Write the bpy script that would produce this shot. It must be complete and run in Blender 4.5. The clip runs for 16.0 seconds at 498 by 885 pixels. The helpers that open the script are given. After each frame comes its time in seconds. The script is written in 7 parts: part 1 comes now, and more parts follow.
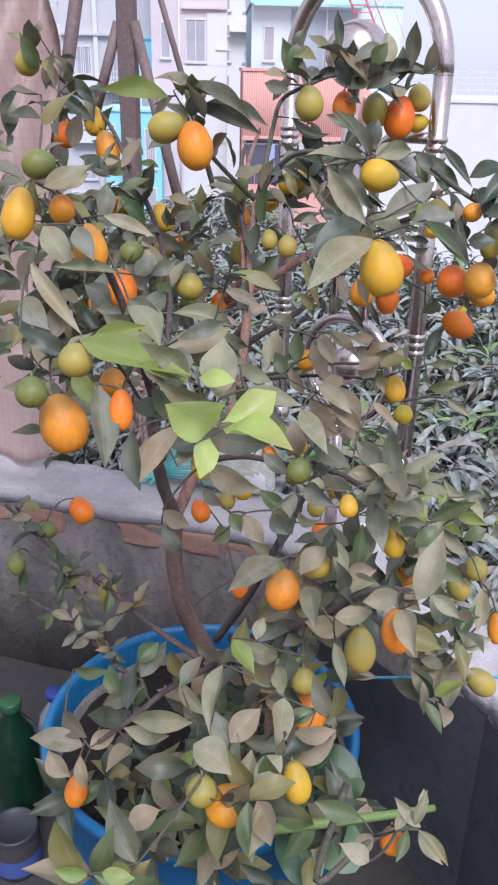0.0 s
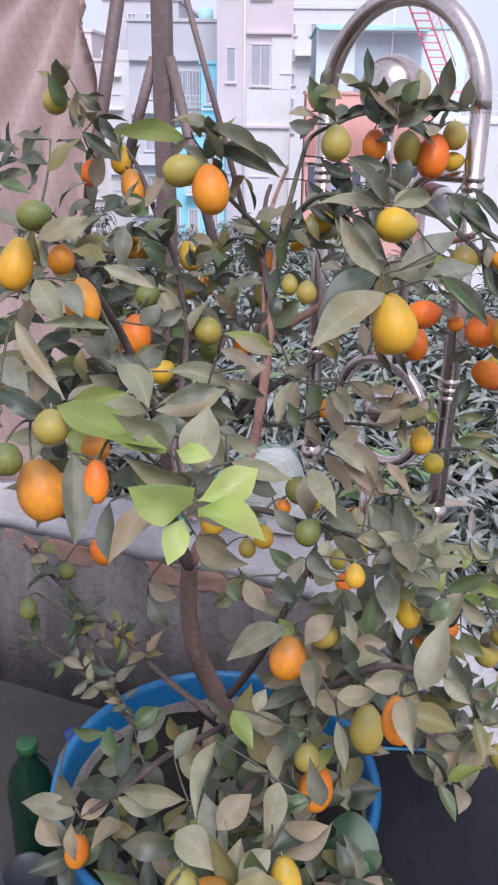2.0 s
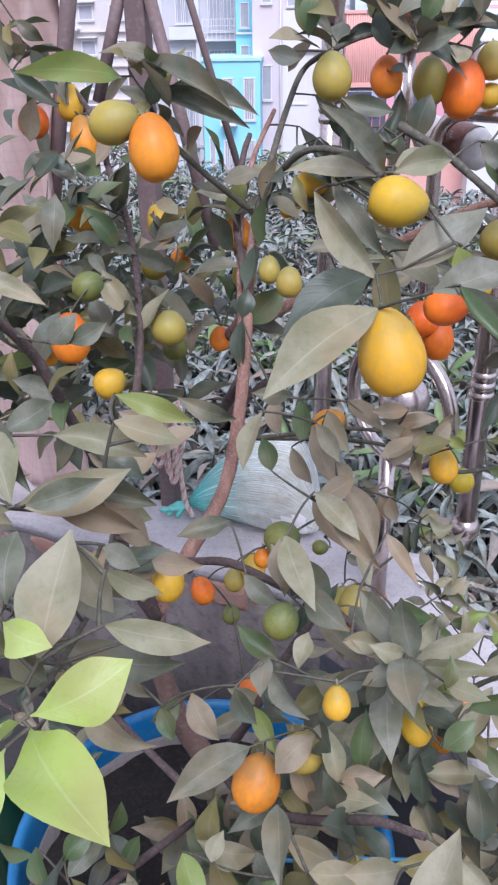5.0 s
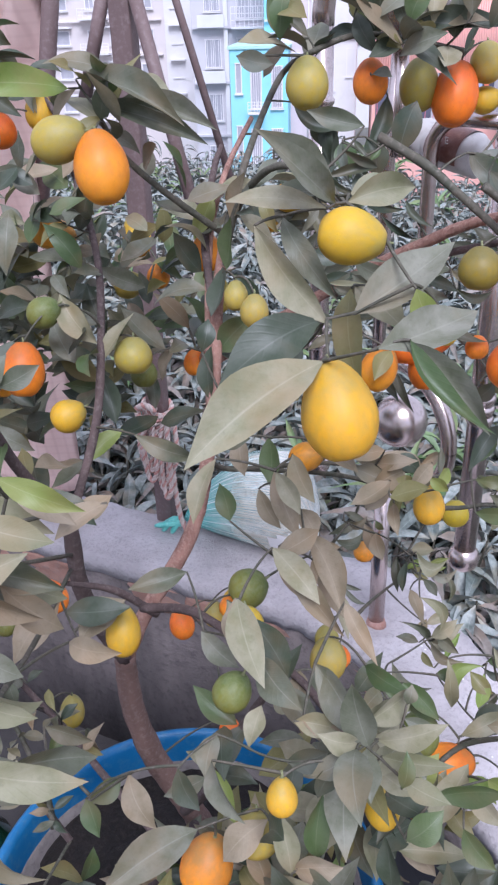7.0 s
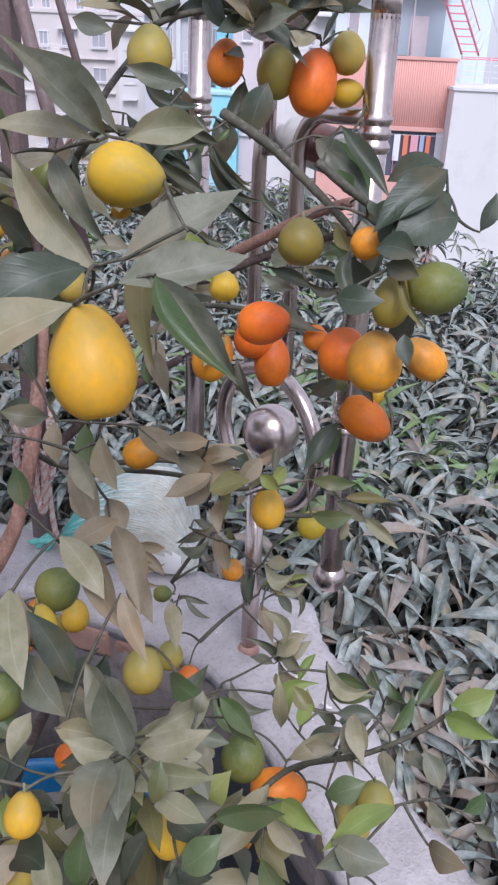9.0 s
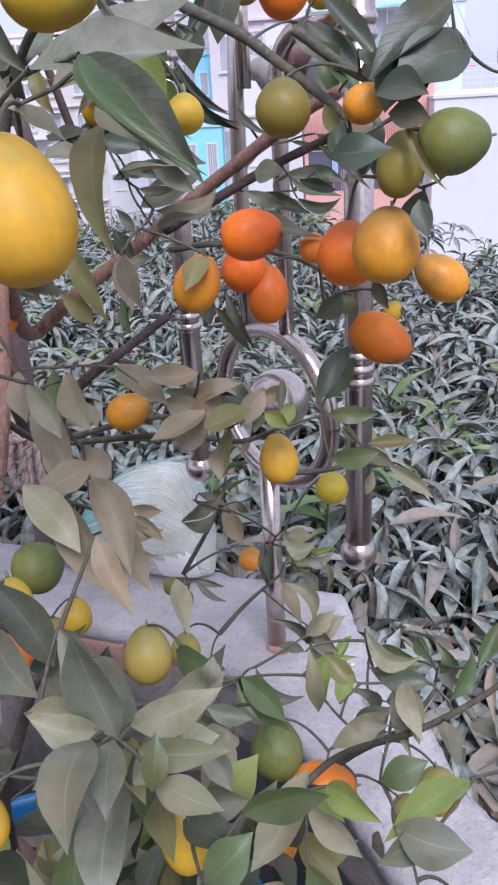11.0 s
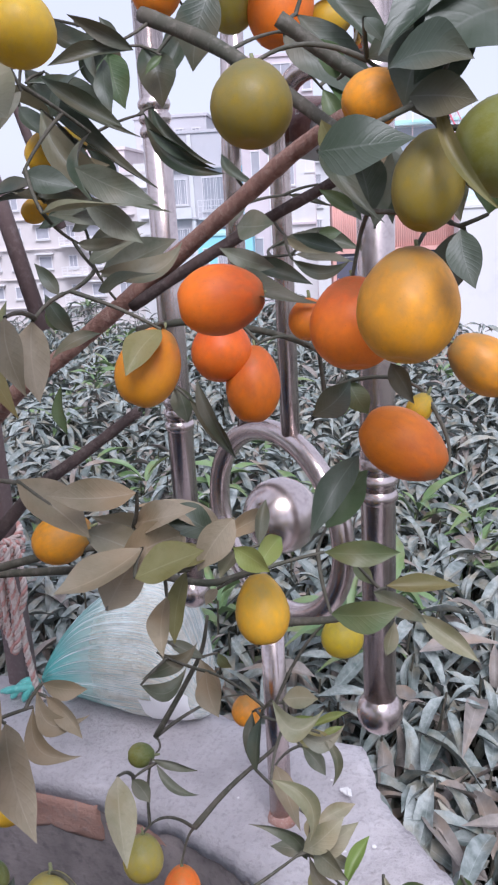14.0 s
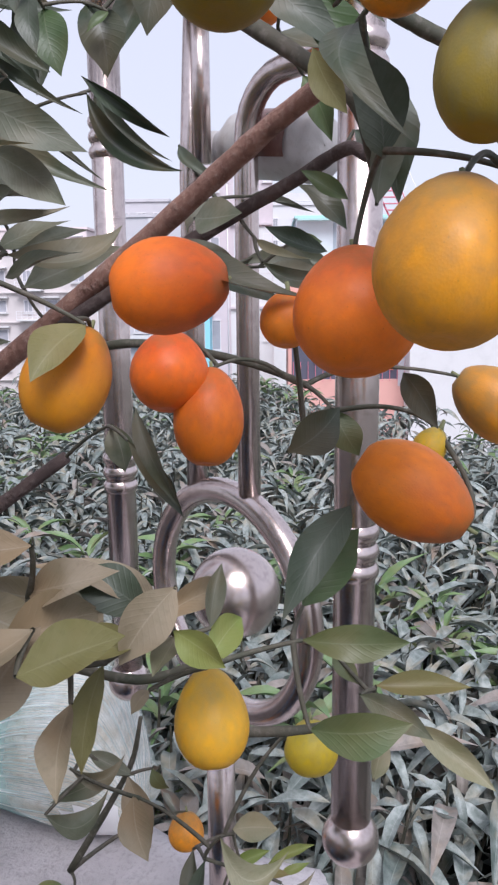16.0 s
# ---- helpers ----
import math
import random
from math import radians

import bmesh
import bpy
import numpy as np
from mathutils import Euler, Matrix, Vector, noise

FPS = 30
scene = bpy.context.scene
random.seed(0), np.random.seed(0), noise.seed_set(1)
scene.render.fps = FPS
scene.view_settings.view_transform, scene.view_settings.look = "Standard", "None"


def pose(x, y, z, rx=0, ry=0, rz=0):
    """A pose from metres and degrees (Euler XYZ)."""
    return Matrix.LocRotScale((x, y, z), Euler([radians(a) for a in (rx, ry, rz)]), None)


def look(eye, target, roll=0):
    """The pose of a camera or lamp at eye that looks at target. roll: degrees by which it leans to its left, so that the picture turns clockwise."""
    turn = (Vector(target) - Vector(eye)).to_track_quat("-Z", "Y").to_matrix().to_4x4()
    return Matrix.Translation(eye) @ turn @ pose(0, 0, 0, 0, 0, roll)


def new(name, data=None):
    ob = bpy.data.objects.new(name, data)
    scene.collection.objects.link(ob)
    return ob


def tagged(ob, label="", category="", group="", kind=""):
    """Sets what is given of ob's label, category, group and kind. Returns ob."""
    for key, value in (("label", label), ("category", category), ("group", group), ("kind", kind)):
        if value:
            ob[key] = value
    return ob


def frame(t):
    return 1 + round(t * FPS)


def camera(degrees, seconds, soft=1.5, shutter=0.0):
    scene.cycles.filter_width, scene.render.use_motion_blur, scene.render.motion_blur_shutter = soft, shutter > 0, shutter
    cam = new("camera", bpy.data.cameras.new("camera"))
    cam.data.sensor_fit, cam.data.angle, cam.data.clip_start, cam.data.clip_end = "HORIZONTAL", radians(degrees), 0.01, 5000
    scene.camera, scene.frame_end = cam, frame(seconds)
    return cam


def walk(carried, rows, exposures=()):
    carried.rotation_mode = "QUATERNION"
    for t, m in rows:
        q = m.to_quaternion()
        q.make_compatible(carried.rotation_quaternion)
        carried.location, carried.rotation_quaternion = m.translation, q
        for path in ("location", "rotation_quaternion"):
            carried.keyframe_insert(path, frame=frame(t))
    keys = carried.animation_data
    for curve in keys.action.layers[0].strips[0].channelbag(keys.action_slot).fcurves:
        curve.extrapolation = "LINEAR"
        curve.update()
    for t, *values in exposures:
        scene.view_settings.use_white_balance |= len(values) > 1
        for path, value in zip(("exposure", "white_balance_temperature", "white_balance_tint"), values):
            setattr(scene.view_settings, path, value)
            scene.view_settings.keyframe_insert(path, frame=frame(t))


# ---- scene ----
cam = camera(33.8, 16.0, 2.3)
PATH = [
    (0.0, (0.484, -0.441, 1.442), (0.223, 0.431, 1.029), 1.2),
    (0.5, (0.492, -0.406, 1.455), (0.218, 0.469, 1.056), 1.3),
    (1.0, (0.497, -0.393, 1.464), (0.214, 0.484, 1.075), 1.4),
    (1.5, (0.505, -0.382, 1.467), (0.207, 0.490, 1.079), 1.1),
    (2.0, (0.518, -0.364, 1.464), (0.188, 0.495, 1.071), 0.8),
    (2.5, (0.515, -0.309, 1.447), (0.191, 0.548, 1.046), 1.1),
    (3.0, (0.507, -0.238, 1.424), (0.207, 0.614, 0.994), -0.3),
    (3.5, (0.480, -0.190, 1.422), (0.204, 0.666, 0.987), -0.6),
    (4.0, (0.484, -0.170, 1.439), (0.197, 0.678, 0.994), -1.0),
    (4.2, (0.476, -0.150, 1.453), (0.165, 0.675, 1.006), -0.4),
    (6.3, (0.517, -0.024, 1.466), (0.134, 0.773, 0.999), -1.6),
    (6.5, (0.517, -0.015, 1.470), (0.134, 0.781, 1.000), -1.7),
    (7.0, (0.512, 0.014, 1.471), (0.121, 0.803, 0.998), -1.8),
    (7.5, (0.523, 0.046, 1.477), (0.136, 0.838, 1.006), -2.1),
    (8.0, (0.542, 0.074, 1.475), (0.166, 0.873, 1.005), -2.3),
    (8.5, (0.577, 0.087, 1.452), (0.231, 0.926, 1.032), 0.2),
    (9.0, (0.593, 0.087, 1.404), (0.261, 0.927, 0.975), 2.6),
    (9.2, (0.596, 0.088, 1.390), (0.263, 0.925, 0.955), 3.2),
    (11.3, (0.575, 0.173, 1.285), (0.214, 1.021, 0.898), -4.0),
    (11.5, (0.577, 0.186, 1.280), (0.204, 1.035, 0.907), -3.8),
    (12.0, (0.568, 0.227, 1.263), (0.174, 1.076, 0.910), -4.8),
    (12.5, (0.560, 0.269, 1.253), (0.166, 1.128, 0.926), -4.9),
    (13.0, (0.547, 0.300, 1.243), (0.149, 1.165, 0.939), -4.2),
    (13.5, (0.538, 0.305, 1.244), (0.135, 1.171, 0.949), -3.7),
    (14.0, (0.539, 0.333, 1.243), (0.144, 1.206, 0.958), -3.2),
    (14.5, (0.525, 0.349, 1.215), (0.137, 1.239, 0.976), -2.4),
    (15.0, (0.520, 0.380, 1.213), (0.139, 1.281, 1.007), -2.0),
    (15.5, (0.516, 0.393, 1.209), (0.138, 1.301, 1.027), -1.6),
    (16.0, (0.491, 0.437, 1.193), (0.144, 1.355, 1.001), -0.6),
]
walk(cam, [(t, look(eye, target, roll)) for t, eye, target, roll in PATH], [(0.0, 0.52, 5690, 16), (2.0, 0.44, 5740, 17), (4.0, 0.53, 5600, 18), (6.5, 0.66, 5480, 19), (8.0, 0.64, 5600, 18), (9.0, 0.35, 5700, 16), (12.0, 0.51, 5530, 18), (14.0, 0.53, 5680, 17), (16.0, 0.46, 5880, 15)])

# ---- light: bright hazy daylight ----
world = bpy.data.worlds.new("hazy_sky")
scene.world = world
world.use_nodes = True
sky = world.node_tree.nodes.new("ShaderNodeTexSky")
sky.sky_type = "NISHITA"
sky.sun_disc = False
sky.sun_elevation = radians(52)
sky.sun_rotation = radians(150)
sky.air_density, sky.dust_density, sky.ozone_density = 1.0, 2.0, 1.0
background = world.node_tree.nodes["Background"]
background.inputs["Strength"].default_value = 0.12
veil = world.node_tree.nodes.new("ShaderNodeMix")
veil.data_type = "RGBA"
veil.inputs[0].default_value = 0.85
veil.inputs[7].default_value = (5.35, 5.25, 5.5, 1)
world.node_tree.links.new(sky.outputs[0], veil.inputs[6])
world.node_tree.links.new(veil.outputs[2], background.inputs["Color"])
sun_data = bpy.data.lights.new("sun", "SUN")
sun_data.energy, sun_data.angle, sun_data.color = 2.6, radians(30), (1.0, 0.95, 0.9)
sun = new("sun", sun_data)
sun.matrix_world = look((0, 0, 6), (-0.5 * math.cos(radians(52)), 0.86 * math.cos(radians(52)), 6 - math.sin(radians(52))))


# ---- materials ----
class Mat:
    """A node material under construction."""

    def __init__(self, name, rough=0.6, metal=0.0):
        self.m = bpy.data.materials.new(name)
        self.m.use_nodes = True
        self.t = self.m.node_tree
        self.b = self.t.nodes["Principled BSDF"]
        self.b.inputs["Roughness"].default_value = rough
        self.b.inputs["Metallic"].default_value = metal
        self.co = None

    def n(self, kind, **values):
        node = self.t.nodes.new(kind)
        for k, v in values.items():
            node.inputs[k].default_value = v
        return node

    def l(self, a, b):
        self.t.links.new(a, b)

    def coords(self):
        if self.co is None:
            self.co = self.n("ShaderNodeTexCoord").outputs["Object"]
        return self.co

    def noise(self, scale, detail=4.0, rough=0.55, stretch=None):
        node = self.n("ShaderNodeTexNoise", Scale=scale, Detail=detail, Roughness=rough)
        src = self.coords()
        if stretch:
            mp = self.n("ShaderNodeMapping")
            mp.inputs["Scale"].default_value = stretch
            self.l(src, mp.inputs["Vector"])
            src = mp.outputs[0]
        self.l(src, node.inputs["Vector"])
        return node.outputs["Fac"]

    def ramp(self, fac, stops):
        r = self.n("ShaderNodeValToRGB")
        el = r.color_ramp.elements
        while len(el) < len(stops):
            el.new(0.5)
        for e, (p, c) in zip(el, stops):
            e.position, e.color = p, (*c, 1)
        self.l(fac, r.inputs["Fac"])
        return r.outputs["Color"]

    def value(self, fac, lo, hi, a=0.0, b=1.0):
        r = self.n("ShaderNodeMapRange")
        for k, v in (("From Min", lo), ("From Max", hi), ("To Min", a), ("To Max", b)):
            r.inputs[k].default_value = v
        self.l(fac, r.inputs["Value"])
        return r.outputs[0]

    def mix(self, fac, a, b, blend="MIX"):
        x = self.n("ShaderNodeMix")
        x.data_type, x.blend_type = "RGBA", blend
        for s, v in ((x.inputs[0], fac), (x.inputs[6], a), (x.inputs[7], b)):
            if isinstance(v, (int, float)):
                s.default_value = v
            elif isinstance(v, tuple):
                s.default_value = (*v, 1)
            else:
                self.l(v, s)
        return x.outputs[2]

    def color(self, c):
        if isinstance(c, tuple):
            self.b.inputs["Base Color"].default_value = (*c, 1)
        else:
            self.l(c, self.b.inputs["Base Color"])
        return self

    def bump(self, fac, strength=0.3, dist=0.002):
        x = self.n("ShaderNodeBump", Strength=strength, Distance=dist)
        self.l(fac, x.inputs["Height"])
        self.l(x.outputs[0], self.b.inputs["Normal"])
        return self

    def rough(self, fac, a, b):
        self.l(self.value(fac, 0.3, 0.7, a, b), self.b.inputs["Roughness"])
        return self


def two_scale(name, c1, c2, c3, big, small, rough=0.7, metal=0.0, bump=0.3, dist=0.002, stretch=None):
    m = Mat(name, rough, metal)
    a, b = m.noise(big, 3, 0.6, stretch), m.noise(small, 6, 0.65)
    base = m.ramp(a, [(0.3, c1), (0.7, c2)])
    m.color(m.mix(m.value(b, 0.5, 0.75, 0, 0.7), base, c3))
    return m.bump(b, bump, dist).m


def leaf_material(name, blade, blade2, dust, amount, gloss, glow):
    """A leaf: midrib and side veins along the blade, blotches, and settled dust."""
    m = Mat(name, gloss)
    uv = m.n("ShaderNodeUVMap")
    xyz = m.n("ShaderNodeSeparateXYZ")
    m.l(uv.outputs[0], xyz.inputs[0])
    off = m.n("ShaderNodeMath")
    off.operation = "SUBTRACT"
    m.l(xyz.outputs["X"], off.inputs[0])
    off.inputs[1].default_value = 0.5
    ab = m.n("ShaderNodeMath")
    ab.operation = "ABSOLUTE"
    m.l(off.outputs[0], ab.inputs[0])
    geo = m.n("ShaderNodeNewGeometry")
    obj = m.n("ShaderNodeObjectInfo")
    add = m.n("ShaderNodeMath")
    add.operation = "ADD"
    m.l(geo.outputs["Random Per Island"], add.inputs[0])
    m.l(obj.outputs["Random"], add.inputs[1])
    fr = m.n("ShaderNodeMath")
    fr.operation = "FRACT"
    m.l(add.outputs[0], fr.inputs[0])
    rnd = fr.outputs[0]
    world_noise = m.n("ShaderNodeTexNoise", Scale=45.0, Detail=5.0, Roughness=0.6)
    m.l(geo.outputs["Position"], world_noise.inputs["Vector"])
    fine = m.n("ShaderNodeTexNoise", Scale=320.0, Detail=3.0, Roughness=0.6)
    m.l(geo.outputs["Position"], fine.inputs["Vector"])
    base = m.mix(rnd, blade, blade2)
    cover = m.n("ShaderNodeMath")
    cover.operation = "MULTIPLY"
    m.l(m.value(world_noise.outputs["Fac"], 0.36, 0.64, 0.22, 1.0), cover.inputs[0])
    m.l(m.value(rnd, 0, 1, amount * 0.55, min(1.0, amount * 1.3)), cover.inputs[1])
    col = m.mix(cover.outputs[0], base, dust)
    col = m.mix(m.value(fine.outputs["Fac"], 0.55, 0.8, 0, 0.25), col, tuple(0.5 * c for c in blade))
    blotch = m.n("ShaderNodeTexNoise", Scale=19.0, Detail=3.0, Roughness=0.5)
    m.l(geo.outputs["Position"], blotch.inputs["Vector"])
    col = m.mix(m.value(blotch.outputs["Fac"], 0.48, 0.68, 0, 0.55), col, (0.6 * dust[0] + 0.06, 0.5 * dust[1] + 0.03, 0.36 * dust[2] + 0.01))
    col = m.mix(m.value(ab.outputs[0], 0.0, 0.03, 0.30, 0.0), col, tuple(min(1, 1.1 * c + 0.04) for c in dust))
    # side veins, slanting towards the tip
    slant = m.n("ShaderNodeMath")
    slant.operation = "SUBTRACT"
    m.l(xyz.outputs["Y"], slant.inputs[0])
    sl = m.n("ShaderNodeMath")
    sl.operation = "MULTIPLY"
    m.l(ab.outputs[0], sl.inputs[0])
    sl.inputs[1].default_value = 0.5
    m.l(sl.outputs[0], slant.inputs[1])
    saw = m.n("ShaderNodeMath")
    saw.operation = "PINGPONG"
    m.l(slant.outputs[0], saw.inputs[0])
    saw.inputs[1].default_value = 0.045
    veins = m.value(saw.outputs[0], 0.0, 0.045, 1.0, 0.0)
    col = m.mix(m.value(veins, 0.7, 1.0, 0, 0.06), col, tuple(0.7 * c for c in dust))
    m.color(col)
    m.l(m.value(cover.outputs[0], 0, 1, gloss, 0.85), m.b.inputs["Roughness"])
    h = m.n("ShaderNodeMath")
    h.operation = "ADD"
    m.l(m.value(veins, 0.6, 1.0, 0, 0.8), h.inputs[0])
    m.l(fine.outputs["Fac"], h.inputs[1])
    m.bump(h.outputs[0], 0.16, 0.0005)
    thin = m.n("ShaderNodeBsdfTranslucent")
    m.l(col, thin.inputs["Color"])
    mixer = m.n("ShaderNodeMixShader")
    mixer.inputs[0].default_value = glow
    m.l(m.b.outputs[0], mixer.inputs[1])
    m.l(thin.outputs[0], mixer.inputs[2])
    m.l(mixer.outputs[0], m.t.nodes["Material Output"].inputs["Surface"])
    return m.m


LEAF = {
    "pale": leaf_material("leaf_pale", (0.14, 0.15, 0.07), (0.20, 0.19, 0.10), (0.36, 0.335, 0.245), 0.70, 0.45, 0.12),
    "dust": leaf_material("leaf_dusty", (0.055, 0.070, 0.034), (0.09, 0.10, 0.052), (0.255, 0.252, 0.205), 0.60, 0.42, 0.10),
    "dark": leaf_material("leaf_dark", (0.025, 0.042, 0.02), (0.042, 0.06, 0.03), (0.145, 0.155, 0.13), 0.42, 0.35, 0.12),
    "green": leaf_material("leaf_green", (0.05, 0.095, 0.028), (0.085, 0.13, 0.04), (0.19, 0.21, 0.13), 0.34, 0.35, 0.2),
    "lime": leaf_material("leaf_lime", (0.17, 0.26, 0.05), (0.25, 0.31, 0.065), (0.35, 0.37, 0.19), 0.30, 0.38, 0.3),
    "bright": leaf_material("leaf_bright", (0.40, 0.54, 0.09), (0.48, 0.60, 0.15), (0.56, 0.62, 0.34), 0.40, 0.35, 0.35),
    "tan": leaf_material("leaf_tan", (0.16, 0.135, 0.075), (0.20, 0.16, 0.095), (0.33, 0.275, 0.20), 0.70, 0.5, 0.10),
    "olive": leaf_material("leaf_olive", (0.135, 0.13, 0.04), (0.19, 0.175, 0.05), (0.29, 0.265, 0.14), 0.45, 0.4, 0.2),
    "mango": leaf_material("leaf_mango", (0.038, 0.064, 0.052), (0.078, 0.112, 0.098), (0.44, 0.475, 0.46), 0.68, 0.28, 0.06),
    "mango_dry": leaf_material("leaf_mango_dusty", (0.13, 0.12, 0.10), (0.17, 0.15, 0.13), (0.36, 0.32, 0.295), 0.62, 0.45, 0.06),
    "mango_new": leaf_material("leaf_mango_new", (0.10, 0.19, 0.06), (0.15, 0.25, 0.08), (0.28, 0.34, 0.22), 0.35, 0.36, 0.15),
    "weed": leaf_material("leaf_weed", (0.05, 0.115, 0.055), (0.08, 0.16, 0.075), (0.2, 0.27, 0.19), 0.35, 0.4, 0.12),
}


def fruit_material(name, low, high, shoulder, dust, settled=0.34):
    """Citrus rind: a riper end, a greener shoulder, oil glands and some dust."""
    m = Mat(name, 0.36)
    co = m.n("ShaderNodeTexCoord")
    sep = m.n("ShaderNodeSeparateXYZ")
    m.l(co.outputs["Generated"], sep.inputs[0])
    obj = m.n("ShaderNodeObjectInfo")
    patch = m.noise(3.4, 4, 0.6)
    wob = m.n("ShaderNodeMath")
    wob.operation = "ADD"
    m.l(sep.outputs["Z"], wob.inputs[0])
    m.l(m.value(patch, 0.3, 0.7, -0.22, 0.22), wob.inputs[1])
    base = m.mix(m.value(wob.outputs[0], 0.15, 0.75), low, high)
    base = m.mix(m.value(wob.outputs[0], 0.72, 1.1), base, shoulder)
    hsv = m.n("ShaderNodeHueSaturation")
    m.l(base, hsv.inputs["Color"])
    m.l(m.value(obj.outputs["Random"], 0, 1, 0.488, 0.512), hsv.inputs["Hue"])
    m.l(m.value(obj.outputs["Random"], 0, 1, 1.1, 0.9), hsv.inputs["Value"])
    film = m.noise(6.5, 6, 0.7)
    dots = m.n("ShaderNodeTexVoronoi", Scale=15.0)
    m.l(m.coords(), dots.inputs["Vector"])
    speck = m.mix(m.value(dots.outputs["Distance"], 0.03, 0.13, 0.30, 0.0), hsv.outputs[0], tuple(0.45 * c for c in shoulder))
    mottle = m.noise(8.0, 5, 0.7)
    speck = m.mix(m.value(mottle, 0.42, 0.70, 0.0, 0.24), speck, tuple(0.6 * a + 0.4 * b for a, b in zip(shoulder, high)))
    m.color(m.mix(m.value(film, 0.40, 0.72, 0.06, settled + 0.12), speck, dust))
    m.rough(film, 0.38, 0.62)
    gland = m.n("ShaderNodeTexVoronoi", Scale=48.0)
    m.l(m.coords(), gland.inputs["Vector"])
    m.bump(gland.outputs["Distance"], 0.10, 0.0004)
    m.b.inputs["Specular IOR Level"].default_value = 0.35
    m.b.inputs["Subsurface Weight"].default_value = 0.12
    m.b.inputs["Subsurface Radius"].default_value = (0.006, 0.003, 0.001)
    return m.m


FRUIT = {
    "orange": fruit_material("rind_orange", (0.84, 0.27, 0.008), (0.66, 0.16, 0.004), (0.38, 0.15, 0.02), (0.46, 0.25, 0.10), 0.12),
    "red": fruit_material("rind_deep_orange", (0.84, 0.18, 0.002), (0.60, 0.095, 0.003), (0.30, 0.085, 0.02), (0.40, 0.19, 0.09), 0.10),
    "yellow": fruit_material("rind_yellow", (0.68, 0.37, 0.006), (0.50, 0.30, 0.012), (0.30, 0.23, 0.05), (0.44, 0.32, 0.12), 0.2),
    "lemon": fruit_material("rind_lemon", (0.66, 0.42, 0.005), (0.50, 0.35, 0.014), (0.25, 0.22, 0.05), (0.42, 0.33, 0.13), 0.2),
    "amber": fruit_material("rind_amber", (0.84, 0.29, 0.005), (0.50, 0.19, 0.015), (0.24, 0.145, 0.04), (0.34, 0.21, 0.10), 0.2),
    "olive": fruit_material("rind_olive", (0.42, 0.31, 0.03), (0.30, 0.25, 0.045), (0.19, 0.185, 0.05), (0.33, 0.29, 0.16)),
    # the olive rind again, darkened to hold the shade of backlit fruit
    "backlit_olive": fruit_material("rind_shaded_olive", (0.28, 0.19, 0.015), (0.18, 0.135, 0.02), (0.10, 0.095, 0.028), (0.22, 0.19, 0.09)),
    "green": fruit_material("rind_green", (0.17, 0.165, 0.02), (0.10, 0.125, 0.022), (0.06, 0.10, 0.025), (0.27, 0.28, 0.15)),
}
BARK = two_scale("bark", (0.06, 0.042, 0.04), (0.125, 0.086, 0.078), (0.20, 0.165, 0.15), 34, 190, 0.85, 0, 0.9, 0.003, (1, 1, 0.25))
TRUNK = two_scale("trunk_bark", (0.12, 0.072, 0.058), (0.22, 0.135, 0.11), (0.30, 0.235, 0.205), 26, 170, 0.85, 0, 0.8, 0.003, (1, 1, 0.22))
BARK_RED = two_scale("bark_young", (0.19, 0.095, 0.072), (0.44, 0.25, 0.19), (0.52, 0.38, 0.32), 75, 260, 0.75, 0, 0.9, 0.0025, (1, 1, 0.25))
TWIG = two_scale("twig_green", (0.05, 0.055, 0.036), (0.10, 0.085, 0.062), (0.20, 0.175, 0.15), 40, 200, 0.75, 0, 0.4, 0.001)
STEEL = two_scale("stainless_steel", (0.60, 0.51, 0.48), (0.69, 0.60, 0.57), (0.40, 0.32, 0.30), 14, 120, 0.27, 1.0, 0.06, 0.0004)
CONCRETE = two_scale("parapet_cement", (0.40, 0.37, 0.375), (0.57, 0.535, 0.545), (0.27, 0.245, 0.245), 11, 150, 0.92, 0, 0.9, 0.005)
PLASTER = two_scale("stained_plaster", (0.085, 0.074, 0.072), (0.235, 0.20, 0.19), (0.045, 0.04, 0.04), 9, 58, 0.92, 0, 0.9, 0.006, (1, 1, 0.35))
DARK_PLASTER = two_scale("dark_plaster", (0.060, 0.061, 0.072), (0.10, 0.102, 0.118), (0.034, 0.034, 0.04), 3, 34, 0.7, 0, 0.3, 0.002)
BRICK = two_scale("broken_brick", (0.32, 0.175, 0.13), (0.43, 0.26, 0.20), (0.27, 0.225, 0.205), 16, 70, 0.95, 0, 1.0, 0.006)
# near-black: the shade beside the tub is put into the floor's colour
FLOOR = two_scale("shaded_cement", (0.035, 0.032, 0.032), (0.06, 0.054, 0.052), (0.022, 0.02, 0.02), 3, 40, 0.9, 0, 0.4, 0.004)
TUB_BLUE = two_scale("blue_plastic", (0.010, 0.115, 0.29), (0.017, 0.16, 0.36), (0.08, 0.20, 0.31), 6, 70, 0.42, 0, 0.1, 0.001)
SOIL = two_scale("dark_soil", (0.010, 0.008, 0.007), (0.024, 0.018, 0.015), (0.055, 0.042, 0.034), 20, 110, 0.95, 0, 1.0, 0.012)
POST = two_scale("brown_painted_post", (0.125, 0.084, 0.080), (0.19, 0.135, 0.13), (0.26, 0.205, 0.20), 9, 120, 0.6, 0, 0.25, 0.001, (1, 1, 0.3))
CLOTH_M = Mat("faded_checked_cloth", 0.95)
weave_a, weave_b = CLOTH_M.n("ShaderNodeTexWave", Scale=17.0, Distortion=1.2), CLOTH_M.n("ShaderNodeTexWave", Scale=17.0, Distortion=1.2)
weave_a.bands_direction, weave_b.bands_direction = "X", "Z"
for w in (weave_a, weave_b):
    CLOTH_M.l(CLOTH_M.coords(), w.inputs["Vector"])
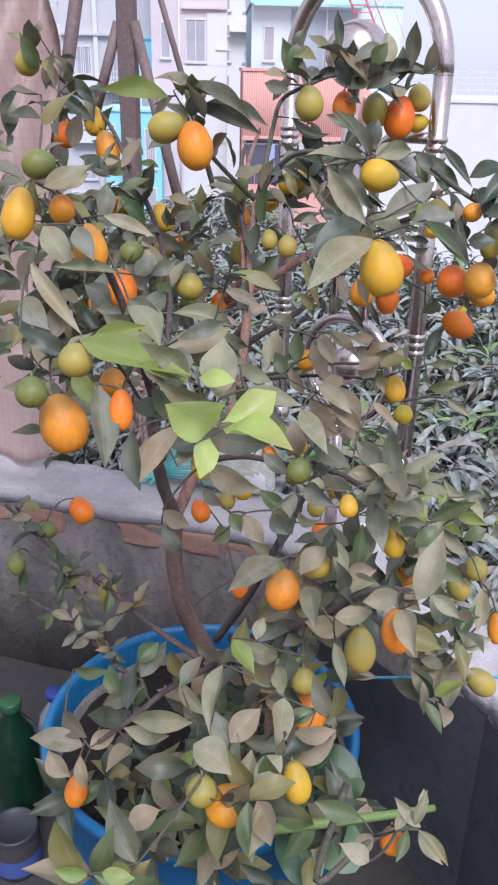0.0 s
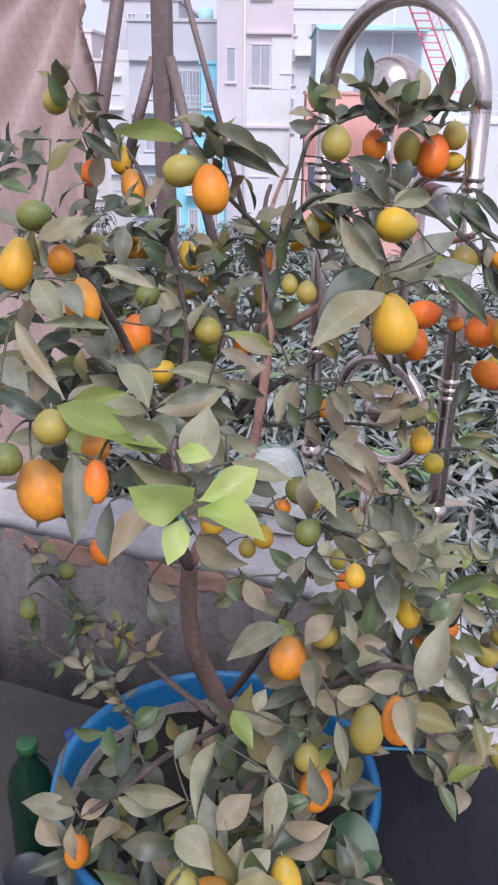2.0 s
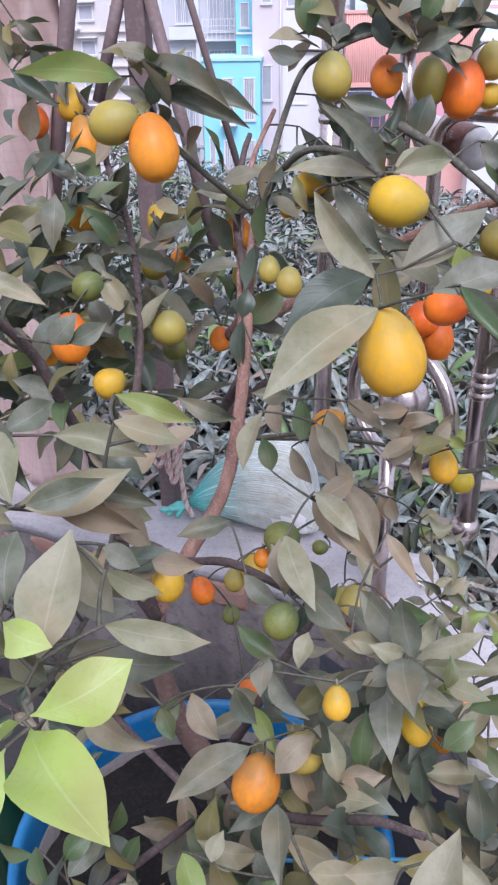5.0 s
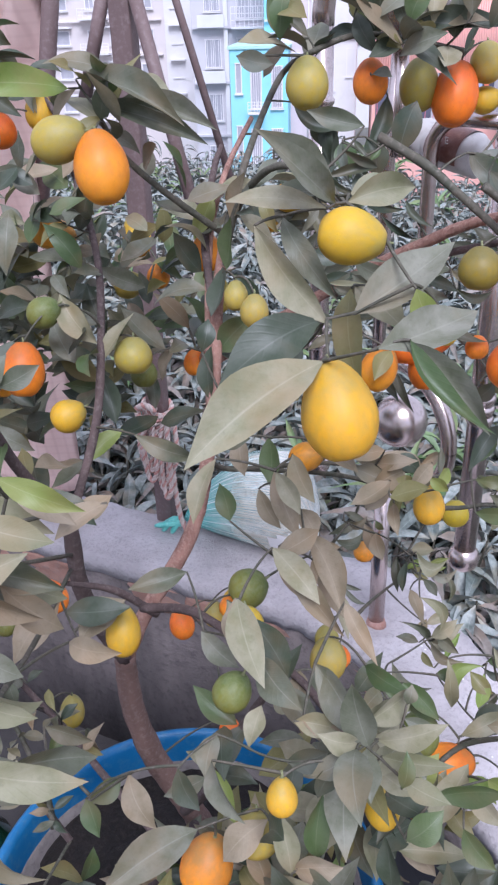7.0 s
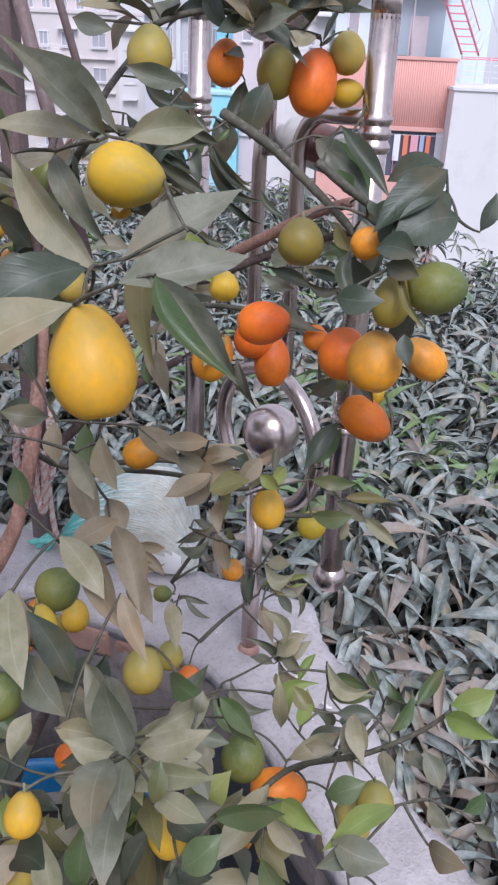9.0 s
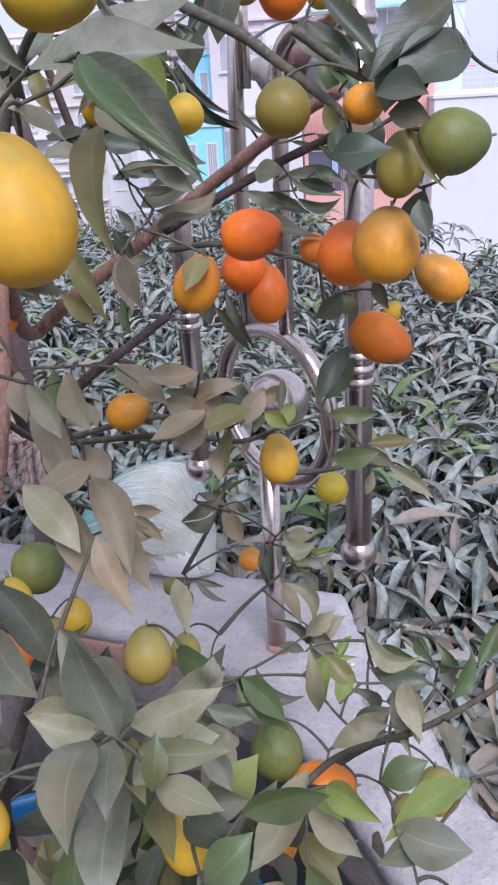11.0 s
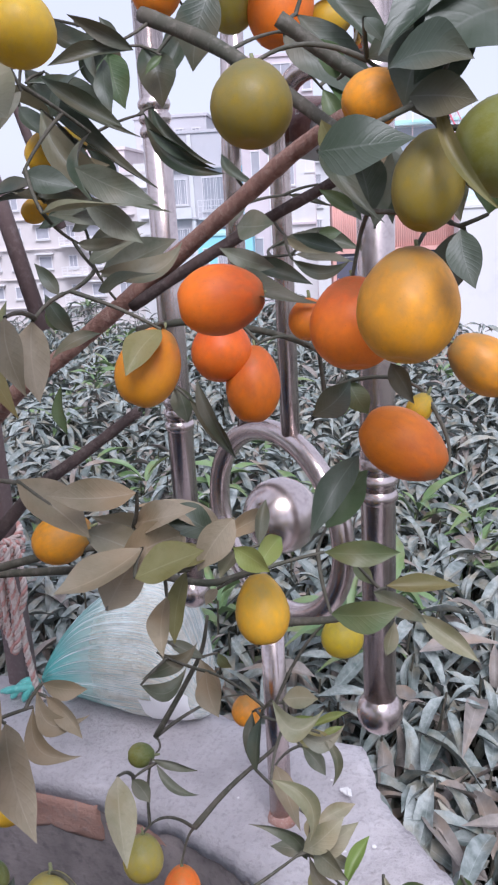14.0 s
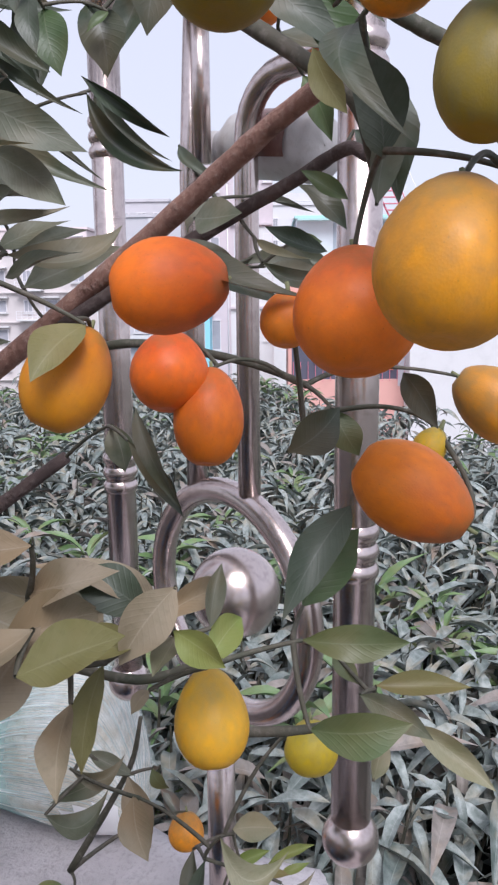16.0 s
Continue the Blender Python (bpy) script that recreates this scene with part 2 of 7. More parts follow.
tone = CLOTH_M.ramp(CLOTH_M.noise(5, 3), [(0.3, (0.70, 0.54, 0.50)), (0.7, (0.80, 0.65, 0.60))])
tone = CLOTH_M.mix(CLOTH_M.value(weave_a.outputs["Fac"], 0.72, 1.0, 0, 0.16), tone, (0.46, 0.31, 0.29))
tone = CLOTH_M.mix(CLOTH_M.value(weave_b.outputs["Fac"], 0.72, 1.0, 0, 0.12), tone, (0.48, 0.33, 0.30))
CLOTH = CLOTH_M.color(tone).bump(CLOTH_M.noise(320, 3), 0.3, 0.001).m
ROPE = two_scale("pale_rope", (0.52, 0.42, 0.38), (0.62, 0.54, 0.5), (0.36, 0.24, 0.2), 60, 300, 0.9, 0, 0.4, 0.001)
STRING_BLUE = two_scale("blue_string", (0.03, 0.25, 0.50), (0.10, 0.38, 0.62), (0.3, 0.5, 0.6), 60, 300, 0.7)
STONE_WHITE = two_scale("white_litter", (0.7, 0.68, 0.66), (0.8, 0.78, 0.76), (0.5, 0.48, 0.46), 40, 200, 0.8)


# ---- building blocks ----
def mesh_of(bm, name, material, smooth=True):
    me = bpy.data.meshes.new(name)
    bm.normal_update()
    bm.to_mesh(me)
    bm.free()
    if material:
        me.materials.append(material)
    if smooth:
        me.polygons.foreach_set("use_smooth", [True] * len(me.polygons))
    return me


def part(name, bm, material, parent=None, label="", smooth=True):
    ob = new(name, mesh_of(bm, name, material, smooth))
    if parent:
        ob.parent = parent
    return tagged(ob, label)


def thing(name, label, category, group="", at=(0, 0, 0), kind=""):
    ob = new(name)
    ob.location = at
    ob.empty_display_size = 0.05
    return tagged(ob, label, category, group, kind)


def box(bm, size, m=None, bevel=0.0):
    got = bmesh.ops.create_cube(bm, size=1.0)
    for v in got["verts"]:
        v.co = Vector((v.co.x * size[0], v.co.y * size[1], v.co.z * size[2]))
    if bevel:
        edges = list({e for v in got["verts"] for e in v.link_edges})
        got = bmesh.ops.bevel(bm, geom=edges, offset=bevel, segments=2, affect="EDGES", profile=0.6)
    verts = list({v for v in got["verts"]})
    if m is not None:
        bmesh.ops.transform(bm, matrix=m, verts=verts)
    return verts


def tube(bm, points, radii, sides=8, cap=True):
    """A round tube along points, with a radius at each."""
    pts = [Vector(p) for p in points]
    if not hasattr(radii, "__len__"):
        radii = [radii] * len(pts)
    rings, up = [], None
    for i, p in enumerate(pts):
        d = (pts[min(i + 1, len(pts) - 1)] - pts[max(i - 1, 0)]).normalized()
        side = d.orthogonal().normalized() if up is None else (up - d * up.dot(d)).normalized()
        up = side
        other = d.cross(side)
        rings.append([bm.verts.new(p + radii[i] * (math.cos(a) * side + math.sin(a) * other)) for a in (2 * math.pi * k / sides for k in range(sides))])
    for a, b in zip(rings, rings[1:]):
        for k in range(sides):
            bm.faces.new((a[k], a[(k + 1) % sides], b[(k + 1) % sides], b[k]))
    if cap:
        bm.faces.new(rings[0][::-1])
        bm.faces.new(rings[-1])


def smooth_line(points, per=5):
    """A Catmull-Rom line through points."""
    p = [Vector(q) for q in points]
    p = [2 * p[0] - p[1], *p, 2 * p[-1] - p[-2]]
    out = []
    for a, b, c, d in zip(p, p[1:], p[2:], p[3:]):
        for k in range(per):
            s = k / per
            out.append(0.5 * (2 * b + (c - a) * s + (2 * a - 5 * b + 4 * c - d) * s * s + (3 * b - a - 3 * c + d) * s ** 3))
    return [*out, p[-2]]


def ball(bm, at, r, u=20, v=12, squash=1.0):
    got = bmesh.ops.create_uvsphere(bm, u_segments=u, v_segments=v, radius=r)
    for w in got["verts"]:
        w.co = Vector(at) + Vector((w.co.x, w.co.y, w.co.z * squash))


def lathe(bm, profile, sides=40, close=False):
    """Turn a profile of (radius, height) about z."""
    rings = [[bm.verts.new((r * math.cos(a), r * math.sin(a), z)) for a in (2 * math.pi * k / sides for k in range(sides))] for r, z in profile]
    for a, b in zip(rings, rings[1:]):
        for k in range(sides):
            bm.faces.new((a[k], a[(k + 1) % sides], b[(k + 1) % sides], b[k]))
    if close:
        bm.faces.new(rings[0][::-1])
    return rings


def rumple(ob, scale, depth, seed=0.0):
    """Uneven, worn surface."""
    for v in ob.data.vertices:
        n = noise.noise_vector(v.co * scale + Vector((seed, seed, 0)))
        v.co += n * depth


# ---- roof floor and parapet ----
PARAPET_TOP = 0.522
INNER = [(-4.0, 1.056), (-1.2, 1.056), (-0.5, 1.058), (0.02, 1.058), (0.125, 1.045), (0.226, 0.998), (0.293, 0.933), (0.45, 0.780), (0.57, 0.675), (0.66, 0.52), (0.72, 0.25), (0.74, -0.4), (0.74, -3.0)]
OUTER = [(-4.0, 1.225), (-1.2, 1.225), (-0.5, 1.228), (-0.05, 1.240), (0.262, 1.254), (0.318, 1.160), (0.41, 1.072), (0.505, 0.905), (0.64, 0.80), (0.76, 0.62), (0.86, 0.27), (0.88, -0.4), (0.88, -3.0)]


def dense(line, step=0.03):
    out = []
    for a, b in zip(line, line[1:]):
        a, b = Vector(a), Vector(b)
        n = max(1, int((b - a).length / step)) if (b - a).length < 2.0 else 8
        out += [a.lerp(b, k / n) for k in range(n)]
    return [*out, Vector(line[-1])]


def strip_between(inner, outer, count=220):
    """Pairs of points along both edges."""
    def walk_line(line):
        line = [Vector(p) for p in line]
        out = []
        for k in range(len(line) - 1):
            n = 4 if k in (0, 11) else 16
            out += [line[k].lerp(line[k + 1], j / n) for j in range(n)]
        return [*out, line[-1]]
    return list(zip(walk_line(inner), walk_line(outer)))


def wall_strip(z0, z1, inset_in, inset_out, cols):
    """A wall between the two edges, with cols spans across its top."""
    bm = bmesh.new()
    rows = []
    pairs = strip_between(INNER, OUTER)
    for a, b in pairs:
        d = (b - a).normalized()
        p, q = a + d * inset_in, b - d * inset_out
        row = [bm.verts.new((p.x, p.y, z0))]
        row += [bm.verts.new((*p.lerp(q, k / cols), z1)) for k in range(cols + 1)]
        row.append(bm.verts.new((q.x, q.y, z0)))
        rows.append(row)
    for r, s in zip(rows, rows[1:]):
        for k in range(len(r) - 1):
            bm.faces.new((r[k], s[k], s[k + 1], r[k + 1]))
        bm.faces.new((r[-1], s[-1], s[0], r[0]))
    return bm


parapet = thing("wall_parapet", "low curved roof parapet of stained grey cement plaster", "wall", kind="structure")
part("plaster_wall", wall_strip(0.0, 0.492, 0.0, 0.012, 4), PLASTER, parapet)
brng = random.Random(3)
bm = bmesh.new()
box(bm, (0.118, 0.024, 0.058), None, 0.007)
bmesh.ops.subdivide_edges(bm, edges=[e for e in bm.edges if e.calc_length() > 0.02], cuts=3, use_grid_fill=True)
for v in bm.verts:
    v.co += noise.noise_vector(v.co * 60) * 0.006 + noise.noise_vector(v.co * 170) * 0.003
brick_mesh = mesh_of(bm, "brick", BRICK)
for x, y, z, a in ((-1.10, 1.061, 0.462, 0.0), (-0.965, 1.063, 0.468, 0.03), (-0.60, 1.066, 0.466, 0.0), (-0.475, 1.062, 0.46, -0.03), (-0.215, 1.064, 0.464, 0.02), (-0.09, 1.061, 0.469, 0.0), (0.03, 1.065, 0.462, -0.03), (0.215, 1.013, 0.466, -0.47), (0.315, 0.922, 0.462, -0.76)):
    ob = new("brick", brick_mesh)
    ob.parent = parapet
    ob.location = (x + 0.005 * math.sin(-a), y + 0.004, z - 0.006)
    ob.rotation_euler = (brng.uniform(-0.12, 0.12), brng.uniform(-0.08, 0.08), a + math.pi * brng.randrange(2))
cap = part("cap", wall_strip(0.488, PARAPET_TOP, -0.004, 0.0, 10), CONCRETE, parapet, "rough pale grey cement cap with worn edges")
rumple(cap, 14, 0.006, 5)
rumple(cap, 34, 0.005)
rumple(cap, 95, 0.003, 3)
# darker blue-grey band over the lower inner wall, taller towards larger x
low_band = bmesh.new()
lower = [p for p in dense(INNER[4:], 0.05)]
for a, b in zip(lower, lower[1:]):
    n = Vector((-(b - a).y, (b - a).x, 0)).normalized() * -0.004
    vs = [low_band.verts.new((a.x + n.x, a.y + n.y, 0.003)), low_band.verts.new((b.x + n.x, b.y + n.y, 0.003)), low_band.verts.new((b.x + n.x, b.y + n.y, 0.40 + 0.084 * min(1, max(0, (b.x - 0.40) / 0.12)))), low_band.verts.new((a.x + n.x, a.y + n.y, 0.40 + 0.084 * min(1, max(0, (a.x - 0.40) / 0.12))))]
    low_band.faces.new(vs)
bmesh.ops.remove_doubles(low_band, verts=low_band.verts, dist=0.0005)
part("lower_wall_band", low_band, DARK_PLASTER, parapet, "dark blue-grey band on the lower wall")
bm = bmesh.new()
for x, y, r in ((0.20, 1.13, 0.002), (0.30, 1.06, 0.0035), (0.36, 0.98, 0.002), (0.33, 1.08, 0.003), (0.41, 0.93, 0.003), (0.10, 1.19, 0.002), (0.308, 1.055, 0.0022), (0.15, 1.10, 0.0015), (0.25, 1.17, 0.0018), (0.45, 0.88, 0.0018)):
    ball(bm, (x, y, PARAPET_TOP + 0.002), r, 8, 5, 0.5)
for x, y, turn in ((0.272, 1.154, 0.6), (0.368, 1.012, 2.1)):
    for k in range(3):
        box(bm, (0.011, 0.006, 0.002), Matrix.Translation((x + 0.004 * k, y - 0.003 * k, PARAPET_TOP + 0.006 + 0.001 * k)) @ Matrix.Rotation(turn + 0.7 * k, 4, "Z") @ Matrix.Rotation(0.25 * k, 4, "X"), 0.0006)
tagged(part("paint_flecks", bm, STONE_WHITE), "small white chips lying on the parapet cap", "litter", kind="stuff")

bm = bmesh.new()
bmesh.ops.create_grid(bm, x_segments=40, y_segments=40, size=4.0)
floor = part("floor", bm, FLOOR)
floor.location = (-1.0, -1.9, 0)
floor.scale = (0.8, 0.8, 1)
tagged(floor, "cement roof floor, worn and dusty, shade darkened into its colour", "floor", kind="structure")
bm = bmesh.new()
bmesh.ops.create_grid(bm, x_segments=8, y_segments=8, size=400.0)
ground = part("ground", bm, two_scale("far_ground", (0.10, 0.10, 0.09), (0.15, 0.15, 0.13), (0.2, 0.2, 0.2), 0.2, 3, 0.95))
ground.location = (0, 0, -9.0)
tagged(ground, "dusty ground far below between houses", "ground", kind="structure")
bm = bmesh.new()
box(bm, (6.4, 6.2, 0.4), Matrix.Translation((-2.33, -2.0, -0.204)))
box(bm, (5.6, 5.2, 8.8), Matrix.Translation((-2.33, -2.0, -4.6)))
tagged(part("own_house", bm, PLASTER, smooth=False), "plastered house below the roof terrace", "building", kind="structure")

# ---- stainless steel rail panel ----
LEFT_LEG, RIGHT_LEG = Vector((0.0688, 1.172, 0)), Vector((0.360, 1.000, 0))
ALONG = (RIGHT_LEG - LEFT_LEG).normalized()
WIDE = 0.338


def on_panel(s, z, out=0.0):
    return LEFT_LEG + ALONG * s + Vector((0, 0, z)) + Vector((ALONG.y, -ALONG.x, 0)) * out


rail = thing("steel_railing", "stainless steel railing panel with arch, ring and balls on the parapet", "railing")
for s, name in ((0.0, "post"), (WIDE, "post")):
    bm = bmesh.new()
    tube(bm, [on_panel(s, 0.775), on_panel(s, 1.445)], 0.0155, 20)
    for z in (1.318, 1.332, 1.346, 0.985, 1.000, 1.015):
        c = on_panel(s, z)
        tube(bm, [c + Vector((0, 0, h)) for h in (-0.006, -0.003, 0.0, 0.003, 0.006)], [0.0156, 0.0176, 0.0182, 0.0176, 0.0156], 20, False)
    part(name, bm, STEEL, rail)
    bm = bmesh.new()
    ball(bm, on_panel(s, 0.764), 0.0225, 24, 16)
    part("foot_ball", bm, STEEL, rail, "steel ball at the post's foot")
bm = bmesh.new()
tube(bm, [on_panel(WIDE / 2 - math.cos(a) * WIDE / 2, 1.44 + math.sin(a) * 0.168) for a in (math.pi * k / 28 for k in range(29))], 0.0155, 20)
part("arch", bm, STEEL, rail, "bent steel tube arch")
bm = bmesh.new()
tube(bm, [on_panel(0.185 + 0.106 * math.cos(a), 0.914 + 0.1 * math.sin(a)) for a in (2 * math.pi * k / 48 for k in range(49))], 0.0115, 16, False)
part("ring", bm, STEEL, rail, "steel ring")
bm = bmesh.new()
ball(bm, on_panel(0.194, 0.924), 0.040, 32, 20)
part("ball", bm, STEEL, rail, "hollow polished steel ball")
bm = bmesh.new()
ball(bm, on_panel(0.157, 1.470), 0.055, 32, 20)
part("ball", bm, STEEL, rail, "hollow polished steel ball")
bm = bmesh.new()
tube(bm, [on_panel(0.157, 1.29), on_panel(0.157, 1.42)], 0.008, 12)
part("stem", bm, STEEL, rail)
for s, turn in ((0.14, -1), (0.216, 1)):
    bm = bmesh.new()
    line = [on_panel(s, 1.006), on_panel(s, 1.15), on_panel(s, 1.28)]
    if turn > 0:
        line += [on_panel(s + 0.045 * (1 - math.cos(a)), 1.30 + 0.045 * math.sin(a)) for a in (math.pi / 2 * k / 6 for k in range(7))]
        line.append(on_panel(WIDE, 1.347))
    else:
        line.append(on_panel(s + 0.012, 1.42))
    tube(bm, line, 0.0095, 14)
    part("inner_tube", bm, STEEL, rail)
bm = bmesh.new()
tube(bm, [on_panel(0.168, PARAPET_TOP - 0.004), on_panel(0.168, 0.818)], 0.0135, 20)
part("support_post", bm, STEEL, rail)
bm = bmesh.new()
tube(bm, [on_panel(0.168, PARAPET_TOP - 0.004), on_panel(0.168, PARAPET_TOP + 0.012)], [0.019, 0.0142], 16)
part("weld_collar", bm, two_scale("rusty_weld", (0.30, 0.16, 0.12), (0.42, 0.26, 0.22), (0.5, 0.4, 0.38), 60, 300, 0.85), rail, "rusty weld at the foot")

wedged = thing("empty_bottle", "white plastic bottle with brown wrapper wedged behind the railing", "bottle", at=on_panel(0.120, 1.312, -0.042))
wedge_turn = Matrix.Rotation(math.atan2(ALONG.y, ALONG.x), 4, "Z") @ Matrix.Rotation(radians(97), 4, "Y")
wedged.matrix_world = Matrix.Translation(wedged.location) @ wedge_turn
bm = bmesh.new()
lathe(bm, [(0.011, 0.0), (0.012, 0.012), (0.013, 0.02), (0.024, 0.035), (0.027, 0.045), (0.027, 0.06), (0.0255, 0.063), (0.027, 0.066), (0.027, 0.130), (0.023, 0.139), (0.012, 0.1405), (0.0005, 0.139)], 28, True)
for v in bm.verts:
    v.co += noise.noise_vector(v.co * 40) * 0.004
part("bottle_body", bm, two_scale("white_plastic", (0.50, 0.48, 0.47), (0.62, 0.60, 0.59), (0.38, 0.34, 0.32), 18, 90, 0.4), wedged)
bm = bmesh.new()
tube(bm, [(0, 0, -0.014), (0, 0, 0.010)], 0.0135, 20)
part("cap", bm, two_scale("white_cap", (0.7, 0.68, 0.68), (0.78, 0.76, 0.76), (0.6, 0.55, 0.5), 40, 120, 0.4), wedged)
bm = bmesh.new()
for k in range(17):
    a = radians(140 + 150 * k / 16)
    for z in (0.070, 0.125):
        bm.verts.new((0.0292 * math.cos(a), 0.0292 * math.sin(a), z))
bm.verts.ensure_lookup_table()
for k in range(16):
    bm.faces.new([bm.verts[j] for j in (2 * k, 2 * k + 1, 2 * k + 3, 2 * k + 2)])
part("wrapper", bm, two_scale("brown_wrapper", (0.12, 0.05, 0.045), (0.18, 0.08, 0.06), (0.3, 0.18, 0.14), 30, 140, 0.35), wedged, "dark brown wrapper")

letter_data = bpy.data.curves.new("letter", "FONT")
letter_data.body, letter_data.size, letter_data.extrude = "E", 0.012, 0.0002
letter_shape = new("letter_shape", letter_data)
bpy.context.view_layer.update()
letter_mesh = bpy.data.meshes.new_from_object(letter_shape)
bpy.data.objects.remove(letter_shape)
letter_mesh.materials.clear()
letter_mesh.materials.append(STONE_WHITE)
letter = new("letter", letter_mesh)
letter.parent = wedged
letter.matrix_basis = wedged.matrix_world.inverted() @ Matrix.Translation(on_panel(0.226, 1.312, -0.0115)) @ Matrix.Rotation(math.atan2(ALONG.y, ALONG.x), 4, "Z") @ Matrix.Rotation(radians(90), 4, "X")

# ---- brown support frame, cloth, rope ----
frame_post = thing("support_frame", "dark brown painted post with slanting braces on the parapet", "frame")
bm = bmesh.new()
box(bm, (0.036, 0.030, 2.3), Matrix.Translation((-0.288, 1.232, PARAPET_TOP - 0.002 + 1.15)) @ Matrix.Rotation(0.12, 4, "Z"), 0.003)
part("post", bm, POST, frame_post)
for a, b, r in (((-0.305, 1.228, 1.525), (-0.368, 1.215, 1.33), 0.011), ((-0.268, 1.222, 1.525), (-0.150, 1.215, 1.09), 0.011),
                ((-0.335, 1.20, 1.75), (-0.520, 1.20, 0.98), 0.014), ((-0.272, 1.205, 1.78), (-0.096, 1.208, 1.22), 0.006)):
    bm = bmesh.new()
    tube(bm, [a, b], r, 10)
    part("brace", bm, POST, frame_post)
bm = bmesh.new()
box(bm, (0.5, 0.02, 0.02), Matrix.Translation((-0.45, 1.215, 1.745)), 0.003)
part("cross_beam", bm, POST, frame_post)

bm = bmesh.new()
NX, NZ = 60, 46
grid = []
for i in range(NX + 1):
    row = []
    for j in range(NZ + 1):
        u, w = i / NX, j / NZ
        z = 1.78 - 1.22 * w - 0.03 * math.sin(5 * u)
        x = -0.418 - 0.055 * w - 0.75 * u * (0.75 + 0.25 * w)
        fan = math.atan2(w + 0.06, u + 0.10)
        fold = 0.026 * math.sin(21 * fan + 1.5 * w) + 0.004 * math.sin(41 * fan - 2 * u) + 0.012 * noise.noise(Vector((6 * u, 5 * w, 0)))
        row.append(bm.verts.new((x, 1.185 + fold, z)))
    grid.append(row)
for a, b in zip(grid, grid[1:]):
    for k in range(NZ):
        bm.faces.new((a[k], b[k], b[k + 1], a[k + 1]))
bmesh.ops.solidify(bm, geom=bm.faces[:], thickness=0.002)
tagged(part("hanging_cloth", bm, CLOTH), "faded pink checked cloth hanging in folds beside the post", "cloth")

rope = thing("rope", "pink and white twisted rope wound and knotted round the brown post", "rope")
ROPE_RED = two_scale("faded_red_yarn", (0.42, 0.20, 0.17), (0.56, 0.32, 0.28), (0.66, 0.50, 0.46), 60, 300, 0.9, 0, 0.4, 0.001)


def twisted(points, thick, label=""):
    """A laid rope of three strands along points."""
    line = smooth_line(points, 12)
    length = 0.0
    spots = [0.0]
    for p, q in zip(line, line[1:]):
        length += (q - p).length
        spots.append(length)
    for ph in range(3):
        bm = bmesh.new()
        path = []
        for i, p in enumerate(line):
            d = (line[min(i + 1, len(line) - 1)] - line[max(i - 1, 0)]).normalized()
            side = d.cross(Vector((0.31, 0.87, 0.38))).normalized()
            turn = spots[i] * 260 + 2.094 * ph
            path.append(p + thick * 0.55 * (math.cos(turn) * side + math.sin(turn) * d.cross(side)))
        tube(bm, path, thick * 0.56, 6)
        part("strand", bm, (ROPE, ROPE_RED, ROPE)[ph], rope, label)


ropes = random.Random(5)
for k in range(5):
    z, r = 0.742 + 0.010 * k, 0.027 + 0.002 * (k % 2)
    twisted([(-0.288 + r * math.cos(a), 1.232 + r * math.sin(a), z + 0.010 * math.sin(a + 1.3 * k)) for a in (2 * math.pi * q / 10 for q in range(11))], 0.0052)
for k in range(7):
    x, low, out = -0.300 + 0.010 * k + ropes.uniform(-0.004, 0.004), ropes.uniform(0.61, 0.68), 1.196 - 0.006 * (k % 3)
    wide = ropes.uniform(0.008, 0.016)
    twisted([(x, out + 0.006, 0.778), (x - wide, out, 0.72), (x - 0.5 * wide, out - 0.003, low + 0.015), (x + 0.3 * wide, out - 0.004, low), (x + wide, out - 0.002, low + 0.03), (x + 0.8 * wide, out + 0.002, 0.73), (x + 0.4 * wide, out + 0.006, 0.775)], 0.0050)
twisted([(-0.262, 1.196, 0.775), (-0.242, 1.192, 0.70), (-0.236, 1.19, 0.62), (-0.228, 1.19, 0.56), (-0.212, 1.188, 0.531)], 0.0055)
twisted([(-0.270, 1.196, 0.79), (-0.290, 1.190, 0.80), (-0.312, 1.196, 0.785), (-0.300, 1.190, 0.765), (-0.268, 1.188, 0.768), (-0.256, 1.194, 0.785)], 0.0062, "knotted rope end")

# ---- tied bag of litter on the parapet ----
BAG = Mat("thin_plastic_bag", 0.28)
bag_uv = BAG.n("ShaderNodeUVMap")
bag_map = BAG.n("ShaderNodeMapping")
bag_map.inputs["Scale"].default_value = (210.0, 1.3, 1.0)
BAG.l(bag_uv.outputs[0], bag_map.inputs["Vector"])
pleat = BAG.n("ShaderNodeTexNoise", Scale=1.0, Detail=2.0, Roughness=0.6)
BAG.l(bag_map.outputs[0], pleat.inputs["Vector"])
bag_xyz = BAG.n("ShaderNodeSeparateXYZ")
BAG.l(bag_uv.outputs[0], bag_xyz.inputs[0])
skin = BAG.mix(BAG.value(bag_xyz.outputs["Y"], 0.10, 0.78), (0.05, 0.62, 0.57), (0.66, 0.86, 0.85))
fade = BAG.n("ShaderNodeMath")
fade.operation = "MULTIPLY"
BAG.l(BAG.value(pleat.outputs["Fac"], 0.52, 0.64, 0, 0.85), fade.inputs[0])
BAG.l(BAG.value(bag_xyz.outputs["Y"], 0.45, 1.0, 1.0, 0.35), fade.inputs[1])
skin = BAG.mix(fade.outputs[0], skin, (0.93, 0.96, 0.95))
BAG.color(skin)
BAG.bump(fade.outputs[0], 0.6, 0.003)
cover = BAG.n("ShaderNodeMath")
cover.operation = "ADD"
BAG.l(BAG.value(bag_xyz.outputs["Y"], 0.15, 0.60, 0.85, 0.16), cover.inputs[0])
BAG.l(BAG.value(pleat.outputs["Fac"], 0.50, 0.64, 0.0, 0.45), cover.inputs[1])
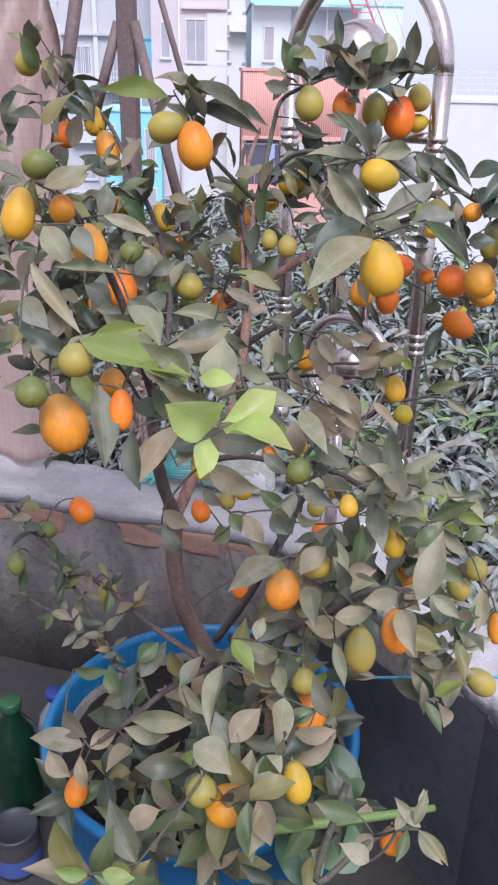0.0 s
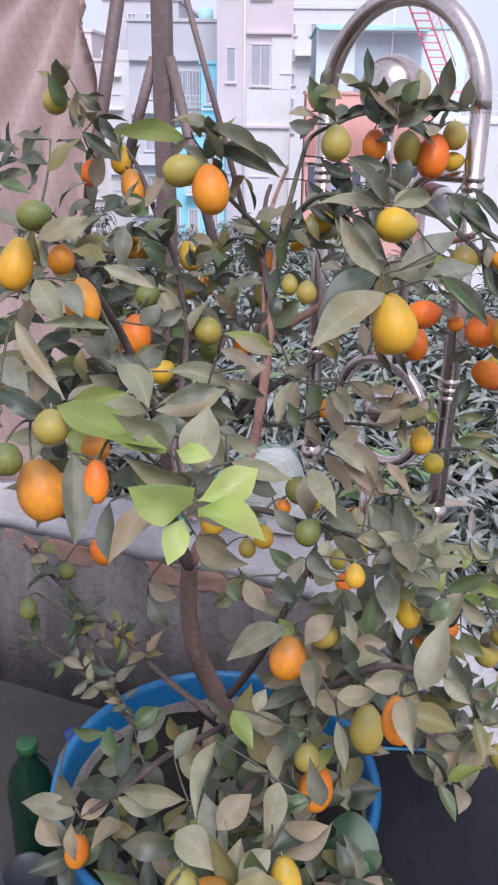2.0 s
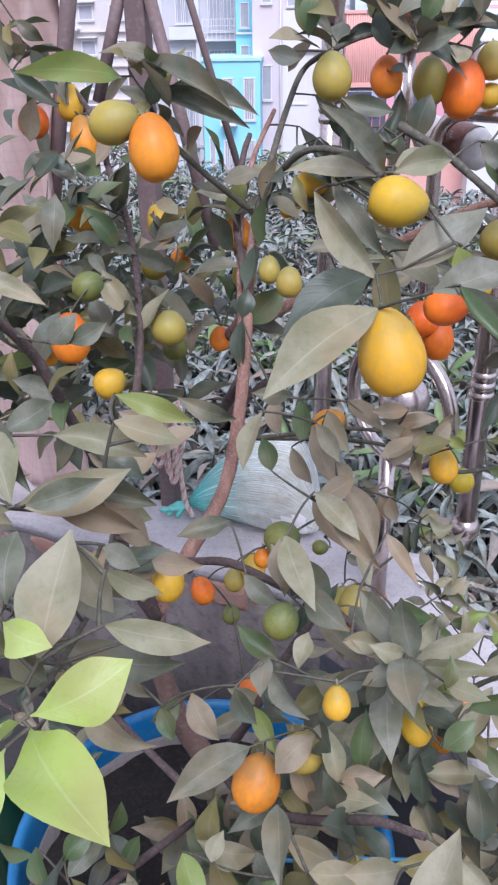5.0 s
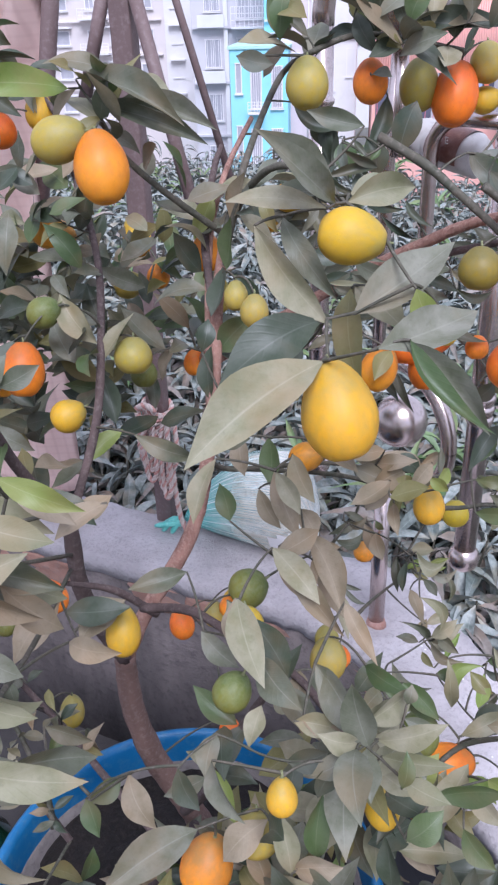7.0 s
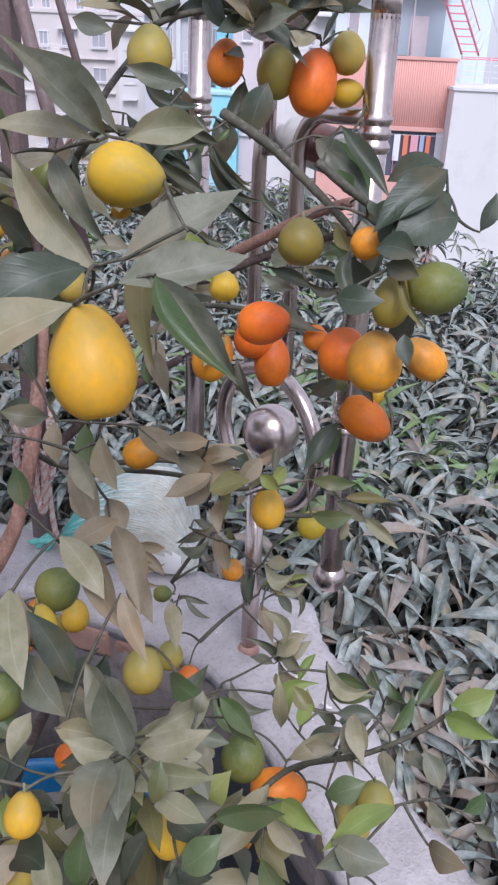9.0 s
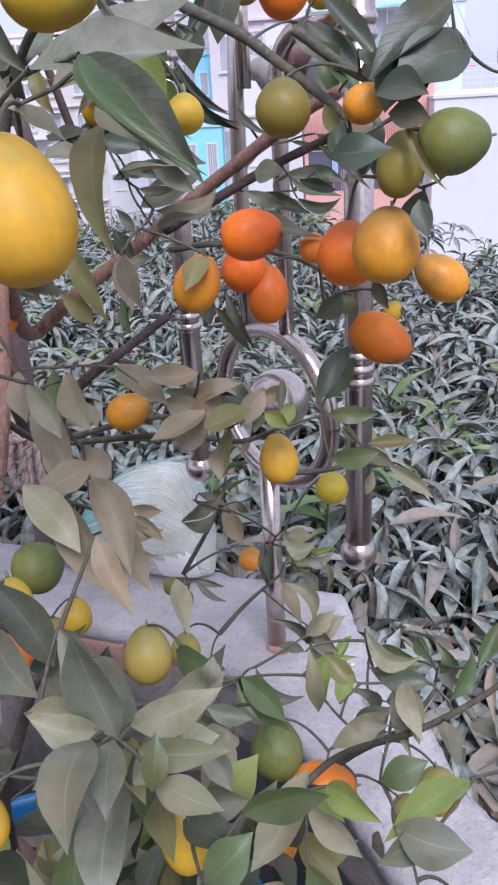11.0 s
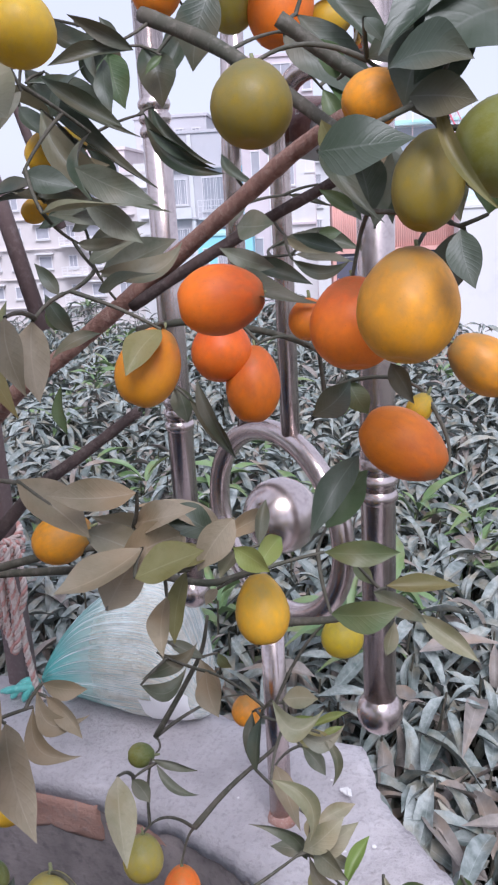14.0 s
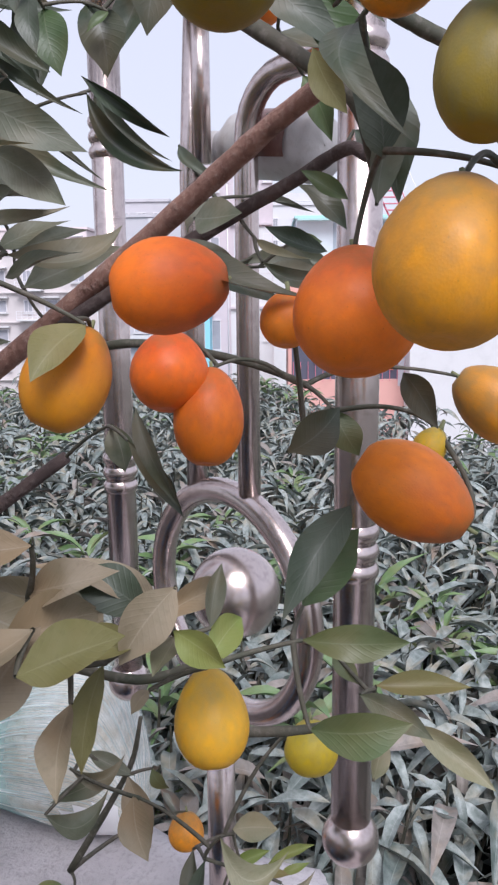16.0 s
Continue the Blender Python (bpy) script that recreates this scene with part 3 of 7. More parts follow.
BAG.l(cover.outputs[0], BAG.b.inputs["Alpha"])
BAG_KNOT = two_scale("teal_plastic", (0.10, 0.48, 0.42), (0.20, 0.62, 0.55), (0.4, 0.72, 0.66), 30, 150, 0.35)
FILL = two_scale("bag_contents", (0.66, 0.58, 0.46), (0.90, 0.88, 0.83), (0.46, 0.36, 0.24), 14, 60, 0.9, 0, 1.0, 0.008, (1, 1, 2.4))
bag = thing("plastic_bag", "tied translucent teal plastic bag full of litter on the parapet", "bag")


def bag_shell(scale, wrinkle):
    bm = bmesh.new()
    layer = bm.loops.layers.uv.new("UVMap")
    rows = []
    for i in range(29):
        s = i / 28
        r = 0.006 + 0.086 * math.sin(math.pi * min(1.0, s * 0.62 + 0.0) ** 0.9) * (1.0 if s < 0.8 else math.sqrt(max(0.0003, 1 - ((s - 0.8) / 0.2) ** 2)))
        row = []
        for k in range(48):
            a = 2 * math.pi * k / 48
            w = 1 + wrinkle * math.sin(17 * a + 2 * math.sin(3 * a)) * (1 - s) ** 0.7 + 0.05 * noise.noise(Vector((3 * math.cos(a), 3 * math.sin(a), 4 * s)))
            rr = r * scale * w
            z = math.sin(a) * rr * 1.12
            row.append(bm.verts.new((-0.238 + 0.285 * s, 1.222 + 0.012 * s + math.cos(a) * rr * 0.85, max(PARAPET_TOP + 0.004, PARAPET_TOP + 0.012 + r * 1.05 * scale + z))))
        rows.append(row)
    for i, (a, b) in enumerate(zip(rows, rows[1:])):
        for k in range(48):
            f = bm.faces.new((a[k], a[(k + 1) % 48], b[(k + 1) % 48], b[k]))
            for loop, t in zip(f.loops, ((k, i), (k + 1, i), (k + 1, i + 1), (k, i + 1))):
                loop[layer].uv = (t[0] / 48, t[1] / 28)
    bm.faces.new(rows[0][::-1])
    for loop in bm.faces.new(rows[-1]).loops:
        loop[layer].uv = (0.5, 1.0)
    return bm


part("bag_skin", bag_shell(1.0, 0.035), BAG.m, bag)
part("litter", bag_shell(0.965, 0.03), FILL, bag, "pale dry litter inside")
paper = bag_shell(1.012, 0.035)
bmesh.ops.delete(paper, geom=[q for q in paper.faces if not (-0.022 < q.calc_center_median().x < 0.034 and q.calc_center_median().y < 1.215 and q.calc_center_median().z < PARAPET_TOP + 0.075) or len(q.verts) > 4], context="FACES")
part("paper", paper, Mat("white_paper", 0.8).color((0.86, 0.85, 0.84)).m, bag, "white scrap of paper")
for k in range(7):
    a = k * 0.9
    bm = bmesh.new()
    tube(bm, smooth_line([(-0.236, 1.203, 0.538), (-0.246 - 0.01 * math.cos(a), 1.195 + 0.01 * math.sin(a), 0.546), (-0.262 + 0.022 * math.cos(2 * a), 1.188 + 0.015 * math.sin(a), 0.532 + 0.008 * math.sin(3 * a))], 4), [0.007] * 4 + [0.006] * 4 + [0.003], 6)
    part("knot_fold", bm, BAG_KNOT, bag, "gathered teal plastic")

# ---- blue tub with soil ----
tub = thing("plastic_tub", "blue plastic tub planted with a kumquat tree", "planter", at=(0.095, 0.606, 0))
bm = bmesh.new()
lathe(bm, [(0.240, 0.0), (0.250, 0.018), (0.265, 0.19), (0.278, 0.368), (0.286, 0.374), (0.291, 0.386), (0.290, 0.395), (0.284, 0.400), (0.277, 0.398), (0.273, 0.388), (0.270, 0.368), (0.259, 0.19), (0.244, 0.03)], 80, True)
tub.scale = (0.955, 0.955, 1)
part("tub_wall", bm, TUB_BLUE, tub)
bm = bmesh.new()
lathe(bm, [(0.2645, 0.175), (0.269, 0.182), (0.269, 0.192), (0.266, 0.200)], 80)
part("tub_band", bm, TUB_BLUE, tub)
bm = bmesh.new()
lathe(bm, [(0.2675, 0.345), (0.2655, 0.344), (0.262, 0.322), (0.250, 0.300)], 80)
for v in bm.verts:
    v.co.z += 0.010 * noise.noise(v.co * 14)
part("soil_crust", bm, two_scale("dried_soil_crust", (0.17, 0.15, 0.14), (0.26, 0.235, 0.22), (0.10, 0.085, 0.08), 14, 80, 0.95, 0, 0.8, 0.004), tub, "pale dried soil crust inside the rim")
bm = bmesh.new()
rings = lathe(bm, [(0.260 * k / 16 + 0.004, 0.320) for k in range(17)], 64, True)
for v in bm.verts:
    p = Vector((v.co.x, v.co.y, 0))
    v.co.z += 0.016 * noise.noise(p * 9) + 0.012 * noise.noise(p * 34) + 0.035 * max(0, 1 - (p - Vector((-0.04, 0.16, 0))).length / 0.12)
part("soil", bm, SOIL, tub, "dark lumpy potting soil")


# ---- kumquat tree ----
def leaf_mesh(name, fold, droop, wave, broad=0.42, rows=9, bow=0.0, sway=0.0, twist=0.0):
    """A unit leaf along y, its face to z."""
    bm = bmesh.new()
    uv = bm.loops.layers.uv.new("UVMap")
    power = math.log(0.5) / math.log(broad + 0.04)
    grid, cols = [], (-1.0, -0.5, 0.0, 0.5, 1.0)
    for i in range(rows):
        s = i / (rows - 1)
        w = 0.5 * max(0.0, math.sin(math.pi * s ** power)) ** 0.88 * (1 - 0.30 * max(0.0, (s - 0.72) / 0.28)) * min(1.0, 0.45 + 5.0 * s)
        w = max(w, 0.012 if i < rows - 1 else 0.002)
        z = -droop * s * s + 4 * bow * s * (1 - s)
        x = 4 * sway * s * (1 - s)
        turn = twist * (s - 0.3)
        row = []
        for c in cols:
            a, h = c * w, 0.36 * fold * (abs(c) ** 1.15) * w + 0.34 * wave * math.sin(9 * s + 2.5 * c) * abs(c) * w
            row.append((bm.verts.new((x + a * math.cos(turn), s, z + h + 0.4 * a * math.sin(turn))), (0.5 + 0.5 * c, s)))
        grid.append(row)
    for a, b in zip(grid, grid[1:]):
        for k in range(4):
            f = bm.faces.new((a[k][0], a[k + 1][0], b[k + 1][0], b[k][0]))
            for loop, (_, t) in zip(f.loops, (a[k], a[k + 1], b[k + 1], b[k])):
                loop[uv].uv = t
    return mesh_of(bm, name, None)


SHAPES = [leaf_mesh("leaf_blade", f, 0.0, w, b, 13, bow, sway, tw) for f, w, b, bow, sway, tw in (
    (0.45, 0.10, 0.42, 0.05, 0.10, 0.5), (0.70, -0.12, 0.46, 0.10, -0.12, -0.6), (0.25, 0.15, 0.36, 0.07, 0.06, 0.9), (0.55, 0.12, 0.42, -0.05, -0.08, 0.3), (0.35, -0.16, 0.48, 0.15, 0.14, -0.9))]
SHAPES += [leaf_mesh("slender_blade", 0.5, 0.0, 0.05, 0.40, 15, 0.10, sway, tw) for sway, tw in ((1.0, 0.4), (-1.0, -0.4))]
SHAPES += [leaf_mesh("round_blade", 0.5, 0.0, 0.30, 0.56, 15, 0.10, 0.10, 0.6)]
UP_CURVED, DOWN_CURVED, ROUND_TIP = 5, 6, 7
BLADES = {}


def blade(kind, shape):
    if (kind, shape) not in BLADES:
        me = SHAPES[shape].copy()
        me.materials.append(LEAF[kind])
        BLADES[kind, shape] = me
    return BLADES[kind, shape]


def leaf_pose(base, tip, width, face):
    base, tip = Vector(base), Vector(tip)
    y = tip - base
    length = y.length
    y = y / length
    z = (Vector(face) - y * y.dot(Vector(face))).normalized()
    x = y.cross(z)
    return Matrix(((x.x * width, y.x * length, z.x * length, base.x), (x.y * width, y.y * length, z.y * length, base.y), (x.z * width, y.z * length, z.z * length, base.z), (0, 0, 0, 1)))


rng = random.Random(7)
tree = thing("kumquat_tree", "dusty kumquat tree with green, yellow and orange fruit in a tub", "tree", at=(0.057, 0.77, 0.35))
tree_origin = Matrix.Translation((0.057, 0.77, 0.35))
BOUGHS = []


def limb(name, points, r0, r1, material, label="", sides=10, knobs=0.12):
    """A branch that tapers from r0 to r1 along points."""
    line = smooth_line(points, 6)
    n = len(line) - 1
    radii = [(r0 + (r1 - r0) * k / n) * (1 + knobs * noise.noise(Vector((k * 0.9, r0 * 900, 0)))) for k in range(n + 1)]
    bm = bmesh.new()
    tube(bm, line, radii, sides)
    bmesh.ops.transform(bm, matrix=tree_origin.inverted(), verts=bm.verts)
    BOUGHS.append(line)
    return part(name, bm, material, tree, label)


limb("trunk", [(0.135, 0.672, 0.300), (0.112, 0.655, 0.440), (0.090, 0.640, 0.522), (0.062, 0.622, 0.607), (0.050, 0.608, 0.690), (0.052, 0.598, 0.755), (0.058, 0.591, 0.814)], .0185, .0125, TRUNK, "slender brown trunk")
limb("branch", [(0.059, 0.590, 0.810), (0.051, 0.565, 0.872), (0.049, 0.545, 0.942), (0.048, 0.544, 1.019)], .0105, .008, BARK)
limb("branch", [(0.060, 0.592, 0.812), (0.082, 0.608, 0.871), (0.127, 0.642, 0.966), (0.138, 0.668, 1.048), (0.140, 0.690, 1.135), (0.136, 0.712, 1.210), (0.136, 0.734, 1.271)], .0095, .0056, BARK_RED)
limb("branch", [(0.136, 0.734, 1.271), (0.137, 0.775, 1.322), (0.128, 0.842, 1.365), (0.121, 0.914, 1.401), (0.177, 0.850, 1.424), (0.213, 0.892, 1.439), (0.260, 0.917, 1.433), (0.306, 0.957, 1.421)], .0038, .0026, TWIG)
limb("branch", [(0.135, 0.720, 1.230), (0.151, 0.733, 1.296), (0.197, 0.710, 1.339), (0.250, 0.682, 1.344), (0.315, 0.572, 1.345)], .0042, .0026, TWIG)
limb("branch", [(0.134, 0.733, 1.271), (0.122, 0.712, 1.289), (0.099, 0.677, 1.323), (0.079, 0.651, 1.356), (0.065, 0.645, 1.384)], .0036, .0025, TWIG)
limb("branch", [(0.137, 0.704, 1.189), (0.108, 0.743, 1.261), (0.093, 0.796, 1.316), (0.092, 0.819, 1.339)], .005, .003, BARK)
limb("branch", [(0.136, 0.703, 1.166), (0.027, 0.869, 1.058), (0.085, 0.877, 1.100), (0.134, 0.890, 1.134), (0.235, 0.885, 1.202), (0.303, 0.865, 1.243), (0.348, 0.848, 1.269), (0.389, 0.826, 1.286)], .0085, .005, BARK_RED, "reddish bent branch")
limb("branch", [(0.138, 0.680, 1.101), (0.027, 0.845, 0.951), (0.083, 0.876, 1.006), (0.131, 0.893, 1.041), (0.180, 0.906, 1.077)], .007, .0045, BARK)
limb("branch", [(0.195, 0.887, 1.167), (0.262, 0.880, 1.202), (0.321, 0.872, 1.230), (0.359, 0.860, 1.245), (0.389, 0.844, 1.256), (0.402, 0.831, 1.250)], .005, .003, BARK)
limb("branch", [(0.264, 0.817, 1.354), (0.313, 0.810, 1.331), (0.345, 0.800, 1.311), (0.383, 0.791, 1.285), (0.408, 0.783, 1.265), (0.413, 0.801, 1.240)], .005, .003, TWIG)
limb("branch", [(0.379, 0.750, 1.327), (0.405, 0.762, 1.306), (0.433, 0.771, 1.288), (0.450, 0.775, 1.278), (0.461, 0.778, 1.263)], .004, .0025, TWIG)
limb("branch", [(0.203, 0.879, 1.150), (0.253, 0.871, 1.158), (0.299, 0.874, 1.153), (0.336, 0.870, 1.146), (0.369, 0.845, 1.140)], .003, .002, TWIG)
limb("branch", [(0.138, 0.668, 1.048), (0.130, 0.733, 1.000), (0.213, 0.728, 1.027), (0.261, 0.726, 1.040), (0.324, 0.709, 1.052)], .0035, .002, TWIG)
limb("branch", [(0.105, 0.759, 0.982), (0.218, 0.752, 1.006), (0.271, 0.742, 1.017), (0.325, 0.733, 1.021), (0.351, 0.748, 1.027)], .0032, .002, TWIG)
limb("branch", [(0.337, 0.796, 0.963), (0.377, 0.803, 0.968), (0.407, 0.815, 0.973), (0.429, 0.819, 0.972)], .003, .002, TWIG)
limb("branch", [(0.254, 0.811, 0.753), (0.274, 0.841, 0.775), (0.304, 0.875, 0.799)], .0028, .0015, TWIG)
limb("branch", [(0.174, 0.891, 0.765), (0.206, 0.898, 0.823), (0.231, 0.889, 0.868), (0.241, 0.886, 0.905)], .0028, .0015, TWIG)
limb("branch", [(0.124, 0.533, 0.591), (0.022, 0.570, 0.607), (-0.048, 0.592, 0.635), (-0.142, 0.616, 0.664), (-0.220, 0.641, 0.689), (-0.300, 0.667, 0.726)], .0055, .003, BARK)
limb("branch", [(-0.000, 0.509, 0.553), (-0.078, 0.528, 0.595), (-0.159, 0.532, 0.632), (-0.218, 0.528, 0.648)], .0045, .003, BARK)
limb("branch", [(-0.015, 0.501, 0.578), (-0.048, 0.529, 0.602), (-0.123, 0.564, 0.669), (-0.191, 0.562, 0.709)], .004, .0025, TWIG)
limb("branch", [(0.133, 0.572, 0.607), (0.201, 0.513, 0.741), (0.253, 0.467, 0.866), (0.280, 0.466, 0.931), (0.308, 0.458, 0.988)], .0065, .003, BARK)
limb("branch", [(0.170, 0.533, 0.647), (0.259, 0.431, 0.749), (0.338, 0.369, 0.843), (0.399, 0.333, 0.916), (0.441, 0.321, 0.934)], .006, .003, BARK)
limb("branch", [(0.118, 0.552, 0.931), (0.182, 0.545, 0.953), (0.261, 0.508, 0.968), (0.325, 0.472, 0.986), (0.387, 0.427, 0.982)], .005, .003, BARK)
limb("branch", [(0.118, 0.577, 0.904), (0.094, 0.542, 0.953), (0.067, 0.505, 0.980)], .005, .0025, BARK)
limb("branch", [(0.048, 0.544, 1.019), (0.057, 0.478, 1.123), (0.044, 0.451, 1.200), (0.050, 0.380, 1.274), (0.023, 0.373, 1.315), (-0.001, 0.361, 1.332)], .006, .003, BARK)
limb("branch", [(0.048, 0.544, 1.019), (0.048, 0.604, 1.099), (0.025, 0.660, 1.164), (-0.027, 0.741, 1.227), (-0.094, 0.810, 1.289), (-0.162, 0.873, 1.358), (-0.228, 0.886, 1.407), (-0.293, 0.896, 1.449)], .005, .003, BARK)
limb("branch", [(0.053, 0.533, 0.991), (0.098, 0.388, 1.088), (0.136, 0.255, 1.180), (0.142, 0.194, 1.213), (0.122, 0.161, 1.211)], .0022, .0015, TWIG)
limb("branch", [(0.055, 0.527, 0.977), (0.181, 0.326, 1.079), (0.268, 0.167, 1.166), (0.291, 0.115, 1.196)], .0022, .0015, TWIG)
limb("branch", [(0.414, 0.580, 0.801), (0.445, 0.603, 0.833), (0.506, 0.585, 0.892), (0.546, 0.597, 0.922), (0.568, 0.602, 0.949)], .003, .0018, TWIG)
limb("branch", [(0.410, 0.648, 0.754), (0.446, 0.652, 0.791), (0.485, 0.653, 0.829), (0.506, 0.665, 0.861)], .003, .0018, TWIG)
limb("branch", [(0.275, 0.313, 0.736), (0.277, 0.189, 0.788), (0.307, 0.139, 0.790), (0.330, 0.105, 0.778)], .0045, .003, BARK)
limb("branch", [(0.176, 0.443, 0.669), (0.157, 0.315, 0.724), (0.141, 0.253, 0.731), (0.109, 0.214, 0.714)], .0045, .003, BARK)
limb("branch", [(0.407, 0.196, 0.765), (0.400, 0.092, 0.747), (0.436, 0.124, 0.769), (0.464, 0.152, 0.771), (0.485, 0.156, 0.774)], .004, .002, TWIG)
limb("branch", [(0.138, 0.680, 1.101), (0.130, 0.700, 1.166), (0.118, 0.728, 1.226), (0.109, 0.758, 1.274), (0.098, 0.818, 1.317), (0.091, 0.895, 1.357)], .0045, .0028, BARK_RED)



def fruit_mesh(kind):
    bm = bmesh.new()
    bmesh.ops.create_uvsphere(bm, u_segments=28, v_segments=18, radius=0.5)
    for v in bm.verts:
        z = v.co.z * 2
        swell = 1.0 - (0.17 if kind == "yellow" else 0.10) * z - 0.07 * z * z
        dimple = 0.05 * math.exp(-((v.co.x ** 2 + v.co.y ** 2) / 0.012))
        bumpy = 1 + 0.014 * noise.noise(v.co * 4.5)
        v.co = Vector((v.co.x * swell * bumpy, v.co.y * swell * bumpy, v.co.z - math.copysign(dimple, z)))
    return mesh_of(bm, "fruit", FRUIT[kind])


FRUIT_MESH = {k: fruit_mesh(k) for k in FRUIT}
CALYX = two_scale("calyx", (0.16, 0.19, 0.08), (0.22, 0.22, 0.11), (0.3, 0.26, 0.18), 200, 700, 0.7)
bm = bmesh.new()
for k in range(5):
    a = 2 * math.pi * k / 5
    c = Vector((math.cos(a), math.sin(a), 0))
    d = Vector((-c.y, c.x, 0))
    vs = [bm.verts.new(q) for q in (d * 0.05, c * 0.16 + Vector((0, 0, -0.025)), -d * 0.05, Vector((0, 0, 0.05)))]
    bm.faces.new((vs[0], vs[1], vs[3]))
    bm.faces.new((vs[1], vs[2], vs[3]))
tube(bm, [(0, 0, -0.01), (0, 0, 0.10), (0.02, 0, 0.18)], [0.05, 0.035, 0.03], 6)
CALYX_MESH = mesh_of(bm, "calyx", CALYX)
STEMS = []
ROUND = []


def fruit(kind, at, length, width, axis):
    """A fruit with its calyx; axis points to the stalk."""
    z = Vector(axis).normalized()
    q = z.to_track_quat("Z", "Y")
    ob = new("fruit", FRUIT_MESH[kind])
    ob.parent = tree
    ob.matrix_basis = tree_origin.inverted() @ Matrix.LocRotScale(Vector(at), q, Vector((width, width, length)))
    tagged(ob, {"orange": "ripe orange fruit", "red": "deep orange ripe fruit", "yellow": "yellow ripening fruit", "lemon": "bright yellow fruit", "amber": "brownish orange fruit", "olive": "olive-green unripe fruit", "backlit_olive": "olive unripe fruit with backlit shade in its colour", "green": "hard green fruit"}[kind])
    star = new("calyx", CALYX_MESH)
    star.parent = ob
    star.matrix_basis = Matrix.LocRotScale((0, 0, 0.455), None, (0.032 / width * 0.9, 0.032 / width * 0.9, 0.032 / length * 0.9))
    ROUND.append((Vector(at), 0.5 * width, 0.5 * length, z))
    STEMS.append((Vector(at) + z * length * 0.47, z * 0.022))


fruit("olive", (-0.302, 0.869, 1.448), 0.045, 0.041, (-0.14, 0.37, 0.92))
fruit("green", (0.037, 0.310, 1.354), 0.035, 0.029, (0.91, 0.37, 0.18))
fruit("yellow", (-0.000, 0.324, 1.302), 0.057, 0.034, (0.03, 0.42, 0.91))
fruit("orange", (0.038, 0.347, 1.306), 0.031, 0.027, (-0.14, 0.37, 0.92))
fruit("amber", (0.105, 0.277, 1.283), 0.049, 0.033, (-0.30, 0.32, 0.90))
fruit("red", (-0.008, 0.577, 1.164), 0.056, 0.041, (-0.14, 0.37, 0.92))
fruit("amber", (-0.055, 0.595, 1.137), 0.036, 0.028, (-0.14, 0.37, 0.92))
fruit("amber", (-0.112, 0.777, 1.239), 0.057, 0.037, (0.96, 0.24, -0.14))
fruit("yellow", (-0.082, 0.904, 1.208), 0.054, 0.036, (-0.46, 0.25, 0.85))
fruit("green", (-0.014, 0.626, 1.205), 0.036, 0.032, (0.75, 0.45, 0.48))
fruit("olive", (0.054, 0.674, 1.151), 0.041, 0.040, (-0.14, 0.37, 0.92))
fruit("green", (0.034, 0.720, 1.109), 0.033, 0.030, (-0.14, 0.37, 0.92))
fruit("orange", (-0.051, 0.900, 1.160), 0.034, 0.030, (-0.14, 0.37, 0.92))
fruit("orange", (0.060, 0.790, 1.099), 0.033, 0.027, (-0.14, 0.37, 0.92))
fruit("orange", (0.103, 0.754, 1.243), 0.041, 0.034, (-0.14, 0.37, 0.92))
fruit("olive", (0.092, 0.796, 1.183), 0.043, 0.029, (-0.14, 0.37, 0.92))
fruit("olive", (0.054, 0.599, 1.374), 0.050, 0.039, (0.88, 0.39, 0.26))
fruit("orange", (0.091, 0.602, 1.353), 0.064, 0.046, (-0.30, 0.32, 0.90))
fruit("amber", (-0.160, 0.860, 1.320), 0.063, 0.039, (-0.38, 0.28, 0.88))
fruit("red", (-0.222, 0.839, 1.341), 0.044, 0.040, (-0.14, 0.37, 0.92))
fruit("yellow", (-0.190, 0.878, 1.361), 0.050, 0.034, (-0.14, 0.37, 0.92))
fruit("olive", (0.187, 0.822, 1.400), 0.052, 0.042, (-0.14, 0.37, 0.92))
fruit("orange", (0.220, 0.919, 1.394), 0.048, 0.037, (-0.14, 0.37, 0.92))
fruit("olive", (0.264, 0.951, 1.388), 0.057, 0.042, (-0.14, 0.37, 0.92))
fruit("red", (0.302, 0.957, 1.379), 0.070, 0.049, (0.03, 0.42, 0.91))
fruit("olive", (0.327, 0.985, 1.408), 0.044, 0.037, (-0.14, 0.37, 0.92))
fruit("yellow", (0.328, 0.994, 1.370), 0.035, 0.029, (0.91, 0.37, 0.18))
fruit("yellow", (0.344, 0.510, 1.338), 0.046, 0.036, (0.96, 0.24, -0.14))
fruit("yellow", (0.364, 0.435, 1.253), 0.064, 0.046, (-0.34, 0.30, 0.89))
fruit("red", (0.426, 0.713, 1.183), 0.046, 0.043, (-0.14, 0.37, 0.92))
fruit("amber", (0.463, 0.666, 1.198), 0.049, 0.042, (0.03, 0.42, 0.91))
fruit("red", (0.440, 0.756, 1.110), 0.053, 0.037, (0.86, 0.04, -0.51))
fruit("yellow", (0.360, 0.734, 1.009), 0.044, 0.032, (-0.22, 0.35, 0.91))
fruit("lemon", (0.363, 0.878, 0.912), 0.035, 0.033, (-0.14, 0.37, 0.92))
fruit("olive", (0.160, 0.135, 1.221), 0.030, 0.028, (-0.14, 0.37, 0.92))
fruit("green", (0.126, 0.119, 1.194), 0.028, 0.027, (-0.14, 0.37, 0.92))
fruit("amber", (0.137, 0.147, 1.156), 0.056, 0.042, (-0.46, 0.25, 0.85))
fruit("amber", (0.170, 0.181, 1.187), 0.026, 0.024, (-0.14, 0.37, 0.92))
fruit("orange", (0.205, 0.124, 1.187), 0.036, 0.020, (-0.14, 0.37, 0.92))
fruit("orange", (0.047, 0.733, 0.742), 0.043, 0.033, (-0.46, 0.25, 0.85))
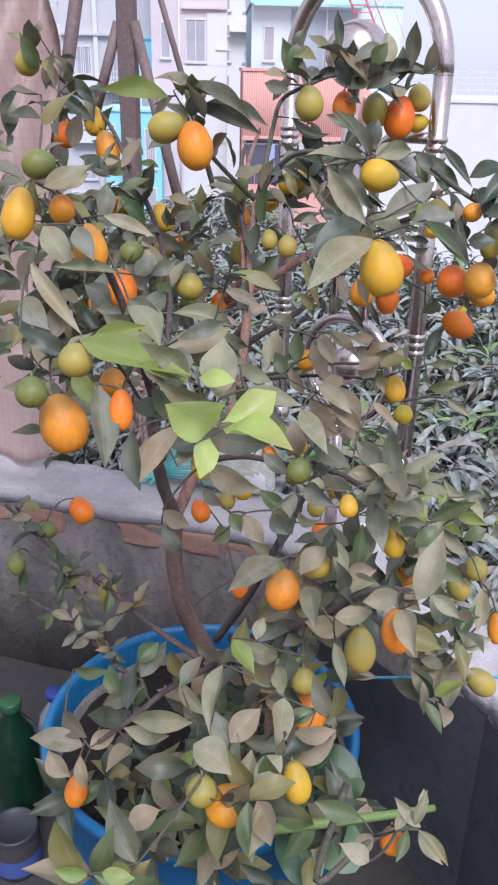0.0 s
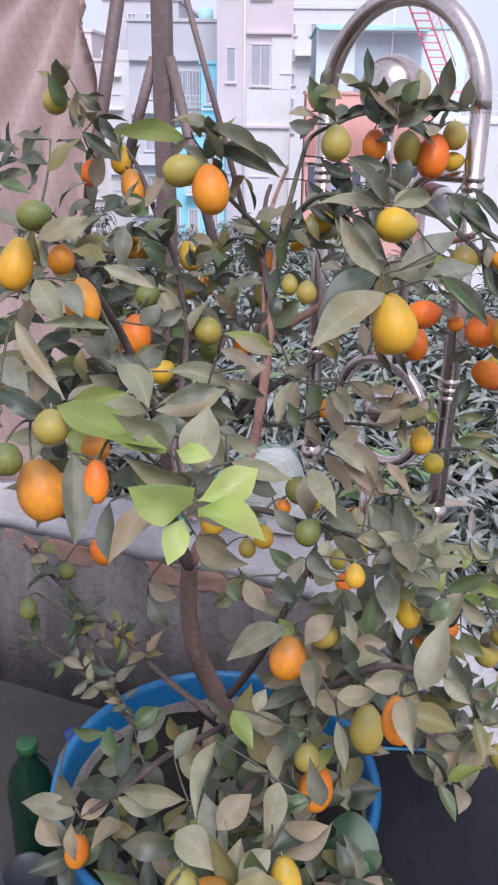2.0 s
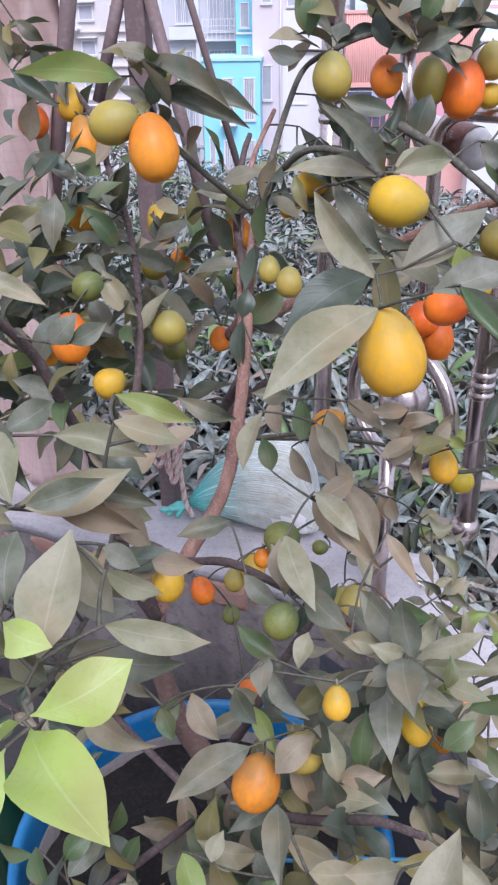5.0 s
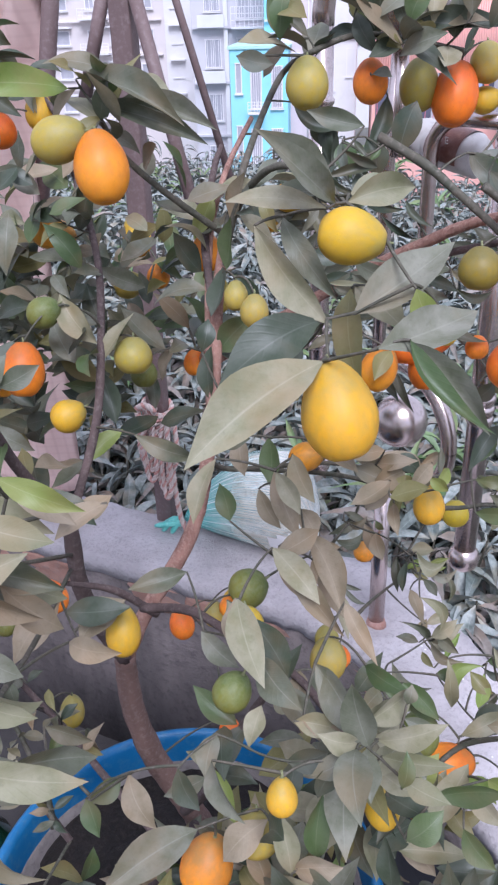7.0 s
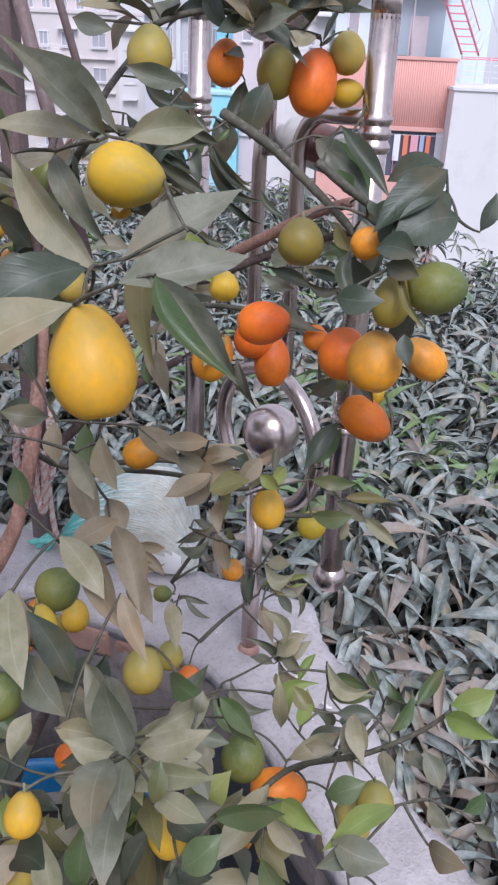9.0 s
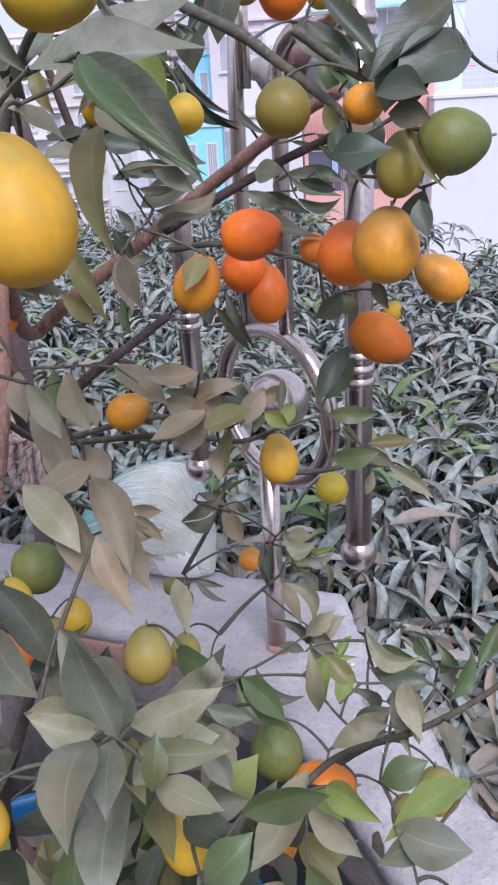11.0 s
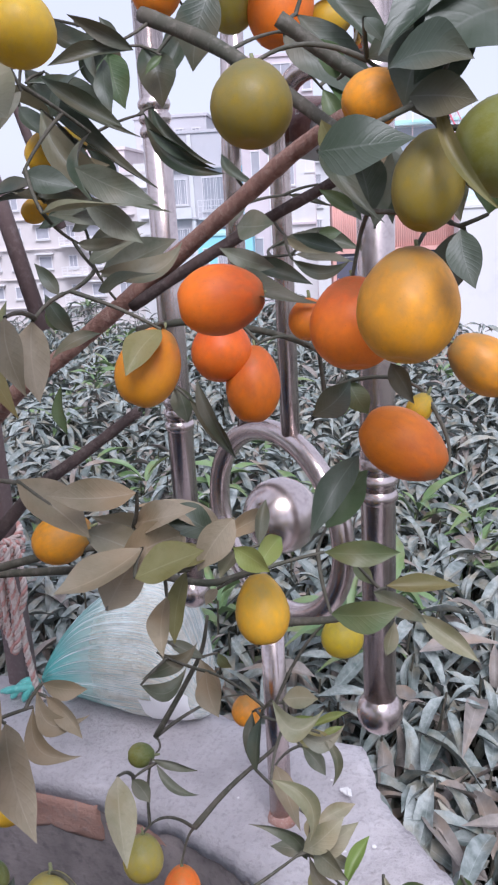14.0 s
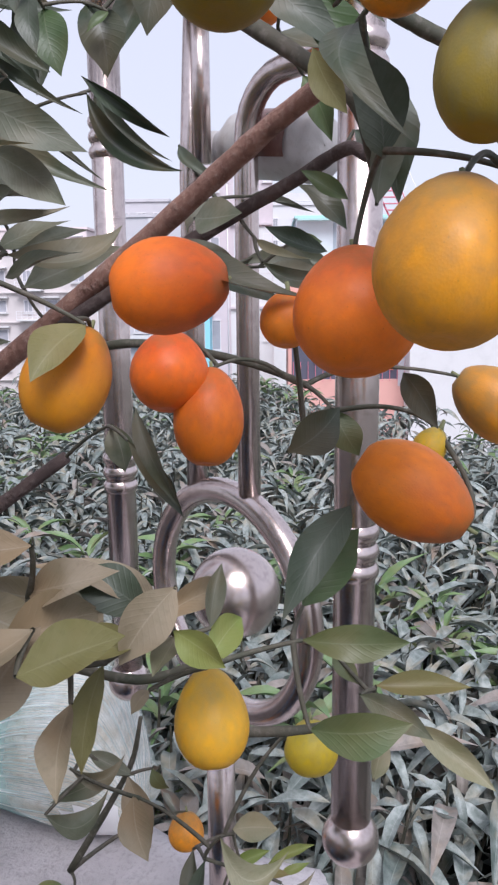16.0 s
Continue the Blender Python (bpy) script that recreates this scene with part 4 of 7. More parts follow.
fruit("olive", (0.092, 0.744, 0.766), 0.035, 0.029, (-0.14, 0.37, 0.92))
fruit("green", (0.075, 0.765, 0.684), 0.030, 0.026, (-0.14, 0.37, 0.92))
fruit("green", (0.290, 0.420, 1.007), 0.034, 0.030, (0.35, 0.48, 0.80))
fruit("amber", (0.290, 0.364, 0.873), 0.053, 0.042, (0.11, 0.44, 0.89))
fruit("orange", (0.134, 0.693, 0.624), 0.035, 0.029, (-0.14, 0.37, 0.92))
fruit("olive", (0.393, 0.324, 0.840), 0.055, 0.036, (-0.14, 0.37, 0.92))
fruit("amber", (0.439, 0.224, 0.950), 0.046, 0.031, (-0.14, 0.37, 0.92))
fruit("olive", (0.540, 0.526, 0.668), 0.049, 0.035, (-0.82, 0.01, 0.57))
fruit("orange", (0.551, 0.556, 0.741), 0.046, 0.025, (-0.14, 0.37, 0.92))
fruit("orange", (0.336, 0.347, 0.711), 0.057, 0.040, (0.03, 0.42, 0.91))
fruit("olive", (0.332, 0.314, 0.786), 0.033, 0.030, (-0.14, 0.37, 0.92))
fruit("yellow", (0.365, 0.142, 0.810), 0.044, 0.028, (-0.30, 0.32, 0.90))
fruit("olive", (0.285, 0.093, 0.822), 0.031, 0.030, (-0.14, 0.37, 0.92))
fruit("amber", (0.306, 0.107, 0.796), 0.045, 0.040, (0.75, 0.45, 0.48))
fruit("orange", (0.334, 0.128, 0.774), 0.024, 0.022, (-0.14, 0.37, 0.92))
fruit("orange", (0.005, 0.325, 0.487), 0.050, 0.034, (0.03, 0.42, 0.91))
fruit("orange", (-0.213, 0.779, 0.671), 0.057, 0.044, (-0.60, 0.17, 0.78))
fruit("olive", (-0.106, 0.664, 0.583), 0.050, 0.035, (-0.14, 0.37, 0.92))
fruit("green", (-0.237, 0.697, 0.670), 0.034, 0.032, (-0.14, 0.37, 0.92))
fruit("orange", (0.462, 0.159, 0.746), 0.029, 0.025, (-0.14, 0.39, 0.91))
fruit("green", (-0.185, 0.515, 0.719), 0.037, 0.028, (-0.14, 0.37, 0.92))
fruit("green", (0.233, 0.567, 0.982), 0.039, 0.038, (0.70, 0.59, 0.41))
fruit("orange", (0.212, 0.565, 0.954), 0.022, 0.020, (-0.17, 0.44, 0.88))
fruit("lemon", (0.268, 0.495, 1.007), 0.032, 0.026, (-0.33, 0.36, 0.87))
fruit("yellow", (0.144, 0.484, 0.964), 0.049, 0.032, (-0.17, 0.44, 0.88))
fruit("yellow", (0.363, 0.347, 1.010), 0.027, 0.021, (-0.17, 0.44, 0.88))
fruit("yellow", (0.406, 0.438, 0.924), 0.049, 0.028, (-0.33, 0.36, 0.87))
fruit("olive", (0.324, 0.385, 0.904), 0.038, 0.038, (-0.17, 0.44, 0.88))
fruit("green", (0.399, 0.598, 0.831), 0.047, 0.040, (-0.17, 0.44, 0.88))
fruit("orange", (0.428, 0.620, 0.780), 0.056, 0.041, (0.91, 0.42, -0.03))
fruit("orange", (0.418, 0.541, 0.806), 0.035, 0.030, (-0.17, 0.44, 0.88))
fruit("olive", (0.312, 0.573, 0.918), 0.044, 0.035, (-0.17, 0.44, 0.88))
fruit("amber", (0.204, 1.027, 0.711), 0.035, 0.032, (-0.17, 0.44, 0.88))
fruit("green", (0.177, 0.860, 0.768), 0.025, 0.022, (0.91, 0.42, -0.03))
fruit("yellow", (0.016, 0.605, 1.106), 0.038, 0.034, (0.70, 0.59, 0.41))
fruit("olive", (0.205, 0.653, 1.225), 0.032, 0.026, (-0.17, 0.44, 0.88))
fruit("olive", (0.171, 0.684, 1.226), 0.030, 0.023, (-0.17, 0.44, 0.88))
fruit("olive", (-0.047, 0.826, 1.171), 0.039, 0.033, (0.79, 0.55, 0.27))
fruit("yellow", (0.408, 0.506, 1.284), 0.018, 0.017, (-0.17, 0.44, 0.88))
fruit("amber", (0.228, 0.725, 1.042), 0.041, 0.032, (0.81, 0.49, 0.32))
fruit("green", (0.500, 0.676, 1.257), 0.045, 0.038, (0.89, 0.44, 0.10))
fruit("amber", (0.461, 0.901, 1.126), 0.055, 0.039, (-0.81, -0.10, 0.58))
fruit("backlit_olive", (0.398, 0.666, 1.280), 0.036, 0.034, (-0.09, 0.37, 0.93))
fruit("olive", (0.248, 0.745, 0.780), 0.035, 0.030, (-0.17, 0.39, 0.91))
fruit("orange", (0.248, 0.795, 0.707), 0.033, 0.030, (-0.17, 0.39, 0.91))
fruit("olive", (0.493, 0.659, 0.729), 0.043, 0.035, (-0.61, 0.14, 0.78))
fruit("olive", (0.513, 0.654, 0.771), 0.039, 0.036, (-0.17, 0.39, 0.91))
fruit("orange", (0.302, 0.726, 1.155), 0.048, 0.036, (0.23, 0.48, 0.85))
fruit("red", (0.347, 0.732, 1.192), 0.049, 0.038, (0.89, 0.44, 0.10))
fruit("red", (0.307, 0.811, 1.149), 0.043, 0.040, (-0.09, 0.37, 0.93))
fruit("red", (0.326, 0.816, 1.126), 0.053, 0.036, (-0.09, 0.37, 0.93))
fruit("orange", (0.387, 0.757, 1.178), 0.024, 0.022, (-0.09, 0.37, 0.93))
fruit("lemon", (0.441, 0.791, 1.122), 0.019, 0.015, (0.38, 0.51, 0.77))
fruit("backlit_olive", (0.471, 0.665, 1.246), 0.041, 0.028, (0.07, 0.43, 0.90))
fruit("yellow", (0.118, 0.751, 0.789), 0.041, 0.033, (-0.09, 0.37, 0.93))
fruit("amber", (0.443, 0.691, 1.280), 0.029, 0.024, (0.76, 0.51, 0.41))
fruit("yellow", (0.156, 0.865, 1.284), 0.049, 0.034, (0.80, 0.49, 0.35))
fruit("yellow", (0.116, 0.888, 1.244), 0.030, 0.020, (0.76, 0.50, 0.42))


def into_fruit(p):
    """How deep a point lies in a fruit."""
    for c, w, h, z in ROUND:
        d = p - c
        if abs(d.x) < 1.2 * h and abs(d.y) < 1.2 * h and abs(d.z) < 1.2 * h:
            a = d.dot(z)
            q = math.hypot(a / h, (d - z * a).length / w)
            if q < 1.16:
                return (1.16 - q) * w + 0.002
    return 0.0


def leaf(kind, base, tip, width, shape=None):
    """One leaf that shows singly."""
    face = Vector((0.2 + rng.uniform(-0.45, 0.45), -0.75 + rng.uniform(-0.3, 0.3), 0.55 + rng.uniform(-0.35, 0.35)))
    base, tip = Vector(base), Vector(tip)
    for _ in range(8):
        deep = max(into_fruit(base.lerp(tip, q)) for q in (0.15, 0.3, 0.5, 0.7, 0.9))
        if deep == 0.0:
            break
        push = Vector((0.15, -0.8, 0.35)) * (deep + 0.003)
        base, tip = base + push * 0.5, tip + push
    any_shape = rng.randrange(5)
    ob = new("leaf", blade(kind, any_shape if shape is None else shape))
    ob.parent = tree
    ob.matrix_basis = tree_origin.inverted() @ leaf_pose(base, tip, width, face)
    STEMS.append((Vector(base), (Vector(base) - Vector(tip)).normalized() * 0.006))


leaf("pale", (0.351, 0.447, 1.278), (0.300, 0.371, 1.234), 0.036)
leaf("dark", (0.334, 0.483, 1.290), (0.288, 0.423, 1.258), 0.033)
leaf("dust", (0.392, 0.418, 1.303), (0.431, 0.485, 1.308), 0.026, 0)
leaf("dust", (0.403, 0.429, 1.306), (0.457, 0.415, 1.264), 0.018, 1)
leaf("green", (0.407, 0.427, 1.307), (0.460, 0.412, 1.267), 0.012, UP_CURVED)
leaf("dust", (0.355, 0.485, 1.296), (0.403, 0.539, 1.333), 0.031)
leaf("pale", (0.329, 0.504, 1.356), (0.263, 0.489, 1.358), 0.016)
leaf("dust", (0.333, 0.506, 1.359), (0.298, 0.464, 1.408), 0.019)
leaf("pale", (0.292, 0.475, 1.349), (0.340, 0.484, 1.287), 0.022)
leaf("pale", (0.335, 0.524, 1.356), (0.371, 0.555, 1.362), 0.021)
leaf("pale", (0.087, 0.665, 1.416), (0.118, 0.684, 1.399), 0.021)
leaf("dust", (0.062, 0.644, 1.395), (0.163, 0.659, 1.365), 0.020)
leaf("dust", (0.074, 0.656, 1.419), (0.028, 0.621, 1.430), 0.019)
leaf("dark", (0.173, 0.609, 1.197), (0.174, 0.622, 1.224), 0.018)
leaf("dark", (0.309, 0.513, 1.256), (0.297, 0.501, 1.243), 0.013)
leaf("dark", (0.129, 0.786, 1.426), (0.161, 0.801, 1.418), 0.020)
leaf("green", (0.169, 0.808, 1.478), (0.166, 0.805, 1.437), 0.023)
leaf("pale", (0.254, 0.592, 1.093), (0.281, 0.603, 1.090), 0.018)
leaf("pale", (0.234, 0.514, 1.150), (0.230, 0.479, 1.108), 0.018)
leaf("pale", (0.279, 0.531, 1.139), (0.304, 0.522, 1.110), 0.016)
leaf("green", (0.239, 0.524, 1.086), (0.224, 0.536, 1.113), 0.019)
leaf("pale", (0.290, 0.498, 1.090), (0.339, 0.476, 1.065), 0.022)
leaf("dust", (0.201, 0.510, 1.031), (0.162, 0.474, 1.025), 0.022)
leaf("tan", (0.122, 0.448, 0.972), (0.144, 0.493, 0.994), 0.031)
leaf("tan", (0.091, 0.508, 1.056), (0.109, 0.538, 1.072), 0.024)
leaf("tan", (0.055, 0.497, 1.083), (0.096, 0.520, 1.065), 0.024)
leaf("dust", (0.307, 0.433, 1.038), (0.354, 0.405, 1.028), 0.025)
leaf("dust", (0.353, 0.431, 1.050), (0.400, 0.390, 1.033), 0.025)
leaf("pale", (0.388, 0.442, 0.993), (0.409, 0.500, 0.985), 0.025)
leaf("pale", (0.350, 0.398, 1.023), (0.382, 0.407, 1.019), 0.018)
leaf("pale", (0.398, 0.438, 0.987), (0.428, 0.448, 0.988), 0.020)
leaf("dust", (0.403, 0.377, 1.042), (0.424, 0.325, 1.040), 0.025)
leaf("pale", (0.409, 0.393, 1.002), (0.425, 0.416, 1.016), 0.017)
leaf("dust", (0.315, 0.341, 1.028), (0.357, 0.306, 1.029), 0.023)
leaf("pale", (0.315, 0.395, 0.983), (0.314, 0.421, 1.002), 0.018)
leaf("dark", (0.274, 0.360, 0.979), (0.298, 0.348, 0.960), 0.021)
leaf("dust", (0.290, 0.391, 0.991), (0.294, 0.365, 0.972), 0.020)
leaf("dark", (0.343, 0.401, 0.976), (0.369, 0.418, 0.980), 0.019)
leaf("green", (0.449, 0.423, 0.966), (0.497, 0.414, 1.004), 0.017)
leaf("green", (0.362, 0.528, 0.967), (0.412, 0.497, 0.980), 0.017)
leaf("dust", (0.411, 0.441, 0.936), (0.441, 0.458, 0.943), 0.019)
leaf("tan", (0.245, 0.340, 0.982), (0.276, 0.324, 0.957), 0.022)
leaf("green", (0.211, 0.331, 0.944), (0.224, 0.357, 0.951), 0.018)
leaf("dust", (0.204, 0.309, 1.042), (0.234, 0.321, 1.029), 0.014)
leaf("dust", (0.211, 0.298, 1.031), (0.236, 0.296, 1.013), 0.014)
leaf("green", (0.244, 0.294, 1.007), (0.261, 0.282, 0.992), 0.016)
leaf("pale", (0.253, 0.486, 1.034), (0.277, 0.461, 0.998), 0.019)
leaf("dust", (0.226, 0.486, 0.991), (0.264, 0.482, 0.967), 0.020)
leaf("dust", (0.114, 0.576, 1.118), (0.170, 0.599, 1.093), 0.021)
leaf("tan", (0.336, 0.657, 1.065), (0.347, 0.673, 1.086), 0.017)
leaf("tan", (0.326, 0.639, 1.074), (0.348, 0.670, 1.081), 0.024)
leaf("green", (0.406, 0.717, 1.059), (0.446, 0.724, 1.061), 0.014)
leaf("dark", (0.280, 0.886, 1.379), (0.268, 0.874, 1.327), 0.030)
leaf("dark", (0.235, 0.867, 1.346), (0.248, 0.864, 1.305), 0.026)
leaf("green", (0.213, 0.858, 1.343), (0.224, 0.855, 1.306), 0.024)
leaf("dark", (0.338, 0.893, 1.326), (0.388, 0.899, 1.311), 0.032)
leaf("dust", (0.224, 0.912, 1.396), (0.246, 0.919, 1.390), 0.015)
leaf("dark", (0.248, 0.923, 1.450), (0.364, 0.951, 1.444), 0.025)
leaf("dark", (0.203, 0.908, 1.456), (0.230, 0.917, 1.443), 0.019)
leaf("green", (0.211, 0.911, 1.448), (0.226, 0.916, 1.478), 0.019)
leaf("lime", (0.160, 0.145, 1.235), (0.266, 0.127, 1.223), 0.028)
leaf("lime", (0.159, 0.159, 1.221), (0.212, 0.168, 1.246), 0.016)
leaf("lime", (0.210, 0.159, 1.226), (0.256, 0.139, 1.217), 0.014)
leaf("dust", (0.218, 0.217, 1.221), (0.258, 0.238, 1.236), 0.016)
leaf("tan", (0.250, 0.135, 1.175), (0.241, 0.076, 1.149), 0.019)
leaf("dark", (0.233, 0.147, 1.174), (0.199, 0.152, 1.179), 0.021)
leaf("dark", (0.225, 0.168, 1.187), (0.218, 0.155, 1.166), 0.016)
leaf("green", (0.246, 0.160, 1.171), (0.217, 0.159, 1.195), 0.021)
leaf("dust", (0.142, 0.279, 1.236), (0.197, 0.248, 1.206), 0.019)
leaf("pale", (0.061, 0.270, 1.303), (0.095, 0.261, 1.263), 0.026)
leaf("dust", (0.097, 0.273, 1.302), (0.122, 0.260, 1.272), 0.020)
leaf("pale", (0.080, 0.209, 1.281), (0.143, 0.181, 1.227), 0.015)
leaf("pale", (0.128, 0.296, 1.254), (0.088, 0.256, 1.261), 0.012)
leaf("dark", (0.097, 0.154, 1.236), (0.148, 0.159, 1.215), 0.017)
leaf("tan", (0.116, 0.182, 1.221), (0.119, 0.196, 1.255), 0.023)
leaf("dust", (0.089, 0.177, 1.257), (0.118, 0.168, 1.233), 0.023)
leaf("dust", (0.184, 0.127, 1.206), (0.209, 0.082, 1.153), 0.024)
leaf("dark", (0.211, 0.132, 1.167), (0.225, 0.112, 1.121), 0.018)
leaf("pale", (0.048, 0.297, 1.335), (0.088, 0.323, 1.355), 0.020)
leaf("lime", (0.041, 0.636, 1.410), (-0.013, 0.548, 1.418), 0.027)
leaf("dust", (0.048, 0.639, 1.417), (0.159, 0.627, 1.384), 0.020)
leaf("dust", (0.078, 0.650, 1.398), (0.170, 0.664, 1.376), 0.019)
leaf("pale", (0.081, 0.356, 1.301), (0.136, 0.362, 1.282), 0.016)
leaf("dust", (0.081, 0.429, 1.223), (0.100, 0.445, 1.246), 0.021)
leaf("dust", (0.095, 0.436, 1.222), (0.123, 0.453, 1.238), 0.018)
leaf("pale", (0.039, 0.337, 1.326), (0.067, 0.356, 1.342), 0.018)
leaf("dust", (0.067, 0.331, 1.232), (0.094, 0.339, 1.209), 0.023)
leaf("tan", (0.267, 0.554, 1.125), (0.295, 0.541, 1.073), 0.021)
leaf("tan", (0.326, 0.627, 1.057), (0.343, 0.641, 1.087), 0.023)
leaf("tan", (0.273, 0.638, 1.115), (0.314, 0.637, 1.089), 0.022)
leaf("tan", (0.203, 0.620, 1.112), (0.211, 0.610, 1.076), 0.020)
leaf("green", (0.229, 0.627, 1.113), (0.235, 0.613, 1.070), 0.022)
leaf("green", (0.411, 0.711, 1.026), (0.449, 0.716, 1.033), 0.018)
leaf("pale", (0.282, 0.449, 1.073), (0.327, 0.400, 1.043), 0.026)
leaf("tan", (0.279, 0.461, 1.004), (0.265, 0.478, 1.047), 0.028)
leaf("dust", (0.286, 0.361, 0.917), (0.244, 0.291, 0.908), 0.030)
leaf("dust", (0.327, 0.319, 0.915), (0.351, 0.263, 0.902), 0.024)
leaf("dust", (0.385, 0.419, 0.977), (0.405, 0.359, 0.951), 0.027)
leaf("pale", (0.383, 0.384, 0.921), (0.379, 0.407, 0.957), 0.026)
leaf("pale", (0.455, 0.213, 0.996), (0.469, 0.236, 1.061), 0.028)
leaf("pale", (0.440, 0.229, 0.973), (0.460, 0.179, 0.959), 0.024)
leaf("pale", (0.368, 0.291, 0.868), (0.390, 0.245, 0.849), 0.014)
leaf("tan", (0.336, 0.383, 0.932), (0.311, 0.358, 0.903), 0.026)
leaf("tan", (0.361, 0.369, 0.904), (0.397, 0.380, 0.913), 0.024)
leaf("pale", (0.435, 0.271, 0.961), (0.399, 0.259, 0.951), 0.023)
leaf("pale", (0.369, 0.276, 0.913), (0.407, 0.288, 0.921), 0.021)
leaf("pale", (0.465, 0.308, 0.942), (0.496, 0.297, 0.927), 0.018)
leaf("green", (0.436, 0.401, 0.939), (0.457, 0.417, 0.964), 0.022)
leaf("lime", (0.420, 0.447, 0.939), (0.442, 0.464, 0.965), 0.023)
leaf("green", (0.467, 0.466, 0.889), (0.497, 0.454, 0.871), 0.021)
leaf("green", (0.489, 0.551, 0.874), (0.518, 0.561, 0.892), 0.022)
leaf("pale", (0.485, 0.455, 0.739), (0.503, 0.435, 0.716), 0.022)
leaf("pale", (0.522, 0.519, 0.825), (0.523, 0.486, 0.779), 0.023)
leaf("pale", (0.227, 0.218, 0.776), (0.150, 0.220, 0.755), 0.026)
leaf("dark", (0.238, 0.187, 0.745), (0.180, 0.163, 0.748), 0.028)
leaf("pale", (0.261, 0.224, 0.862), (0.272, 0.151, 0.833), 0.025)
leaf("pale", (0.265, 0.124, 0.845), (0.312, 0.101, 0.842), 0.032)
leaf("tan", (0.293, 0.153, 0.828), (0.315, 0.185, 0.851), 0.027)
leaf("pale", (0.333, 0.211, 0.848), (0.342, 0.146, 0.829), 0.025)
leaf("tan", (0.355, 0.160, 0.817), (0.393, 0.192, 0.840), 0.023)
leaf("pale", (0.276, 0.300, 0.842), (0.280, 0.318, 0.862), 0.016)
leaf("lime", (0.247, 0.305, 0.833), (0.282, 0.276, 0.813), 0.023)
leaf("green", (0.128, 0.291, 0.775), (0.146, 0.318, 0.793), 0.023)
leaf("green", (0.083, 0.304, 0.752), (0.105, 0.287, 0.723), 0.024)
leaf("green", (0.028, 0.308, 0.728), (0.085, 0.300, 0.747), 0.017)
leaf("pale", (0.349, 0.144, 0.837), (0.329, 0.115, 0.817), 0.025)
leaf("green", (0.367, 0.212, 0.842), (0.345, 0.194, 0.829), 0.016)
leaf("dust", (0.206, 0.239, 0.805), (0.221, 0.269, 0.829), 0.021)
leaf("tan", (0.156, 0.201, 0.735), (0.154, 0.147, 0.748), 0.023)
leaf("tan", (0.102, 0.206, 0.711), (0.126, 0.232, 0.720), 0.022)
leaf("dark", (0.047, 0.245, 0.717), (0.096, 0.213, 0.719), 0.025)
leaf("tan", (0.077, 0.200, 0.664), (0.044, 0.208, 0.689), 0.025)
leaf("tan", (0.240, 0.096, 0.778), (0.215, 0.069, 0.768), 0.024)
leaf("tan", (0.358, 0.152, 0.861), (0.397, 0.164, 0.866), 0.020)
leaf("tan", (0.311, 0.089, 0.814), (0.334, 0.083, 0.857), 0.025)
leaf("tan", (0.344, 0.075, 0.848), (0.370, 0.028, 0.855), 0.024)
leaf("pale", (0.357, 0.076, 0.845), (0.350, 0.031, 0.831), 0.022)
leaf("lime", (0.266, -0.023, 0.846), (0.247, -0.026, 0.852), 0.012)
leaf("lime", (0.236, -0.039, 0.847), (0.210, -0.045, 0.854), 0.017)
leaf("pale", (0.485, 0.167, 0.785), (0.485, 0.183, 0.800), 0.010)
leaf("pale", (0.482, 0.159, 0.777), (0.458, 0.173, 0.790), 0.011)
leaf("pale", (0.486, 0.154, 0.772), (0.512, 0.126, 0.770), 0.012)
leaf("green", (0.475, 0.154, 0.772), (0.469, 0.130, 0.752), 0.012)
leaf("tan", (0.445, 0.133, 0.777), (0.426, 0.118, 0.765), 0.017)
leaf("green", (0.431, 0.142, 0.785), (0.384, 0.142, 0.791), 0.021)
leaf("green", (0.156, 0.845, 1.439), (0.138, 0.840, 1.487), 0.025)
leaf("dark", (0.176, 0.851, 1.439), (0.143, 0.842, 1.465), 0.014)
leaf("dark", (0.216, 0.885, 1.474), (0.209, 0.881, 1.525), 0.016)
leaf("dark", (0.319, 0.927, 1.453), (0.319, 0.925, 1.514), 0.024)
leaf("dark", (0.337, 0.929, 1.442), (0.348, 0.930, 1.488), 0.022)
leaf("green", (0.266, 0.894, 1.449), (0.284, 0.897, 1.483), 0.024)
leaf("dark", (0.263, 0.894, 1.437), (0.316, 0.901, 1.392), 0.020)
leaf("dust", (0.289, 0.693, 1.380), (0.242, 0.684, 1.392), 0.018)
leaf("dust", (0.324, 0.534, 1.358), (0.290, 0.490, 1.403), 0.017)
leaf("dust", (0.321, 0.534, 1.360), (0.278, 0.525, 1.357), 0.016)
leaf("dust", (0.295, 0.511, 1.347), (0.343, 0.489, 1.302), 0.017)
leaf("pale", (0.333, 0.536, 1.359), (0.367, 0.557, 1.363), 0.023)
leaf("dark", (0.386, 0.785, 1.353), (0.434, 0.782, 1.300), 0.017)
leaf("dark", (0.377, 0.782, 1.334), (0.420, 0.780, 1.292), 0.018)
leaf("dark", (0.436, 0.701, 1.297), (0.467, 0.703, 1.306), 0.020)
leaf("dark", (0.444, 0.613, 1.257), (0.477, 0.615, 1.259), 0.021)
leaf("green", (0.140, 0.701, 1.157), (0.175, 0.722, 1.197), 0.033)
leaf("dark", (-0.169, 0.782, 1.427), (-0.144, 0.794, 1.388), 0.019)
leaf("dark", (-0.191, 0.769, 1.407), (-0.145, 0.792, 1.364), 0.021)
leaf("tan", (-0.273, 0.861, 1.490), (-0.271, 0.861, 1.510), 0.013)
leaf("tan", (-0.268, 0.864, 1.449), (-0.255, 0.871, 1.407), 0.028)
